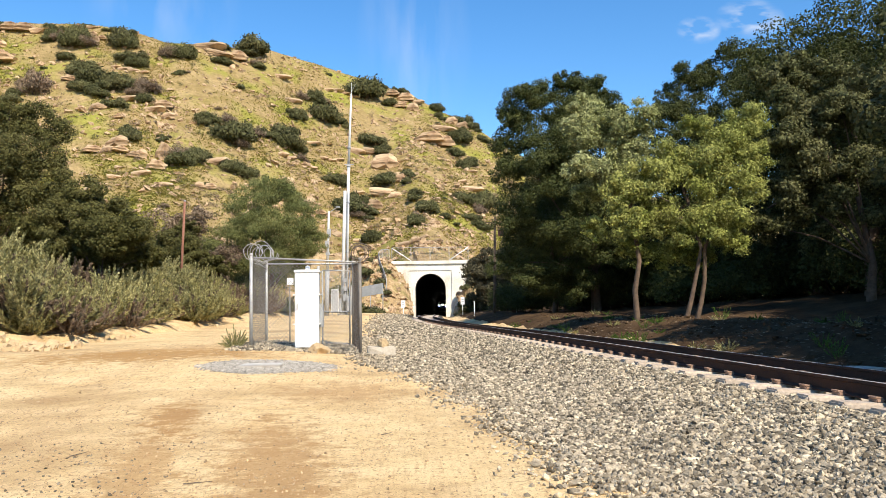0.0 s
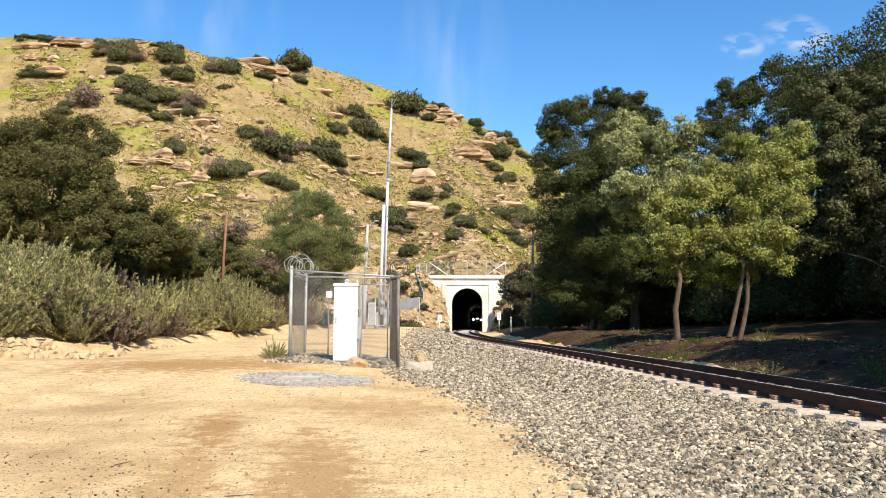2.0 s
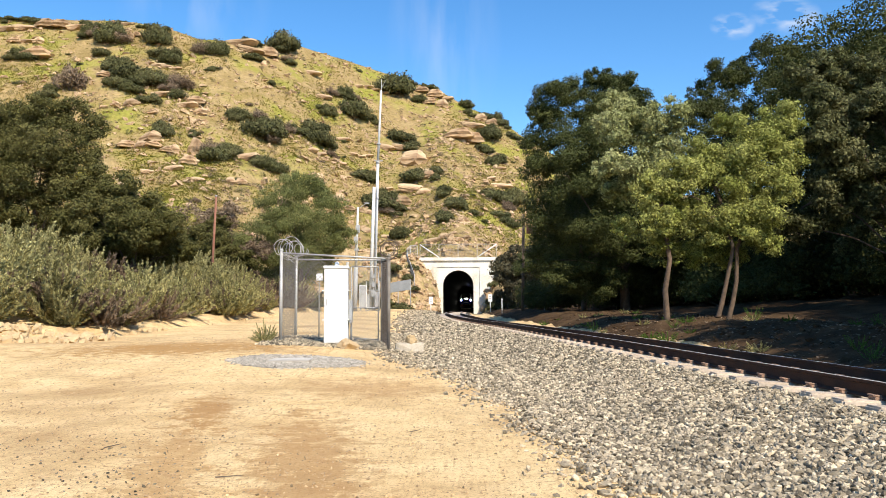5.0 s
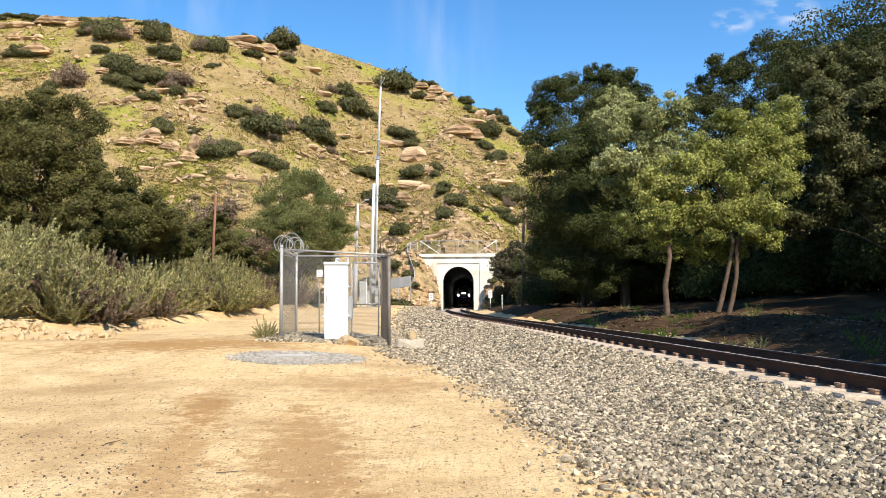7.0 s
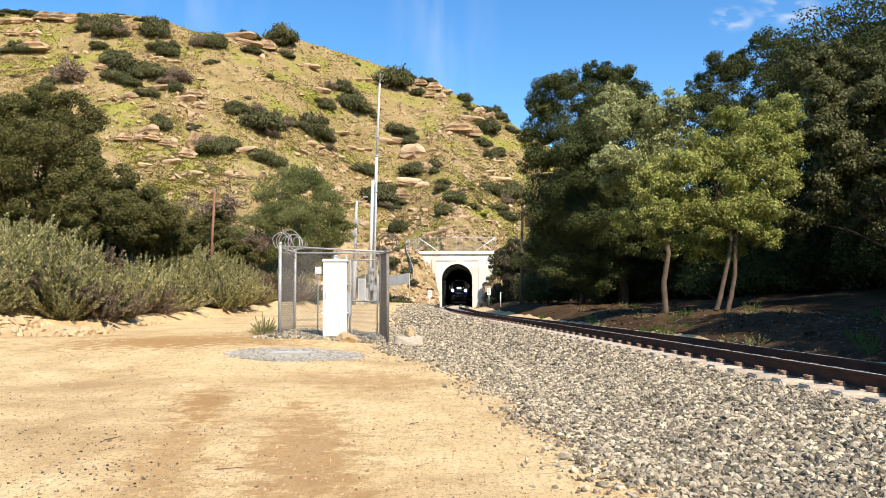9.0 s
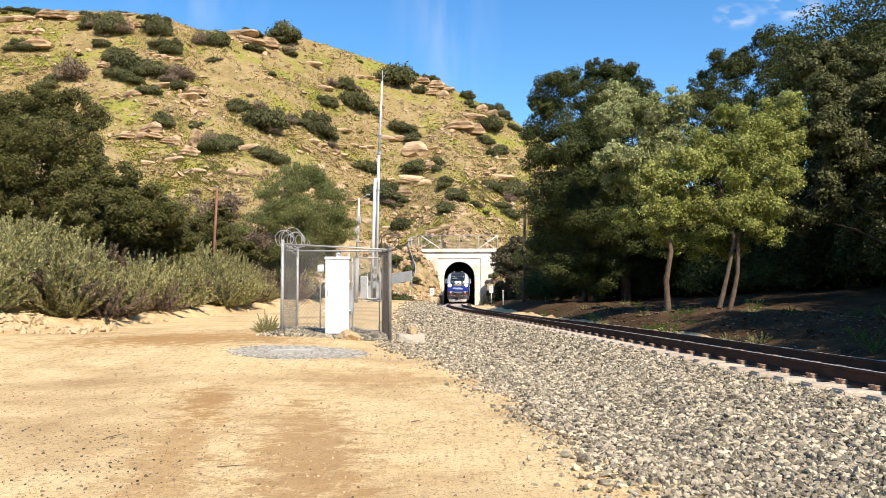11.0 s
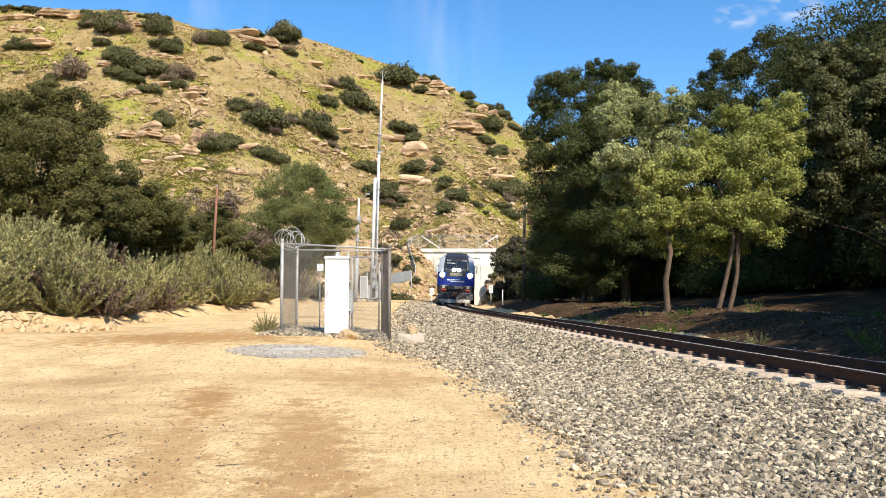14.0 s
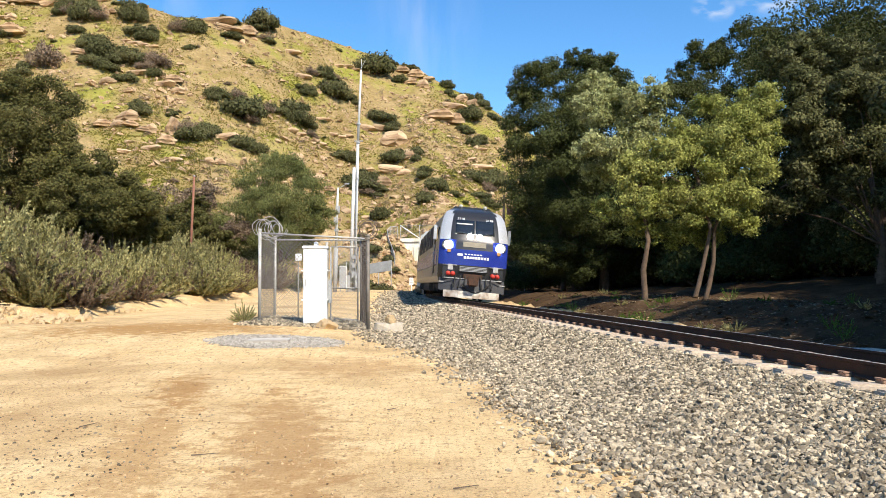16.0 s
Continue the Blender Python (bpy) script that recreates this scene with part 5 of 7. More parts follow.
wire_coil("barbed_wire", yard, (-1.42, 20.9, 2.88), 0.22, 5, (-0.15, 0.5, 0.05), 7, RUSTY_WIRE)
for k in range(3):
    tubed("barb_strand", Vector(CORNERS[1]) + Vector((0.02 * k, 0, FENCE_H + 0.08 * k)), Vector(CORNERS[2]) + Vector((0.02 * k, 0, FENCE_H + 0.08 * k)), 0.006, RUSTY_WIRE, yard, sides=4)

cabinet = thing("equipment_cabinet", "tall white painted steel signal cabinet on gravel", "cabinet", m=pose(-2.85, 21.30, 0.33, 0, 0, 3) @ Matrix.Diagonal((0.97, 1, 1.06, 1)))
boxed("body", (-0.33, 0.33, -0.28, 0.28, 0.0, 1.93), WHITE_PAINT, cabinet, bevel=0.015)
boxed("lid", (-0.355, 0.355, -0.305, 0.305, 1.93, 2.01), WHITE_PAINT, cabinet, bevel=0.02)
boxed("door", (-0.30, 0.30, -0.298, -0.283, 0.06, 1.89), WHITE_PAINT, cabinet, bevel=0.006)
boxed("plinth", (-0.31, 0.31, -0.26, 0.26, -0.18, 0.0), CONCRETE, cabinet)
for z in (0.62, 1.36):
    boxed("band", (-0.385, 0.385, -0.29, 0.20, z, z + 0.03), WHITE_PAINT, cabinet, bevel=0.006)
part("lifting_eye", tube(tube(bmesh.new(), (0, 0, 2.01), (0, 0, 2.10), 0.07, 0.06, 12), (0, 0, 2.10), (0, 0, 2.13), 0.06, 0.01, 12), WHITE_PAINT, cabinet)
boxed("side_box", (0.33, 0.44, -0.10, 0.14, 0.55, 1.15), GREY_PAINT, cabinet, bevel=0.01)
boxed("latch", (-0.27, -0.24, -0.33, -0.303, 1.0, 1.16), GALVANISED, cabinet)
tubed("side_pipe", (0.41, 0.02, -0.1), (0.41, 0.02, 1.85), 0.022, GREY_PAINT, cabinet)
lamp_box = thing("junction_box", "small pale junction box on a thin post", "junction box", m=pose(-3.66, 23.4, 0.2))
tubed("post", (0, 0, -0.1), (0, 0, 1.92), 0.018, WIRE, lamp_box)
boxed("box", (-0.08, 0.10, -0.06, 0.06, 1.92, 2.13), WHITE_PAINT, lamp_box, bevel=0.01)

slab = boxed("access_cover", (-0.43, 0.43, -0.42, 0.42, -0.06, 0.05), CONCRETE, None, bevel=0.012)
tagged(slab, "pale concrete access cover set in grey gravel", "access cover")
slab.matrix_basis = pose(-3.15, 16.4, float(ground_z(-3.15, 16.4)) - 0.015, 0, 0, 3)


def loose_stone(x, y, w, label, mat=ROCK, flat=0.5, z=None, seed=1, turn=20):
    ob = make_boulder(seed, flat, label)
    ob["group"] = "loose stones"
    ob.name = "stone"
    ob.data.materials[0] = mat
    zz = float(ground_z(x, y)) if z is None else z
    ob.matrix_basis = pose(x, y, zz + 0.18 * w * flat * 2, 0, 0, turn) @ Matrix.Diagonal((w, w, w, 1))


PALE_STONE = material("pale_stone", (0.56, 0.42, 0.24), (0.46, 0.33, 0.18), scale=6.0, rough=0.9, bump=0.4, fine=50.0)
BROKEN_CONCRETE = material("broken_concrete", (0.58, 0.52, 0.42), (0.50, 0.43, 0.33), scale=5.0, rough=0.9, bump=0.5, fine=40.0)
loose_stone(-2.38, 20.1, 0.62, "tan boulder at the foot of the fence", PALE_STONE, 0.34, seed=81, turn=10)
block = box(bmesh.new(), -0.38, 0.38, -0.2, 0.2, -0.08, 0.22, bevel=0.03)
for v in block.verts:
    v.co += Vector((noise.noise(v.co * 4), noise.noise(v.co * 4 + Vector((5, 0, 0))), noise.noise(v.co * 4 + Vector((0, 7, 0))))) * 0.06
block = tagged(part("concrete_block", block, BROKEN_CONCRETE), "broken pale concrete block beside the fence post", "block")
block.matrix_basis = pose(-0.83, 20.6, float(ground_z(-0.83, 20.6)), 0, 0, 6)
loose_stone(-0.82, 20.6, 0.40, "rounded tan stone lying on the concrete block", PALE_STONE, 0.42, z=float(ground_z(-0.83, 20.6)) + 0.24, seed=83, turn=40)
rnd = random.Random(44)
for k in range(26):
    y = 21.6 + 1.6 * rnd.random() if k < 13 else 23 + 20 * rnd.random()
    x = (-13.4 + 2.8 * rnd.random()) if k < 13 else float(bank_edge(y)) + rnd.uniform(-0.1, 0.4)
    loose_stone(x, y, rnd.uniform(0.12, 0.34), "pale tan stone along the edge of the dirt bank", PALE_STONE, rnd.uniform(0.3, 0.45), seed=90 + k, turn=37 * k)

rg = np.random.default_rng(46)
n = 900
y = 21.2 + 2.4 * rg.random(n) ** 1.3
x = -14.0 + 4.2 * rg.random(n)
s = 0.04 + 0.26 * rg.random(n) ** 3
many_stones("broken_clods", np.stack([x, y, ground_z(x, y) + 0.15 * s], 1), s, PALE_STONE, "pale tan broken clods along the foot of the bank", 0.7, "soil", 47)
# ---- masts and poles ----
mast = thing("antenna_mast", "tall slender grey steel antenna mast on a thick lower pole", "mast", m=pose(-5.52, 62, 0.7))
tubed("lower_pole", (-0.14, 0, -0.3), (0.16, 0, 9.9), 0.135, POLE_PAINT, mast, r1=0.125, sides=14)
tubed("main_pole", (0.16, 0.12, -0.3), (0.45, 0.1, 11.9), 0.125, POLE_PAINT, mast, r1=0.115, sides=14)
tubed("upper_pole", (0.45, 0.1, 11.9), (0.70, 0.1, 17.8), 0.105, POLE_PAINT, mast, r1=0.07, sides=12)
tubed("tip", (0.70, 0.1, 17.7), (0.73, 0.1, 18.7), 0.02, POLE_PAINT, mast, sides=6)
tubed("side_whip", (0.70, 0.1, 17.9), (1.05, 0.1, 18.6), 0.012, POLE_PAINT, mast, sides=5)
for z, x in ((5.0, 0.28), (9.0, 0.38), (11.9, 0.45), (13.4, 0.51)):
    tubed("collar", (x, 0.08, z - 0.07), (x, 0.08, z + 0.07), 0.155, GREY_PAINT, mast, sides=12)
boxed("bracket", (0.15, 0.85, 0.0, 0.1, 12.0, 12.06), GREY_PAINT, mast)
tubed("cable", (0.24, -0.22, 0.2), (0.42, -0.14, 9.8), 0.035, GREY_PAINT, mast)
boxed("base_plate", (-0.45, 0.45, -0.45, 0.45, -0.1, 0.12), CONCRETE, mast, bevel=0.02)

for z, w, h in ((1.1, 0.34, 0.5), (1.9, 0.26, 0.36), (2.6, 0.30, 0.30)):
    box_part = boxed("equipment_box", (0.16 - w / 2, 0.16 + w / 2, -0.34, -0.10, z, z + h), GREY_PAINT, mast, bevel=0.015)
    tubed("conduit", (0.16, -0.22, z - 0.5), (0.16, -0.22, z + 0.01), 0.025, GALVANISED, box_part)
for dx in (-0.42, 0.62):
    tubed("conduit", (dx, -0.15, -0.2), (dx, -0.15, 2.4), 0.035, GALVANISED, mast)
boxed("strut", (-0.46, 0.66, -0.19, -0.12, 1.62, 1.68), GALVANISED, mast)
boxed("strut", (-0.46, 0.66, -0.19, -0.12, 0.72, 0.78), GALVANISED, mast)

pole = thing("signal_pole", "short grey steel pole with lamp arm and small boxes", "pole", m=pose(-6.65, 60, 0.75, 0, 1.0, 0))
tubed("sleeve", (0, 0, -0.2), (0.02, 0, 3.4), 0.17, GREY_PAINT, pole, sides=12)
tubed("shaft", (0.02, 0, 3.3), (0.08, 0, 8.0), 0.11, POLE_PAINT, pole, r1=0.08)
boxed("upper_box", (-0.05, 0.25, -0.2, 0.1, 6.0, 6.6), GREY_PAINT, pole, bevel=0.02)
boxed("lower_box", (-0.18, 0.12, -0.2, 0.1, 5.2, 5.7), GREY_PAINT, pole, bevel=0.02)
tubed("lamp_arm", (0.08, 0, 7.9), (0.75, -0.1, 8.3), 0.025, POLE_PAINT, pole)
boxed("lamp_head", (0.6, 0.95, -0.18, 0.02, 8.25, 8.35), GREY_PAINT, pole, bevel=0.02)
boxed("collar", (-0.12, 0.2, -0.14, 0.14, 4.6, 4.8), GREY_PAINT, pole, bevel=0.02)

for k, (x, y, w, h) in enumerate(((-6.05, 60.5, 0.55, 2.0), (-5.75, 61.0, 0.30, 1.3), (-5.05, 61.4, 0.35, 1.5))):
    rack = thing("utility_box", "grey steel utility cabinet with meter on the dirt", "cabinet", "utility cabinets", pose(x, y, 0.72))
    boxed("body", (-w / 2, w / 2, -0.2, 0.2, 0.25, h), GREY_PAINT if k else WHITE_PAINT, rack, bevel=0.015)
    boxed("door", (-w / 2 + 0.04, w / 2 - 0.04, -0.222, -0.203, 0.3, h - 0.05), GREY_PAINT, rack, bevel=0.006)
    for s in (-1, 1):
        tubed("leg", (s * w * 0.4, 0, -0.2), (s * w * 0.4, 0, 0.26), 0.03, GALVANISED, rack)
    part("meter", tube(bmesh.new(), (0, -0.22, h * 0.7), (0, -0.30, h * 0.7), 0.09, sides=14), GREY_PAINT, rack)

RED_WOOD = material("reddish_wood", (0.24, 0.10, 0.06), (0.30, 0.15, 0.10), scale=2.0, rough=0.9, bump=0.3, fine=20.0)
red_pole = thing("wooden_pole", "bare leaning reddish wooden pole in the scrub", "pole", m=pose(-14.75, 50, 1.9, 0, 2.2, 0))
tubed("shaft", (0, 0, -0.4), (0, 0, 6.35), 0.085, RED_WOOD, red_pole, r1=0.07, sides=10)
tubed("cap", (0, 0, 6.35), (0, 0, 6.45), 0.06, GREY_PAINT, red_pole)

utility = thing("utility_pole", "dark weathered wooden utility pole beside the trees", "pole", m=pose(7.25, 70, 0.0))
tubed("shaft", (0, 0, -0.3), (0.2, 0, 9.3), 0.14, WOOD, utility, r1=0.11, sides=12)
boxed("crossarm", (-0.7, 0.9, -0.06, 0.06, 8.7, 8.8), WOOD, utility)
boxed("orange_box", (0.45, 1.0, -0.2, 0.2, 7.5, 8.3), RED_WOOD, utility, bevel=0.03)
for k, (x, y, z, h, lab) in enumerate(((6.2, 80, -0.1, 1.7, "thin white marker post beside the track"), (8.4, 70, 0.0, 1.2, "thin rusty marker post beside the track"), (9.5, 72, 0.0, 1.2, "thin grey marker post beside the track"))):
    post = thing("marker_post", lab, "post", "marker posts", pose(x, y, z))
    tubed("shaft", (0, 0, -0.2), (0, 0, h), 0.04, (WHITE_PAINT, RUST, GREY_PAINT)[k], post)
    boxed("cap", (-0.06, 0.06, -0.03, 0.03, h - 0.02, h + 0.1), (WHITE_PAINT, RUST, GREY_PAINT)[k], post)
for x, y, h in ((7.0, 112, 2.4), (-1.5, 111.5, 2.4)):
    sign = thing("track_sign", "small white sign board on a post by the tunnel", "sign", "track signs", pose(x, y, float(ground_z(x, y))))
    tubed("post", (0, 0, -0.2), (0, 0, h), 0.06, WHITE_PAINT, sign)
    boxed("board", (-0.28, 0.28, -0.09, -0.065, h - 0.9, h + 0.15), WHITE_PAINT, sign, bevel=0.008)
    for k in range(2):
        boxed("bar", (-0.17, 0.17, -0.098, -0.092, h - 0.55 + 0.3 * k, h - 0.42 + 0.3 * k), GREY_PAINT, sign)

# fence on top of the portal and down the cutting
top_fence = thing("cutting_fence", "grey chain-link fence above the tunnel portal", "fence")
zt = float(rail_z(126)) - 0.2 + 8.78
xs = [PORTAL_X - 6.2 + 3.1 * k for k in range(5)]
for x in xs:
    tubed("post", (x, 126.6, zt - 0.2), (x, 126.6, zt + 2.3), 0.05, GALVANISED, top_fence)
tubed("top_rail", (xs[0], 126.6, zt + 2.25), (xs[-1], 126.6, zt + 2.25), 0.035, GALVANISED, top_fence)
for s in (0, 3):
    p, q = (xs[0], xs[1]) if s == 0 else (xs[4], xs[3])
    tubed("brace", (p, 126.5, zt + 2.2), (q, 126.5, zt + 0.1), 0.07, WHITE_PAINT, top_fence)
for a, b in zip(xs, xs[1:]):
    chain_link("mesh_panel", top_fence, (a, 126.6, zt), (b, 126.6, zt), 2.2, pitch=0.14, r=0.004)
side_fence = thing("cutting_fence", "grey chain-link fence stepping down the cut bank", "fence")
line = [(-3.9, 126.4, 8.9), (-5.0, 125.8, 8.9), (-5.5, 124.6, 8.3), (-5.3, 123.0, 7.0), (-4.7, 121.0, 5.6), (-4.1, 118.5, 4.0)]
for x, y, z in line:
    tubed("post", (x, y, z - 1.2), (x, y, z + 1.5), 0.05, GALVANISED, side_fence)
for a, b in zip(line, line[1:]):
    tubed("top_rail", (a[0], a[1], a[2] + 1.5), (b[0], b[1], b[2] + 1.5), 0.05, GALVANISED, side_fence)
    chain_link("mesh_panel", side_fence, a, b, 1.5, pitch=0.11, r=0.008)
low_fence = thing("sheet_fence", "grey sheeted fence panel below the cutting", "fence")
for x in (-8.4, -6.2, -4.4):
    tubed("post", (x, 112, -0.4), (x, 112, 4.0 + 0.15 * (x + 8.4)), 0.06, GALVANISED, low_fence)
bm = bmesh.new()
pts = [(-8.4, 2.5), (-4.4, 3.1), (-4.4, 4.6), (-8.4, 3.9)]
vs = [[bm.verts.new((x, yy, z)) for x, z in pts] for yy in (111.9, 111.94)]
bm.faces.new(vs[0])
bm.faces.new(vs[1][::-1])
for k in range(4):
    bm.faces.new((vs[0][k], vs[0][(k + 1) % 4], vs[1][(k + 1) % 4], vs[1][k]))
part("sheet", bm, SHEET_GREY, low_fence)

# brush and fallen rock on the cutting
rg = np.random.default_rng(15)
n = 420
fx, fy = rg.uniform(-13, -0.6, n), rg.uniform(113.5, 125.8, n)
fz = -0.7 + np.interp(-0.25 - fx, (0, 0.12, 0.4, 1.2, 2.4, 3.6, 8.0, 16.0), (0, 1.6, 4.2, 6.3, 7.7, 9.1, 9.8, 10.5)) * (0.12 + 0.88 * smoothstep(113, 125.5, fy) ** 1.3)
many_stones("cutting_stones", np.stack([fx, fy, fz + 0.1], 1), 0.25 + 0.9 * rg.random(n) ** 2, ROCK, "loose tan rock over the cut bank", 0.7, round_ones=True)
patch = make_bush("cutting_bush", 131, 1.0, 0.9, HILL_LEAF, "olive-brown bush at the foot of the cutting", 1800, 0.10, group="cutting brush", blobs=16)
scatter(patch, [pose(x, y, z, 0, 0, 70 * k) @ Matrix.Diagonal((s, s, s, 1)) for k, (x, y, z, s) in enumerate(((7.8, 121.5, 0.9, 1.2), (8.4, 119, 0.6, 1.9), (8.0, 117, 0.0, 1.3), (9.0, 120.5, 1.2, 1.7), (9.8, 118.5, 0.3, 1.8), (8.3, 124, 3.6, 1.2), (9.6, 124, 4.4, 1.4), (-4.6, 122, 6.2, 1.3), (-3.9, 118, 3.0, 0.9), (-8.5, 117, 4.2, 1.2), (-3.0, 121, 3.2, 0.8), (-9.5, 122, 8.0, 1.4), (-6.6, 124, 8.2, 1.0), (-7.4, 110.5, -0.3, 2.4), (-5.6, 111, -0.3, 1.8), (-9.5, 112, 0.3, 2.2), (-5.2, 119, 4.6, 1.2), (-7.5, 120, 6.0, 1.6), (-11, 116, 3.0, 1.8)))])
fallen = make_boulder(140, 0.42, "fallen tan rock at the foot of the cutting")
fallen["group"] = "fallen rocks"
scatter(fallen, [pose(x, y, z, 10 * k, 5 * k, 50 * k) @ Matrix.Diagonal((s, s, s, 1)) for k, (x, y, z, s) in enumerate(((-1.6, 121, 0.2, 2.0), (-2.6, 119.5, 0.3, 1.6), (-3.4, 117, 0.2, 2.4), (-0.9, 122.5, 0.0, 1.3), (-4.6, 114.5, 0.1, 2.2), (-2.2, 123.5, 2.0, 1.8), (-2.9, 124.6, 4.2, 1.8), (6.8, 122.5, 0.2, 1.8), (7.8, 123.5, 1.6, 2.2), (7.3, 124.6, 2.6, 1.5)))])

pale_slab = boxed("concrete_slab", (-1.3, 1.3, -0.35, 0.35, -0.1, 0.06), CONCRETE, None, bevel=0.02)
tagged(pale_slab, "pale concrete slab lying in the shade beside the track", "slab")
pale_slab.matrix_basis = pose(8.4, 14.9, float(ground_z(8.4, 14.9)) + 0.05, 0, 0, -6)


# ---- train ----
LOCO_L = 21.8
NOSE_Z = np.array([0.75, 1.0, 1.5, 2.2, 2.75, 3.3, 3.85, 4.15, 4.35])
NOSE_Y = np.array([0.22, 0.10, 0.0, 0.02, 0.12, 0.38, 0.72, 1.05, 1.65])
NOSE_W = np.array([1.38, 1.47, 1.50, 1.50, 1.50, 1.46, 1.36, 1.22, 0.92])


def nose_y(x, z):
    """Depth of the cab's face behind its foremost point."""
    w = np.interp(z, NOSE_Z, NOSE_W)
    return np.interp(z, NOSE_Z, NOSE_Y) + 0.40 * np.minimum(np.abs(x) / w, 1) ** 4.0


def face_panel(x0, x1, z0, z1, proud, thick=0.03, taper=0.0, n=6):
    """A curved panel that follows the cab's face."""
    bm = bmesh.new()
    rows = []
    for k in range(n + 1):
        t = k / n
        z = z0 + (z1 - z0) * t
        row = []
        for j in range(n + 1):
            s = j / n
            x = x0 + (x1 - x0) * s
            x *= 1 - taper * t
            y = float(nose_y(x, z)) - proud
            row.append((bm.verts.new((x, y, z)), bm.verts.new((x, y + thick, z))))
        rows.append(row)
    for k in range(n):
        for j in range(n):
            for q in (0, 1):
                bm.faces.new((rows[k][j][q], rows[k][j + 1][q], rows[k + 1][j + 1][q], rows[k + 1][j][q]))
    ring = [rows[0][j] for j in range(n + 1)] + [rows[k][n] for k in range(1, n + 1)] + [rows[n][j] for j in range(n - 1, -1, -1)] + [rows[k][0] for k in range(n - 1, 0, -1)]
    for k in range(len(ring)):
        a, b = ring[k], ring[(k + 1) % len(ring)]
        bm.faces.new((a[0], b[0], b[1], a[1]))
    return bm


def disc(x, z, r, proud, depth=0.08, sides=18):
    y = float(nose_y(x, z)) - proud
    return tube(bmesh.new(), (x, y + depth, z), (x, y, z), r, r * 0.92, sides)


def bogie(parent, y, wheel_r=0.5):
    frame_part = boxed("bogie_frame", (-1.25, 1.25, y - 1.7, y + 1.7, 0.45, 0.85), UNDERFRAME, parent, bevel=0.05)
    for dy in (-1.25, 1.25):
        for s in (-1, 1):
            tubed("wheel", (s * 0.68, y + dy, wheel_r), (s * 0.82, y + dy, wheel_r), wheel_r, RUST, frame_part, sides=24)
            boxed("axle_box", (s * 1.18 - 0.12, s * 1.18 + 0.12, y + dy - 0.2, y + dy + 0.2, 0.35, 0.72), UNDERFRAME, frame_part, bevel=0.03)


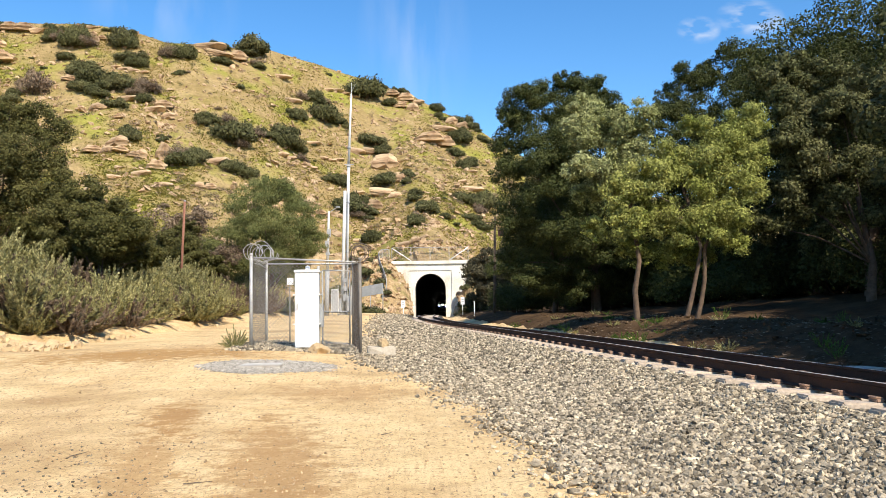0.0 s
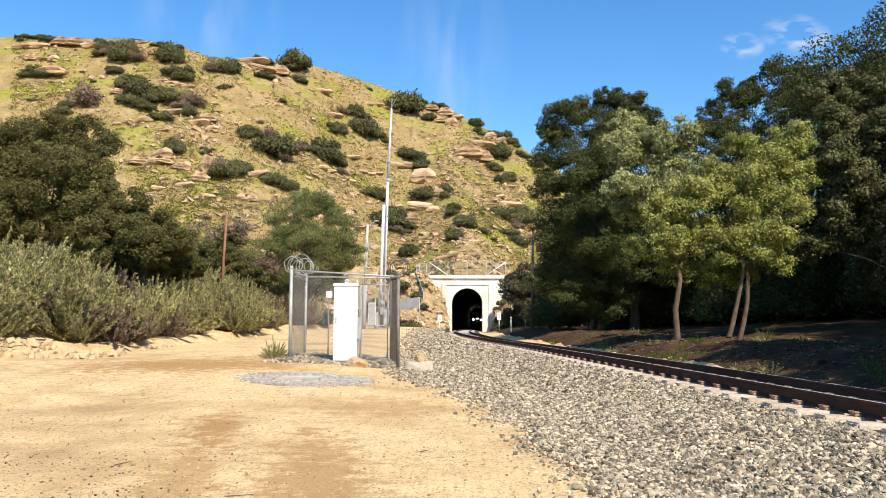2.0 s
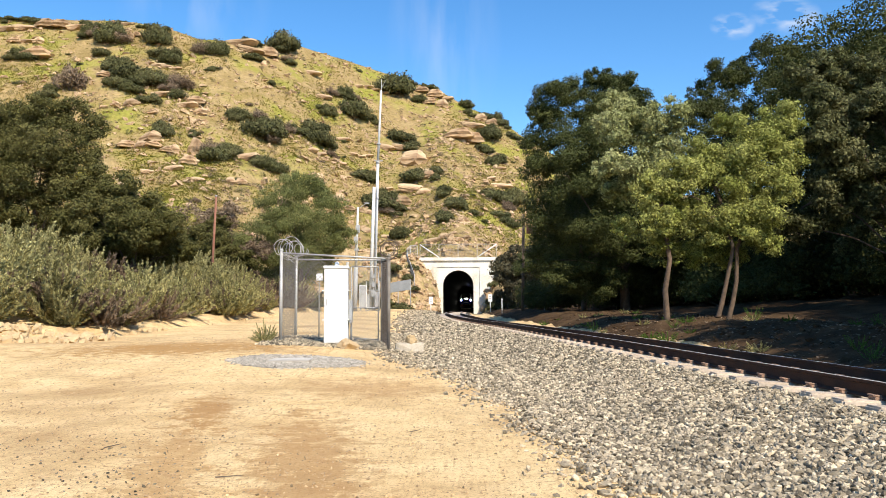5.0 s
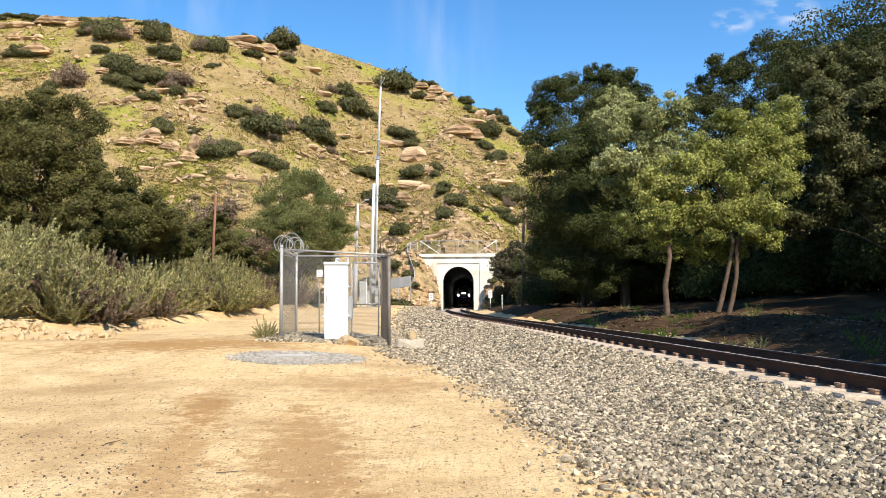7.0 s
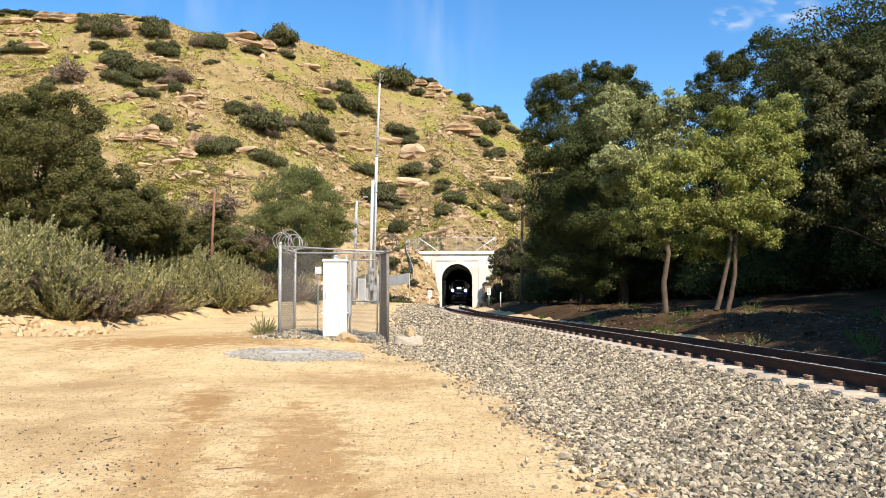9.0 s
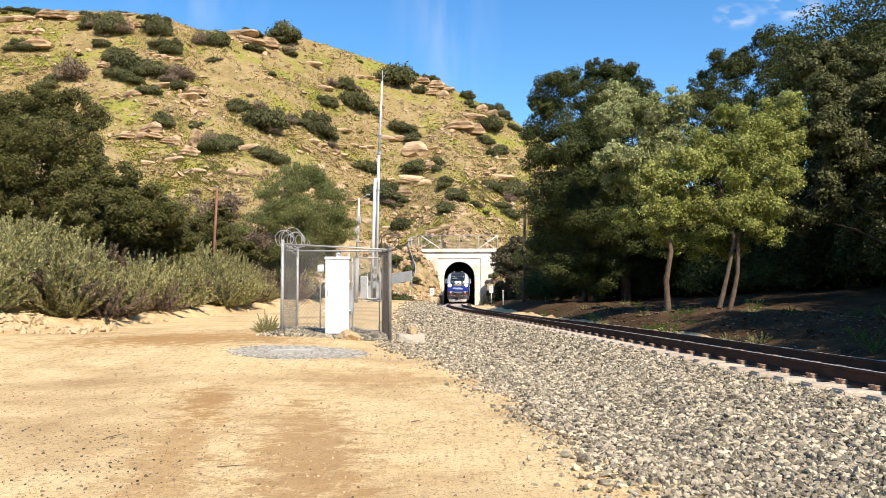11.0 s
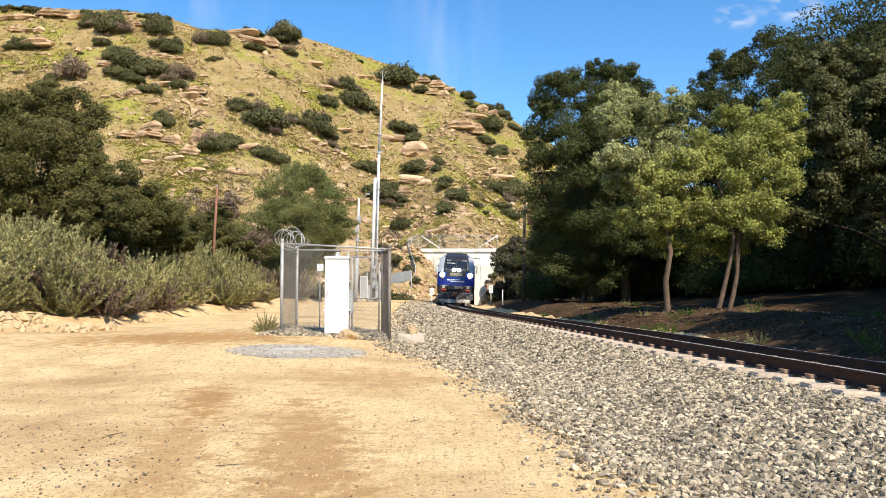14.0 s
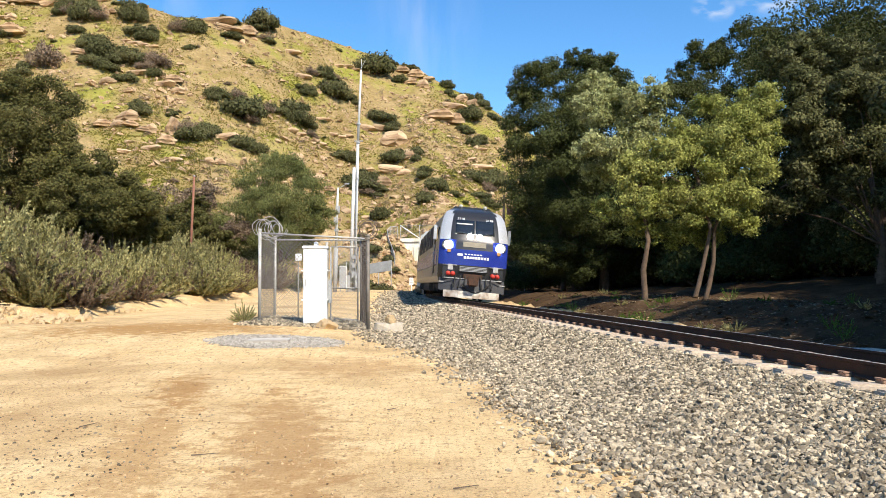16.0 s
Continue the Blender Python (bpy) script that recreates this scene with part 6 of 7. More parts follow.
def build_locomotive():
    loco = thing("locomotive", "modern diesel locomotive with blue nose and silver cab", "locomotive")
    zs = np.concatenate([np.linspace(0.75, 2.75, 15), np.linspace(2.9, 4.35, 14)])
    xs = np.sin(np.linspace(-math.pi / 2, math.pi / 2, 29))
    quads = {"nose": [], "cab_corner": [], "cab_corner ": [], "windscreen_mask": [], "lower_front": []}
    verts = []
    for z in zs:
        w = float(np.interp(z, NOSE_Z, NOSE_W))
        for s in xs:
            verts.append((s * w, float(nose_y(s * w, z)), float(z)))
    c = len(xs)
    for k in range(len(zs) - 1):
        for j in range(c - 1):
            q = (k * c + j, k * c + j + 1, (k + 1) * c + j + 1, (k + 1) * c + j)
            z = (zs[k] + zs[k + 1]) / 2
            x = abs((verts[q[0]][0] + verts[q[1]][0] + verts[q[2]][0] + verts[q[3]][0]) / 4)
            name = "lower_front" if z < 1.62 else ("nose" if z < 2.80 and not (z > 2.35 and x < 0.86) else ("windscreen_mask" if x < 1.02 - 0.06 * (z - 2.75) or z > 4.2 else ("cab_corner" if verts[q[0]][0] < 0 else "cab_corner ")))
            quads[name].append(q)
    for name, mat, lab in (("nose", BLUE, "deep blue painted nose"), ("cab_corner", SILVER, "silver painted cab corner"), ("cab_corner ", SILVER, "silver painted cab corner"), ("windscreen_mask", CAB_BLACK, "glossy black windscreen surround"), ("lower_front", CAB_BLACK, "black lower front")):
        used = sorted({i for q in quads[name] for i in q})
        remap = {i: k for k, i in enumerate(used)}
        ob = new(name.strip(), mesh_from(name.strip(), [verts[i] for i in used], [[remap[i] for i in q] for q in quads[name]], mat, None, True))
        ob.parent = loco
        tagged(ob, lab)
    # car body behind the cab face: side walls, roof, floor
    bm = bmesh.new()
    rows = []
    for y in (None, 2.6, 2.65, LOCO_L - 0.1, LOCO_L):
        ring = []
        for side in (-1, 1):
            seq = zs if side == -1 else zs[::-1]
            for z in seq:
                w = float(np.interp(z, NOSE_Z, NOSE_W))
                yy = float(nose_y(w, z)) if y is None else y
                k = 1.0 if y is None or y < LOCO_L else 0.95
                ring.append(bm.verts.new((side * w * k, yy, float(z))))
        rows.append(ring)
    m = len(rows[0])
    for a, b in zip(rows, rows[1:]):
        for k in range(m):
            bm.faces.new((a[k], a[(k + 1) % m], b[(k + 1) % m], b[k]))
    bm.faces.new(rows[-1])
    part("car_body", bm, material("body_silver", (0.34, 0.31, 0.27), (0.28, 0.26, 0.23), scale=0.8, rough=0.4, metal=0.3, bump=0, fine=15.0, c3=(0.30, 0.27, 0.23), scale3=0.5), loco, "dull silver car body")
    boxed("roof_hood", (-0.85, 0.85, 2.2, LOCO_L - 1.0, 4.32, 4.5), CAB_BLACK, loco, bevel=0.05)
    for s in (-1, 1):
        boxed("side_stripe", (s * 1.51 - 0.012, s * 1.51 + 0.012, 1.4, LOCO_L - 0.4, 1.55, 2.3), BLUE, loco)
        boxed("cab_window", (s * 1.487 - 0.03, s * 1.487 + 0.03, 1.75, 2.75, 2.75, 3.4), GLASS, loco, bevel=0.01)
        boxed("cab_door", (s * 1.50 - 0.025, s * 1.50 + 0.025, 3.1, 3.85, 1.2, 3.5), UNDERFRAME, loco, bevel=0.01)
        mirror = boxed("mirror", (s * 1.66 - 0.07, s * 1.66 + 0.07, 1.35, 1.45, 2.75, 3.45), SILVER, loco, bevel=0.03)
        tubed("mirror_arm", (s * 1.45, 1.42, 3.3), (s * 1.64, 1.40, 3.3), 0.02, CAB_BLACK, mirror)
        for k in range(4):
            boxed("grille", (s * 1.505 - 0.02, s * 1.505 + 0.02, 5.4 + 3.6 * k, 8.0 + 3.6 * k, 2.6, 3.7), UNDERFRAME, loco, bevel=0.01)
        tubed("grab_rail", (s * 1.56, 2.95, 1.0), (s * 1.56, 2.95, 2.6), 0.018, GALVANISED, loco)
        # windscreen halves, wipers, running numbers
        pane = part("windscreen", face_panel(s * 0.03, s * 0.86, 3.03, 3.72, 0.012, taper=0.04), GLASS, loco, "dark raked windscreen pane", smooth=True)
        part("sun_blind" if s > 0 else "wiper", face_panel(s * 0.12, s * 0.80, 3.30 if s > 0 else 3.50, 3.56, 0.02, 0.01), GLASS if s > 0 else GALVANISED, pane)
        tubed("wiper_arm", (s * 0.2, float(nose_y(0.2, 3.0)) - 0.04, 3.0), (s * 0.7, float(nose_y(0.7, 3.2)) - 0.04, 3.16), 0.012, CAB_BLACK, pane)
        # headlights
        part("headlight_bezel", disc(s * 1.16, 2.50, 0.25, 0.02), CAB_BLACK, loco)
        part("headlight", disc(s * 1.12, 2.50, 0.19, 0.12, depth=0.16), HEADLIGHT, loco, "lit white headlight")
        part("marker_lamp", disc(s * 1.08, 2.24, 0.09, 0.06), FAINT_LAMP, loco, "amber marker lamp")
        part("centre_headlight", disc(s * 0.21, 2.92, 0.14, 0.05), HEADLIGHT, loco, "lit white centre headlight")
        # nose fittings
        boxed("step_recess", (s * 1.05 - 0.26, s * 1.05 + 0.26, 0.02, 0.4, 0.95, 1.5), CAB_BLACK, loco, bevel=0.02)
        boxed("jumper_box", (s * 0.98 - 0.11, s * 0.98 + 0.11, -0.03, 0.1, 1.35, 1.62), GALVANISED, loco, bevel=0.02)
        for k in range(2):
            tubed("hose_coupling", (s * (0.86 + 0.2 * k), -0.10, 1.18), (s * (0.86 + 0.2 * k), 0.1, 1.22), 0.10, RED_PAINT, loco, sides=12)
            tubed("air_hose", (s * (0.55 + 0.12 * k), -0.02, 1.05), (s * (0.35 + 0.12 * k), -0.12, 0.45), 0.028, RUBBER, loco)
        tubed("handrail", (s * 0.7, -0.06, 1.58), (s * 1.3, 0.10, 1.58), 0.018, GALVANISED, loco)
    part("number_panel", face_panel(-0.5, 0.5, 2.45, 2.68, 0.02), material("panel_tan", (0.30, 0.27, 0.2), (0.22, 0.2, 0.15), scale=3.0, rough=0.6, bump=0, fine=20.0), loco)
    boxed("front_grille", (-0.62, 0.62, -0.06, 0.1, 1.30, 1.58), UNDERFRAME, loco, bevel=0.02)
    for k in range(4):
        boxed("grille_bar", (-0.58, 0.58, -0.075, -0.055, 1.335 + 0.06 * k, 1.36 + 0.06 * k), GREY_PAINT, loco)
    # plough: angled blade with a pale lower strip
    bm = bmesh.new()
    pts = [(-1.42, 0.22), (-0.6, -0.12), (0.6, -0.12), (1.42, 0.22)]
    low = [bm.verts.new((x, y - 0.10, 0.42)) for x, y in pts]
    high = [bm.verts.new((x, y, 0.98)) for x, y in pts]
    back = [bm.verts.new((x, 0.5, z)) for x, z in ((-1.42, 0.98), (1.42, 0.98), (1.42, 0.42), (-1.42, 0.42))]
    for k in range(3):
        bm.faces.new((low[k], low[k + 1], high[k + 1], high[k]))
    bm.faces.new((high[0], high[1], high[2], high[3], back[1], back[0]))
    bm.faces.new((low[3], low[2], low[1], low[0], back[3], back[2]))
    part("plough", bm, PLOUGH_GREY, loco, "dark grey snow plough")
    bm = bmesh.new()
    pts = [(-1.20, 0.12), (-0.58, -0.15), (0.58, -0.15), (1.20, 0.12)]
    vs = [[bm.verts.new((x, y - 0.12 + d, z)) for x, y in pts] for z, d in ((0.13, 0), (0.44, 0), (0.44, 0.04), (0.13, 0.04))]
    for k in range(3):
        for a in range(4):
            bm.faces.new((vs[a][k], vs[a][k + 1], vs[(a + 1) % 4][k + 1], vs[(a + 1) % 4][k]))
    part("plough_strip", bm, material("chipped_cream", (0.66, 0.62, 0.54), (0.50, 0.45, 0.38), scale=3.0, rough=0.7, bump=0.1, fine=20.0, c3=(0.3, 0.22, 0.16), scale3=2.5), loco, "chipped white lower plough strip")
    knuckle = boxed("coupler", (-0.16, 0.16, -0.55, 0.3, 0.72, 1.0), COUPLER_BROWN, loco, "rusty brown coupler", bevel=0.04)
    boxed("knuckle", (-0.26, 0.20, -0.72, -0.45, 0.66, 1.06), COUPLER_BROWN, knuckle, bevel=0.06)
    boxed("coupler_pocket", (-0.42, 0.42, -0.10, 0.2, 0.62, 1.22), COUPLER_BROWN, loco, bevel=0.04)
    bm = bmesh.new()
    prev = None
    for k in range(15):
        t = k / 14
        p = Vector((-0.5 + 1.25 * t, -0.28, 0.72 - 0.38 * math.sin(math.pi * t) + 0.1 * t))
        if prev:
            tube(bm, prev, p, 0.03, sides=6, caps=False)
        prev = p
    part("brake_hose", bm, RUBBER, loco)
    for s in (-1, 1):
        for k in range(3):
            x = s * (0.32 + 0.22 * k)
            bm = bmesh.new()
            prev = None
            for q in range(9):
                t = q / 8
                p = Vector((x + 0.10 * s * t, -0.14 - 0.14 * math.sin(math.pi * t), 1.12 - 0.55 * math.sin(math.pi * t * 0.8)))
                if prev:
                    tube(bm, prev, p, 0.024, sides=6, caps=False)
                prev = p
            part("air_hose", bm, RUBBER, loco)
        boxed("step", (s * 1.28 - 0.16, s * 1.28 + 0.16, 0.10, 0.36, 0.78, 0.82), GALVANISED, loco)
        boxed("uncoupling_lever", (s * 0.8 - 0.45, s * 0.8 + 0.45, -0.16, -0.13, 0.98, 1.01), GALVANISED, loco)
    # plain white emblem and bars on the blue nose
    part("emblem", face_panel(-0.72, -0.48, 2.03, 2.13, 0.012, 0.012), WHITE_PAINT, loco, "plain white emblem shape")
    for k in range(6):
        part("small_bar", face_panel(-0.40 + 0.13 * k, -0.31 + 0.13 * k, 2.09, 2.14, 0.012, 0.012, n=2), WHITE_PAINT, loco)
    for k in range(9):
        part("large_bar", face_panel(-0.44 + 0.125 * k, -0.345 + 0.125 * k, 1.91, 2.02, 0.012, 0.012, n=2), WHITE_PAINT, loco)
    for s in (-1, 1):
        text = bpy.data.curves.new("running_number", "FONT")
        text.body, text.size, text.align_x, text.extrude = "2118", 0.17, "CENTER", 0.004
        text.materials.append(WHITE_PAINT)
        ob = new("running_number", text)
        ob.parent = loco
        z = 3.80
        ob.matrix_basis = pose(s * 0.66, float(nose_y(0.66, z - 0.08)) - 0.075, z - 0.08, 58, 0, 0)
    boxed("underframe", (-1.3, 1.3, 0.9, LOCO_L - 0.4, 0.75, 1.0), UNDERFRAME, loco)
    boxed("fuel_tank", (-1.35, 1.35, 8.0, 13.8, 0.3, 0.8), UNDERFRAME, loco, bevel=0.06)
    for s in (-1, 1):
        for x in (-0.45, 0.15):
            tubed("roof_horn", (s * 0.55, 2.4, 4.45), (s * 0.55, 2.0, 4.5), 0.05, GALVANISED, loco, r1=0.09) if x > 0 else None
    bogie(loco, 4.0)
    bogie(loco, LOCO_L - 4.0)
    # full width over the cab and body sides
    for piece in loco.children_recursive:
        if piece.type == "MESH":
            for v in piece.data.vertices:
                v.co.x *= 1.06
    return loco


def build_coach():
    L = 25.9
    coach = thing("passenger_coach", "tall double-deck silver passenger coach with dark windows", "railway coach", "coaches of the train")
    prof = [(-1.55, 0.55), (-1.55, 3.9), (-1.42, 4.35), (-1.05, 4.7), (-0.4, 4.88), (0.4, 4.88), (1.05, 4.7), (1.42, 4.35), (1.55, 3.9), (1.55, 0.55)]
    bm = bmesh.new()
    ends = [[bm.verts.new((x, y, z)) for x, z in prof] for y in (0.4, L)]
    n = len(prof)
    for k in range(n):
        bm.faces.new((ends[0][k], ends[0][(k + 1) % n], ends[1][(k + 1) % n], ends[1][k]))
    bm.faces.new(ends[0][::-1])
    bm.faces.new(ends[1])
    part("body", bm, SILVER, coach, "corrugated silver coach body")
    for s in (-1, 1):
        boxed("blue_band", (s * 1.556 - 0.01, s * 1.556 + 0.01, 0.5, L - 0.1, 2.3, 2.75), BLUE, coach)
        for k in range(11):
            for z in (1.25, 3.05):
                boxed("window", (s * 1.56 - 0.018, s * 1.56 + 0.018, 1.6 + 2.1 * k, 3.1 + 2.1 * k, z, z + 0.75), GLASS, coach, bevel=0.01)
    boxed("gangway", (-0.6, 0.6, 0.0, 0.45, 1.4, 3.5), RUBBER, coach)
    bogie(coach, 3.6, 0.46)
    bogie(coach, L - 3.2, 0.46)
    return coach


TRAIN = [(build_locomotive(), 0.0, LOCO_L)]
first_coach = build_coach()
for k in range(3):
    TRAIN.append((first_coach if k == 0 else copy_thing(first_coach, Matrix()), LOCO_L + 0.6 + 26.6 * k, 25.9))


# ---- thin cloud far behind the hill ----
def build_cloud(name, x0, x1, z0, z1, y, stretch, density, lean):
    m = bpy.data.materials.new("thin_cloud")
    m.use_nodes = True
    nodes, links = m.node_tree.nodes, m.node_tree.links
    nodes.remove(nodes["Principled BSDF"])
    co = nodes.new("ShaderNodeTexCoord")
    mp = nodes.new("ShaderNodeMapping")
    mp.inputs["Scale"].default_value = stretch
    mp.inputs["Rotation"].default_value = (0, radians(lean), 0)
    tex = nodes.new("ShaderNodeTexNoise")
    tex.inputs["Scale"].default_value, tex.inputs["Detail"].default_value = 1.0, 7.0
    links.new(co.outputs["Generated"], mp.inputs["Vector"])
    links.new(mp.outputs["Vector"], tex.inputs["Vector"])
    grad = nodes.new("ShaderNodeTexGradient")
    grad.gradient_type = "SPHERICAL"
    mid = nodes.new("ShaderNodeMapping")
    mid.inputs["Location"].default_value = (-1, 0, -1)
    mid.inputs["Scale"].default_value = (2, 0, 2)
    links.new(co.outputs["Generated"], mid.inputs["Vector"])
    links.new(mid.outputs["Vector"], grad.inputs["Vector"])
    r = nodes.new("ShaderNodeMapRange")
    r.inputs["From Min"].default_value, r.inputs["From Max"].default_value, r.inputs["To Max"].default_value = 0.40, 0.75, density
    links.new(tex.outputs["Fac"], r.inputs["Value"])
    mul = nodes.new("ShaderNodeMath")
    mul.operation = "MULTIPLY"
    links.new(r.outputs["Result"], mul.inputs[0])
    links.new(grad.outputs["Fac"], mul.inputs[1])
    clear, white, mix = nodes.new("ShaderNodeBsdfTransparent"), nodes.new("ShaderNodeEmission"), nodes.new("ShaderNodeMixShader")
    white.inputs["Color"].default_value, white.inputs["Strength"].default_value = (0.92, 0.95, 1.0, 1), 0.75
    links.new(mul.outputs[0], mix.inputs["Fac"])
    links.new(clear.outputs[0], mix.inputs[1])
    links.new(white.outputs[0], mix.inputs[2])
    links.new(mix.outputs[0], nodes["Material Output"].inputs["Surface"])
    ob = new(name, mesh_from(name, [(x0, y, z0), (x1, y, z0), (x1, y + 1, z1), (x0, y + 1, z1)], [(0, 1, 2, 3)], m))
    ob.visible_shadow = False
    return tagged(ob, "faint white streak of high cloud in the blue sky", "cloud", kind="structure")


build_cloud("cloud_1", -160, 180, 420, 1100, 2200, (3.5, 1, 0.8), 0.35, 8)
build_cloud("cloud_2", -950, -480, 620, 1150, 2210, (4.0, 1, 0.9), 0.35, -25)
build_cloud("cloud_3", 780, 920, 752, 842, 2220, (1.6, 1, 2.4), 1.6, 20)
build_cloud("cloud_4", 900, 1120, 770, 900, 2230, (1.6, 1, 2.6), 1.8, 20)


# ---- ballast and small ground cover ----
rg = np.random.default_rng(77)


def strip(n, y0, y1, lo, hi, size, jitter=0.6, power=1.0):
    y = y0 + (y1 - y0) * rg.random(n) ** power
    d = lo + (hi - lo) * rg.random(n)
    d = d - np.abs(rg.normal(size=n)) * jitter * (d < lo + 0.8)
    if lo < -2:
        edge = stone_edge(y) + 0.25 * wave(track_x(y) + d, y, 0.9, 3.0) - 0.15 + 0.32 * np.abs(rg.normal(size=n))
        d = np.where(d < -edge, hi - (hi + stone_edge(y) - 0.4) * rg.random(n), d)
    x = track_x(y) + d
    s = size * (0.55 + 1.0 * rg.random(n) ** 1.6)
    return np.stack([x, y, ground_z(x, y) + s * (-0.05 + 0.5 * rg.random(n))], 1), s


near, near_s = strip(52000, 4.0, 14.5, -5.1, -1.40, 0.038, 0.0, power=1.15)
mid, mid_s = strip(27000, 14.0, 30, -6.2, -1.40, 0.047, 0.0, power=1.1)
far, far_s = strip(11000, 29, 75, -3.9, -1.40, 0.085, 0.5, power=1.2)
gap, gap_s = strip(3800, 4, 26, -1.3, 1.8, 0.06, 0.0)
gap[:, 2] -= 0.02
m = 7000
a, r = rg.random(m) * 6.28, np.sqrt(rg.random(m)) * (1 + 0.07 * rg.normal(size=m))
px, py = -3.0 + 1.36 * r * np.cos(a), 16.4 + 1.2 * r * np.sin(a)
ps = 0.026 * (0.6 + 0.9 * rg.random(m))
hole = (np.abs(px + 3.15) < 0.42) & (np.abs(py - 16.4) < 0.42)
pad = np.stack([px, py, ground_z(px, py) + ps * 0.3], 1)[~hole]
yx, yy = rg.uniform(-4.8, -0.9, 2400), rg.uniform(20.0, 24.6, 2400)
ys = 0.05 * (0.7 + 0.8 * rg.random(2400))
yard_stones = np.stack([yx, yy, ground_z(yx, yy) + ys * 0.3], 1)
order = np.argsort(np.abs(near[:, 1] - 5.6) + 0.7 * np.abs(near[:, 0] - 2.6))
picked, rest = order[:280], order[280:]
ballast = many_stones("ballast", np.concatenate([near[rest], mid, far, gap, yard_stones]), np.concatenate([near_s[rest], mid_s, far_s, gap_s, ys]), STONE,
                      "grey and white crushed-rock ballast along the track", 0.85, "ballast", 5, round_ones=True)
many_stones("gravel_pad", pad, ps[~hole], material("pale_gravel", (0.33, 0.30, 0.25), (0.44, 0.40, 0.34), scale=8.0, rough=0.9, bump=0.2, fine=60, island=0.4, spec=0.1), "pale grey gravel round the access cover", 0.8, "gravel", 8, round_ones=True)
shapes = many_stones("", np.zeros((10, 3)), np.ones(10), STONE, "", 0.85, seed=6, build=False, round_ones=True)
shapes = [mesh_from("ballast_stone", s, ball_faces, STONE) for s in shapes]
for i in picked:
    ob = new("ballast_stone", shapes[int(i) % 10])
    ob.parent = ballast
    ob.matrix_basis = pose(*near[i], rg.uniform(-25, 25), rg.uniform(-25, 25), rg.uniform(0, 360)) @ Matrix.Diagonal((near_s[i],) * 3 + (1,))

# pebbles and bits on the dirt
n = 46000
x, y = rg.uniform(-9, 2.2, n), 4.2 + 20 * rg.random(n) ** 1.4
keep = (x - track_x(y) < 0.2 - stone_edge(y)) & (rg.random(n) < 0.35 + 0.8 * np.clip(wave(x, y, 1.4, 2.0), 0, 1))
x, y = x[keep], y[keep]
s = 0.007 + 0.018 * rg.random(len(x)) ** 5
many_stones("pebbles", np.stack([x, y, ground_z(x, y) + s * 0.25], 1), s, material("pebble", (0.50, 0.36, 0.20), (0.33, 0.23, 0.13), scale=9.0, rough=0.9, bump=0.2, fine=90, island=0.5), "small brown pebbles and grit on the dirt", 0.7)
for k, (x, y, a, l) in enumerate(((-1.85, 6.9, 10, 0.24), (0.35, 5.6, 15, 0.20), (-3.4, 8.2, 60, 0.22), (-4.6, 11.0, 100, 0.25), (-0.3, 9.0, 40, 0.16))):
    ob = tubed("twig", (-l / 2, 0, 0), (l / 2, 0.02, 0.004), 0.006, WOOD, None, r1=0.003, sides=6)
    tagged(ob, "dry brown twig lying on the dirt", "twig", "twigs")
    ob.matrix_basis = pose(x, y, float(ground_z(x, y)) + 0.012, 0, 0, a)


n = 900
x, y = -5.4 + 3.2 * rg.random(n), 5.4 + 3.4 * rg.random(n)
s = 0.008 + 0.022 * rg.random(n) ** 3
many_stones("grey_grit", np.stack([x, y, ground_z(x, y) + 0.2 * s], 1), s, STONE, "scattered grey gravel bits on the packed dirt", 0.7, "gravel", 48, round_ones=True)


def make_weed(seed, leaf, label, r, h, blades):
    ob = make_sage("weed", seed, r, h, leaf, label, blades)
    ob["group"] = "weeds"
    return ob


scatter(make_weed(101, WEED, "bright green weed beside the track", 0.4, 0.6, 900), [put(None, x, y, None, s, a) for x, y, s, a in ((7.1, 24.5, 1.0, 0), (12.0, 30.0, 0.9, 50), (8.9, 16.2, 0.8, 80), (9.3, 17.5, 0.7, 10), (7.4, 25.6, 0.8, 200), (13.4, 24, 0.7, 120), (6.6, 34, 0.8, 90), (8.6, 29, 0.7, 30))])
scatter(make_weed(102, SAGE_LEAF, "grey-green weed at the foot of the fence post", 0.42, 0.50, 2400), [put(None, x, y, None, s, a) for x, y, s, a in ((-4.75, 21.2, 1.0, 0), (-4.95, 21.6, 0.8, 70))])

rnd = random.Random(61)
for leaf, seed, label, count in ((WEED, 103, "low green weed on the shaded bank", 16), (SAGE_LEAF, 104, "dry straw-coloured weed on the shaded bank", 12)):
    rows = []
    for k in range(count):
        y = rnd.uniform(14, 46)
        x = float(track_x(y)) + rnd.uniform(3.2, 8.5)
        rows.append(put(None, x, y, None, rnd.uniform(0.4, 1.0), rnd.random() * 360))
    scatter(make_weed(seed, leaf, label, 0.45, 0.35, 1300), rows)

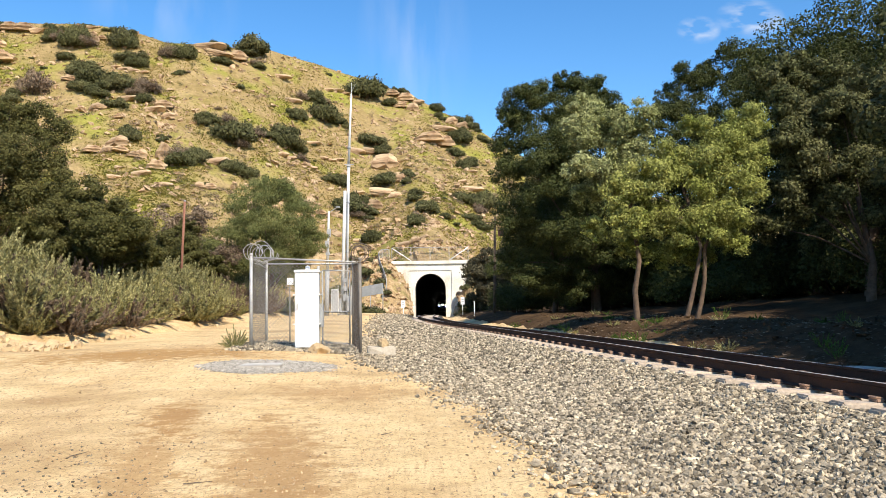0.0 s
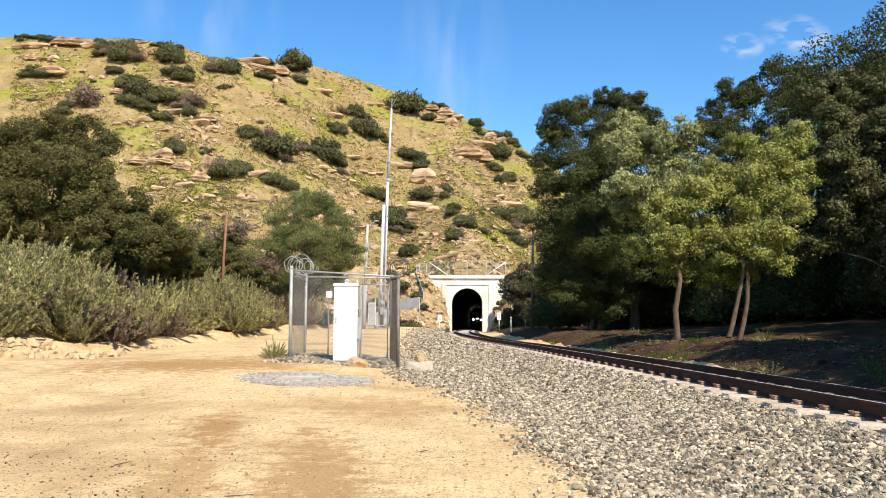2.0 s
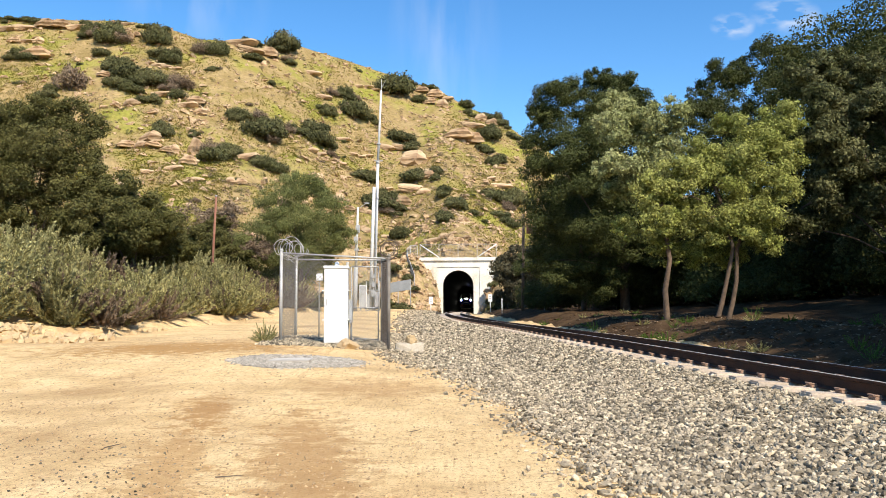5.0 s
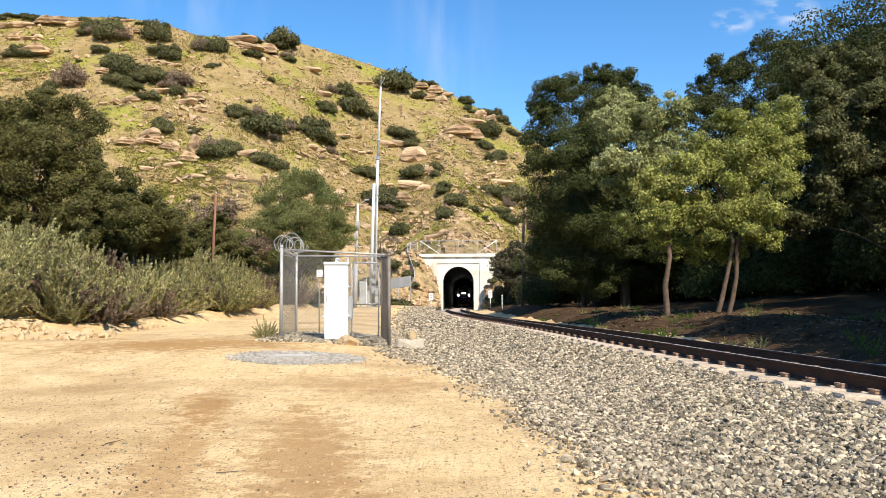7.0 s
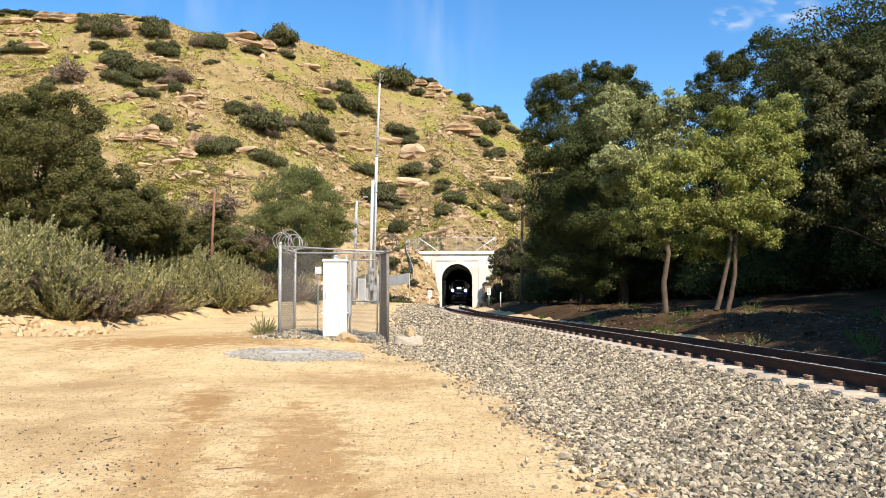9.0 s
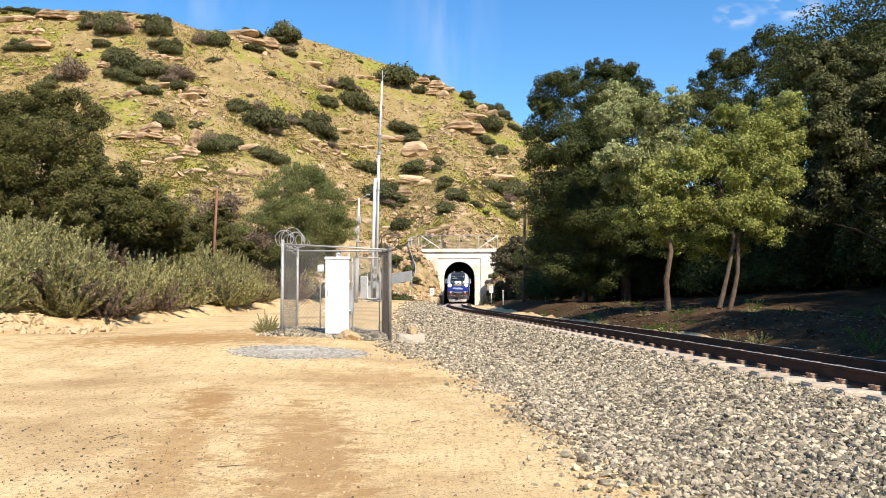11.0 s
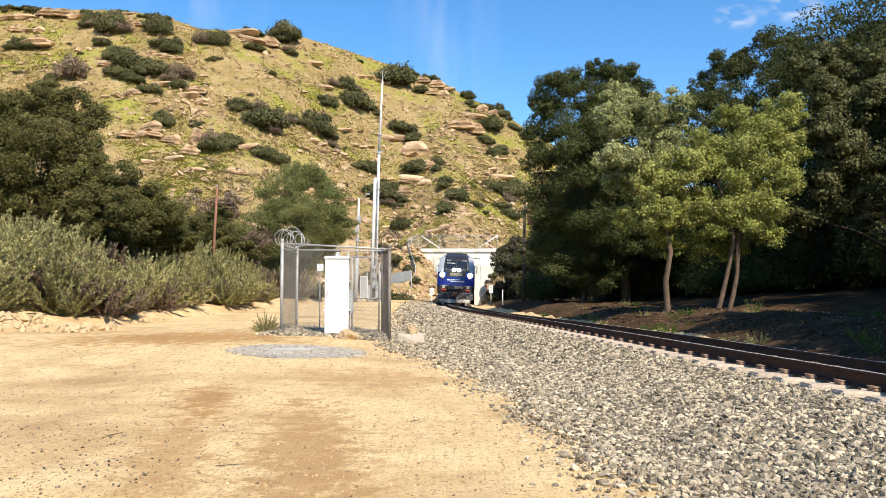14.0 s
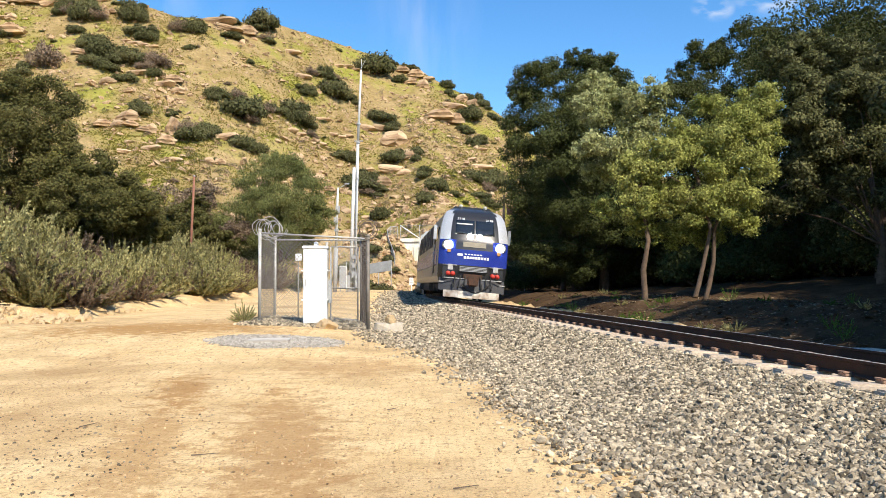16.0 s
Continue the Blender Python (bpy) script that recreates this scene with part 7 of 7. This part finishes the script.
# clods and broken soil on the bank under the trees, in the shade-darkened colour
n = 1500
y = 8 + 42 * rg.random(n) ** 1.2
x = track_x(y) + 3.0 + 8 * rg.random(n)
s = 0.04 + 0.16 * rg.random(n) ** 4
many_stones("clods", np.stack([x, y, ground_z(x, y) + s * 0.1], 1), s, SHADE_EARTH, "brown clods of soil, coloured dark as in the bank's tree shade", 0.6, "soil", 12, round_ones=True)
# leaf litter under the trees
n = 5000
y = 9 + 32 * rg.random(n)
x = track_x(y) + 2.0 + 9 * rg.random(n)
a = rg.random(n) * 6.28
c = np.stack([x, y, ground_z(x, y) + 0.02], 1)
e = np.stack([np.cos(a), np.sin(a), 0.25 * rg.normal(size=n)], 1) * (0.03 + 0.04 * rg.random((n, 1)))
g = np.stack([-np.sin(a), np.cos(a), 0.25 * rg.normal(size=n)], 1) * (0.02 + 0.03 * rg.random((n, 1)))
tagged(new("leaf_litter", mesh_from("leaf_litter", np.stack([c - e, c + g, c + e, c - g], 1).reshape(-1, 3), np.arange(n * 4).reshape(-1, 4), TWIG_LEAF)), "dry brown fallen leaves on shaded dirt", "leaves", kind="stuff")
white_rock = make_boulder(120, 0.4, "small white stone beside the rail")
white_rock["group"] = "loose stones"
white_rock.name = "stone"
white_rock.data.materials[0] = WHITE_PAINT
white_rock.matrix_basis = pose(6.35, 18.2, float(ground_z(6.35, 18.2)) + 0.05) @ Matrix.Diagonal((0.26, 0.26, 0.26, 1))


# ---- what moves ----
def along(d):
    return Vector((float(track_x(d)), d, float(rail_z(d))))


SPEED, LAST = 15.5, 35.4


def motions():
    times = [k * 0.5 for k in range(33)]
    for vehicle, back, length in TRAIN:
        rows = []
        for t in times:
            front = LAST + (16.0 - t) * SPEED + back
            a, b = along(front + 0.14 * length), along(front + 0.86 * length)
            way = (a - b).normalized()
            mid = a + way * 0.14 * length
            yaw = math.degrees(math.atan2(way.x, -way.y))
            rows.append((t, pose(mid.x, mid.y, mid.z, 0, 0, yaw) @ pose(0, 0, 0, math.degrees(-math.asin(way.z)), math.degrees(float(cant(front + 0.3 * length))), 0)))
        walk(vehicle, rows)


motions()
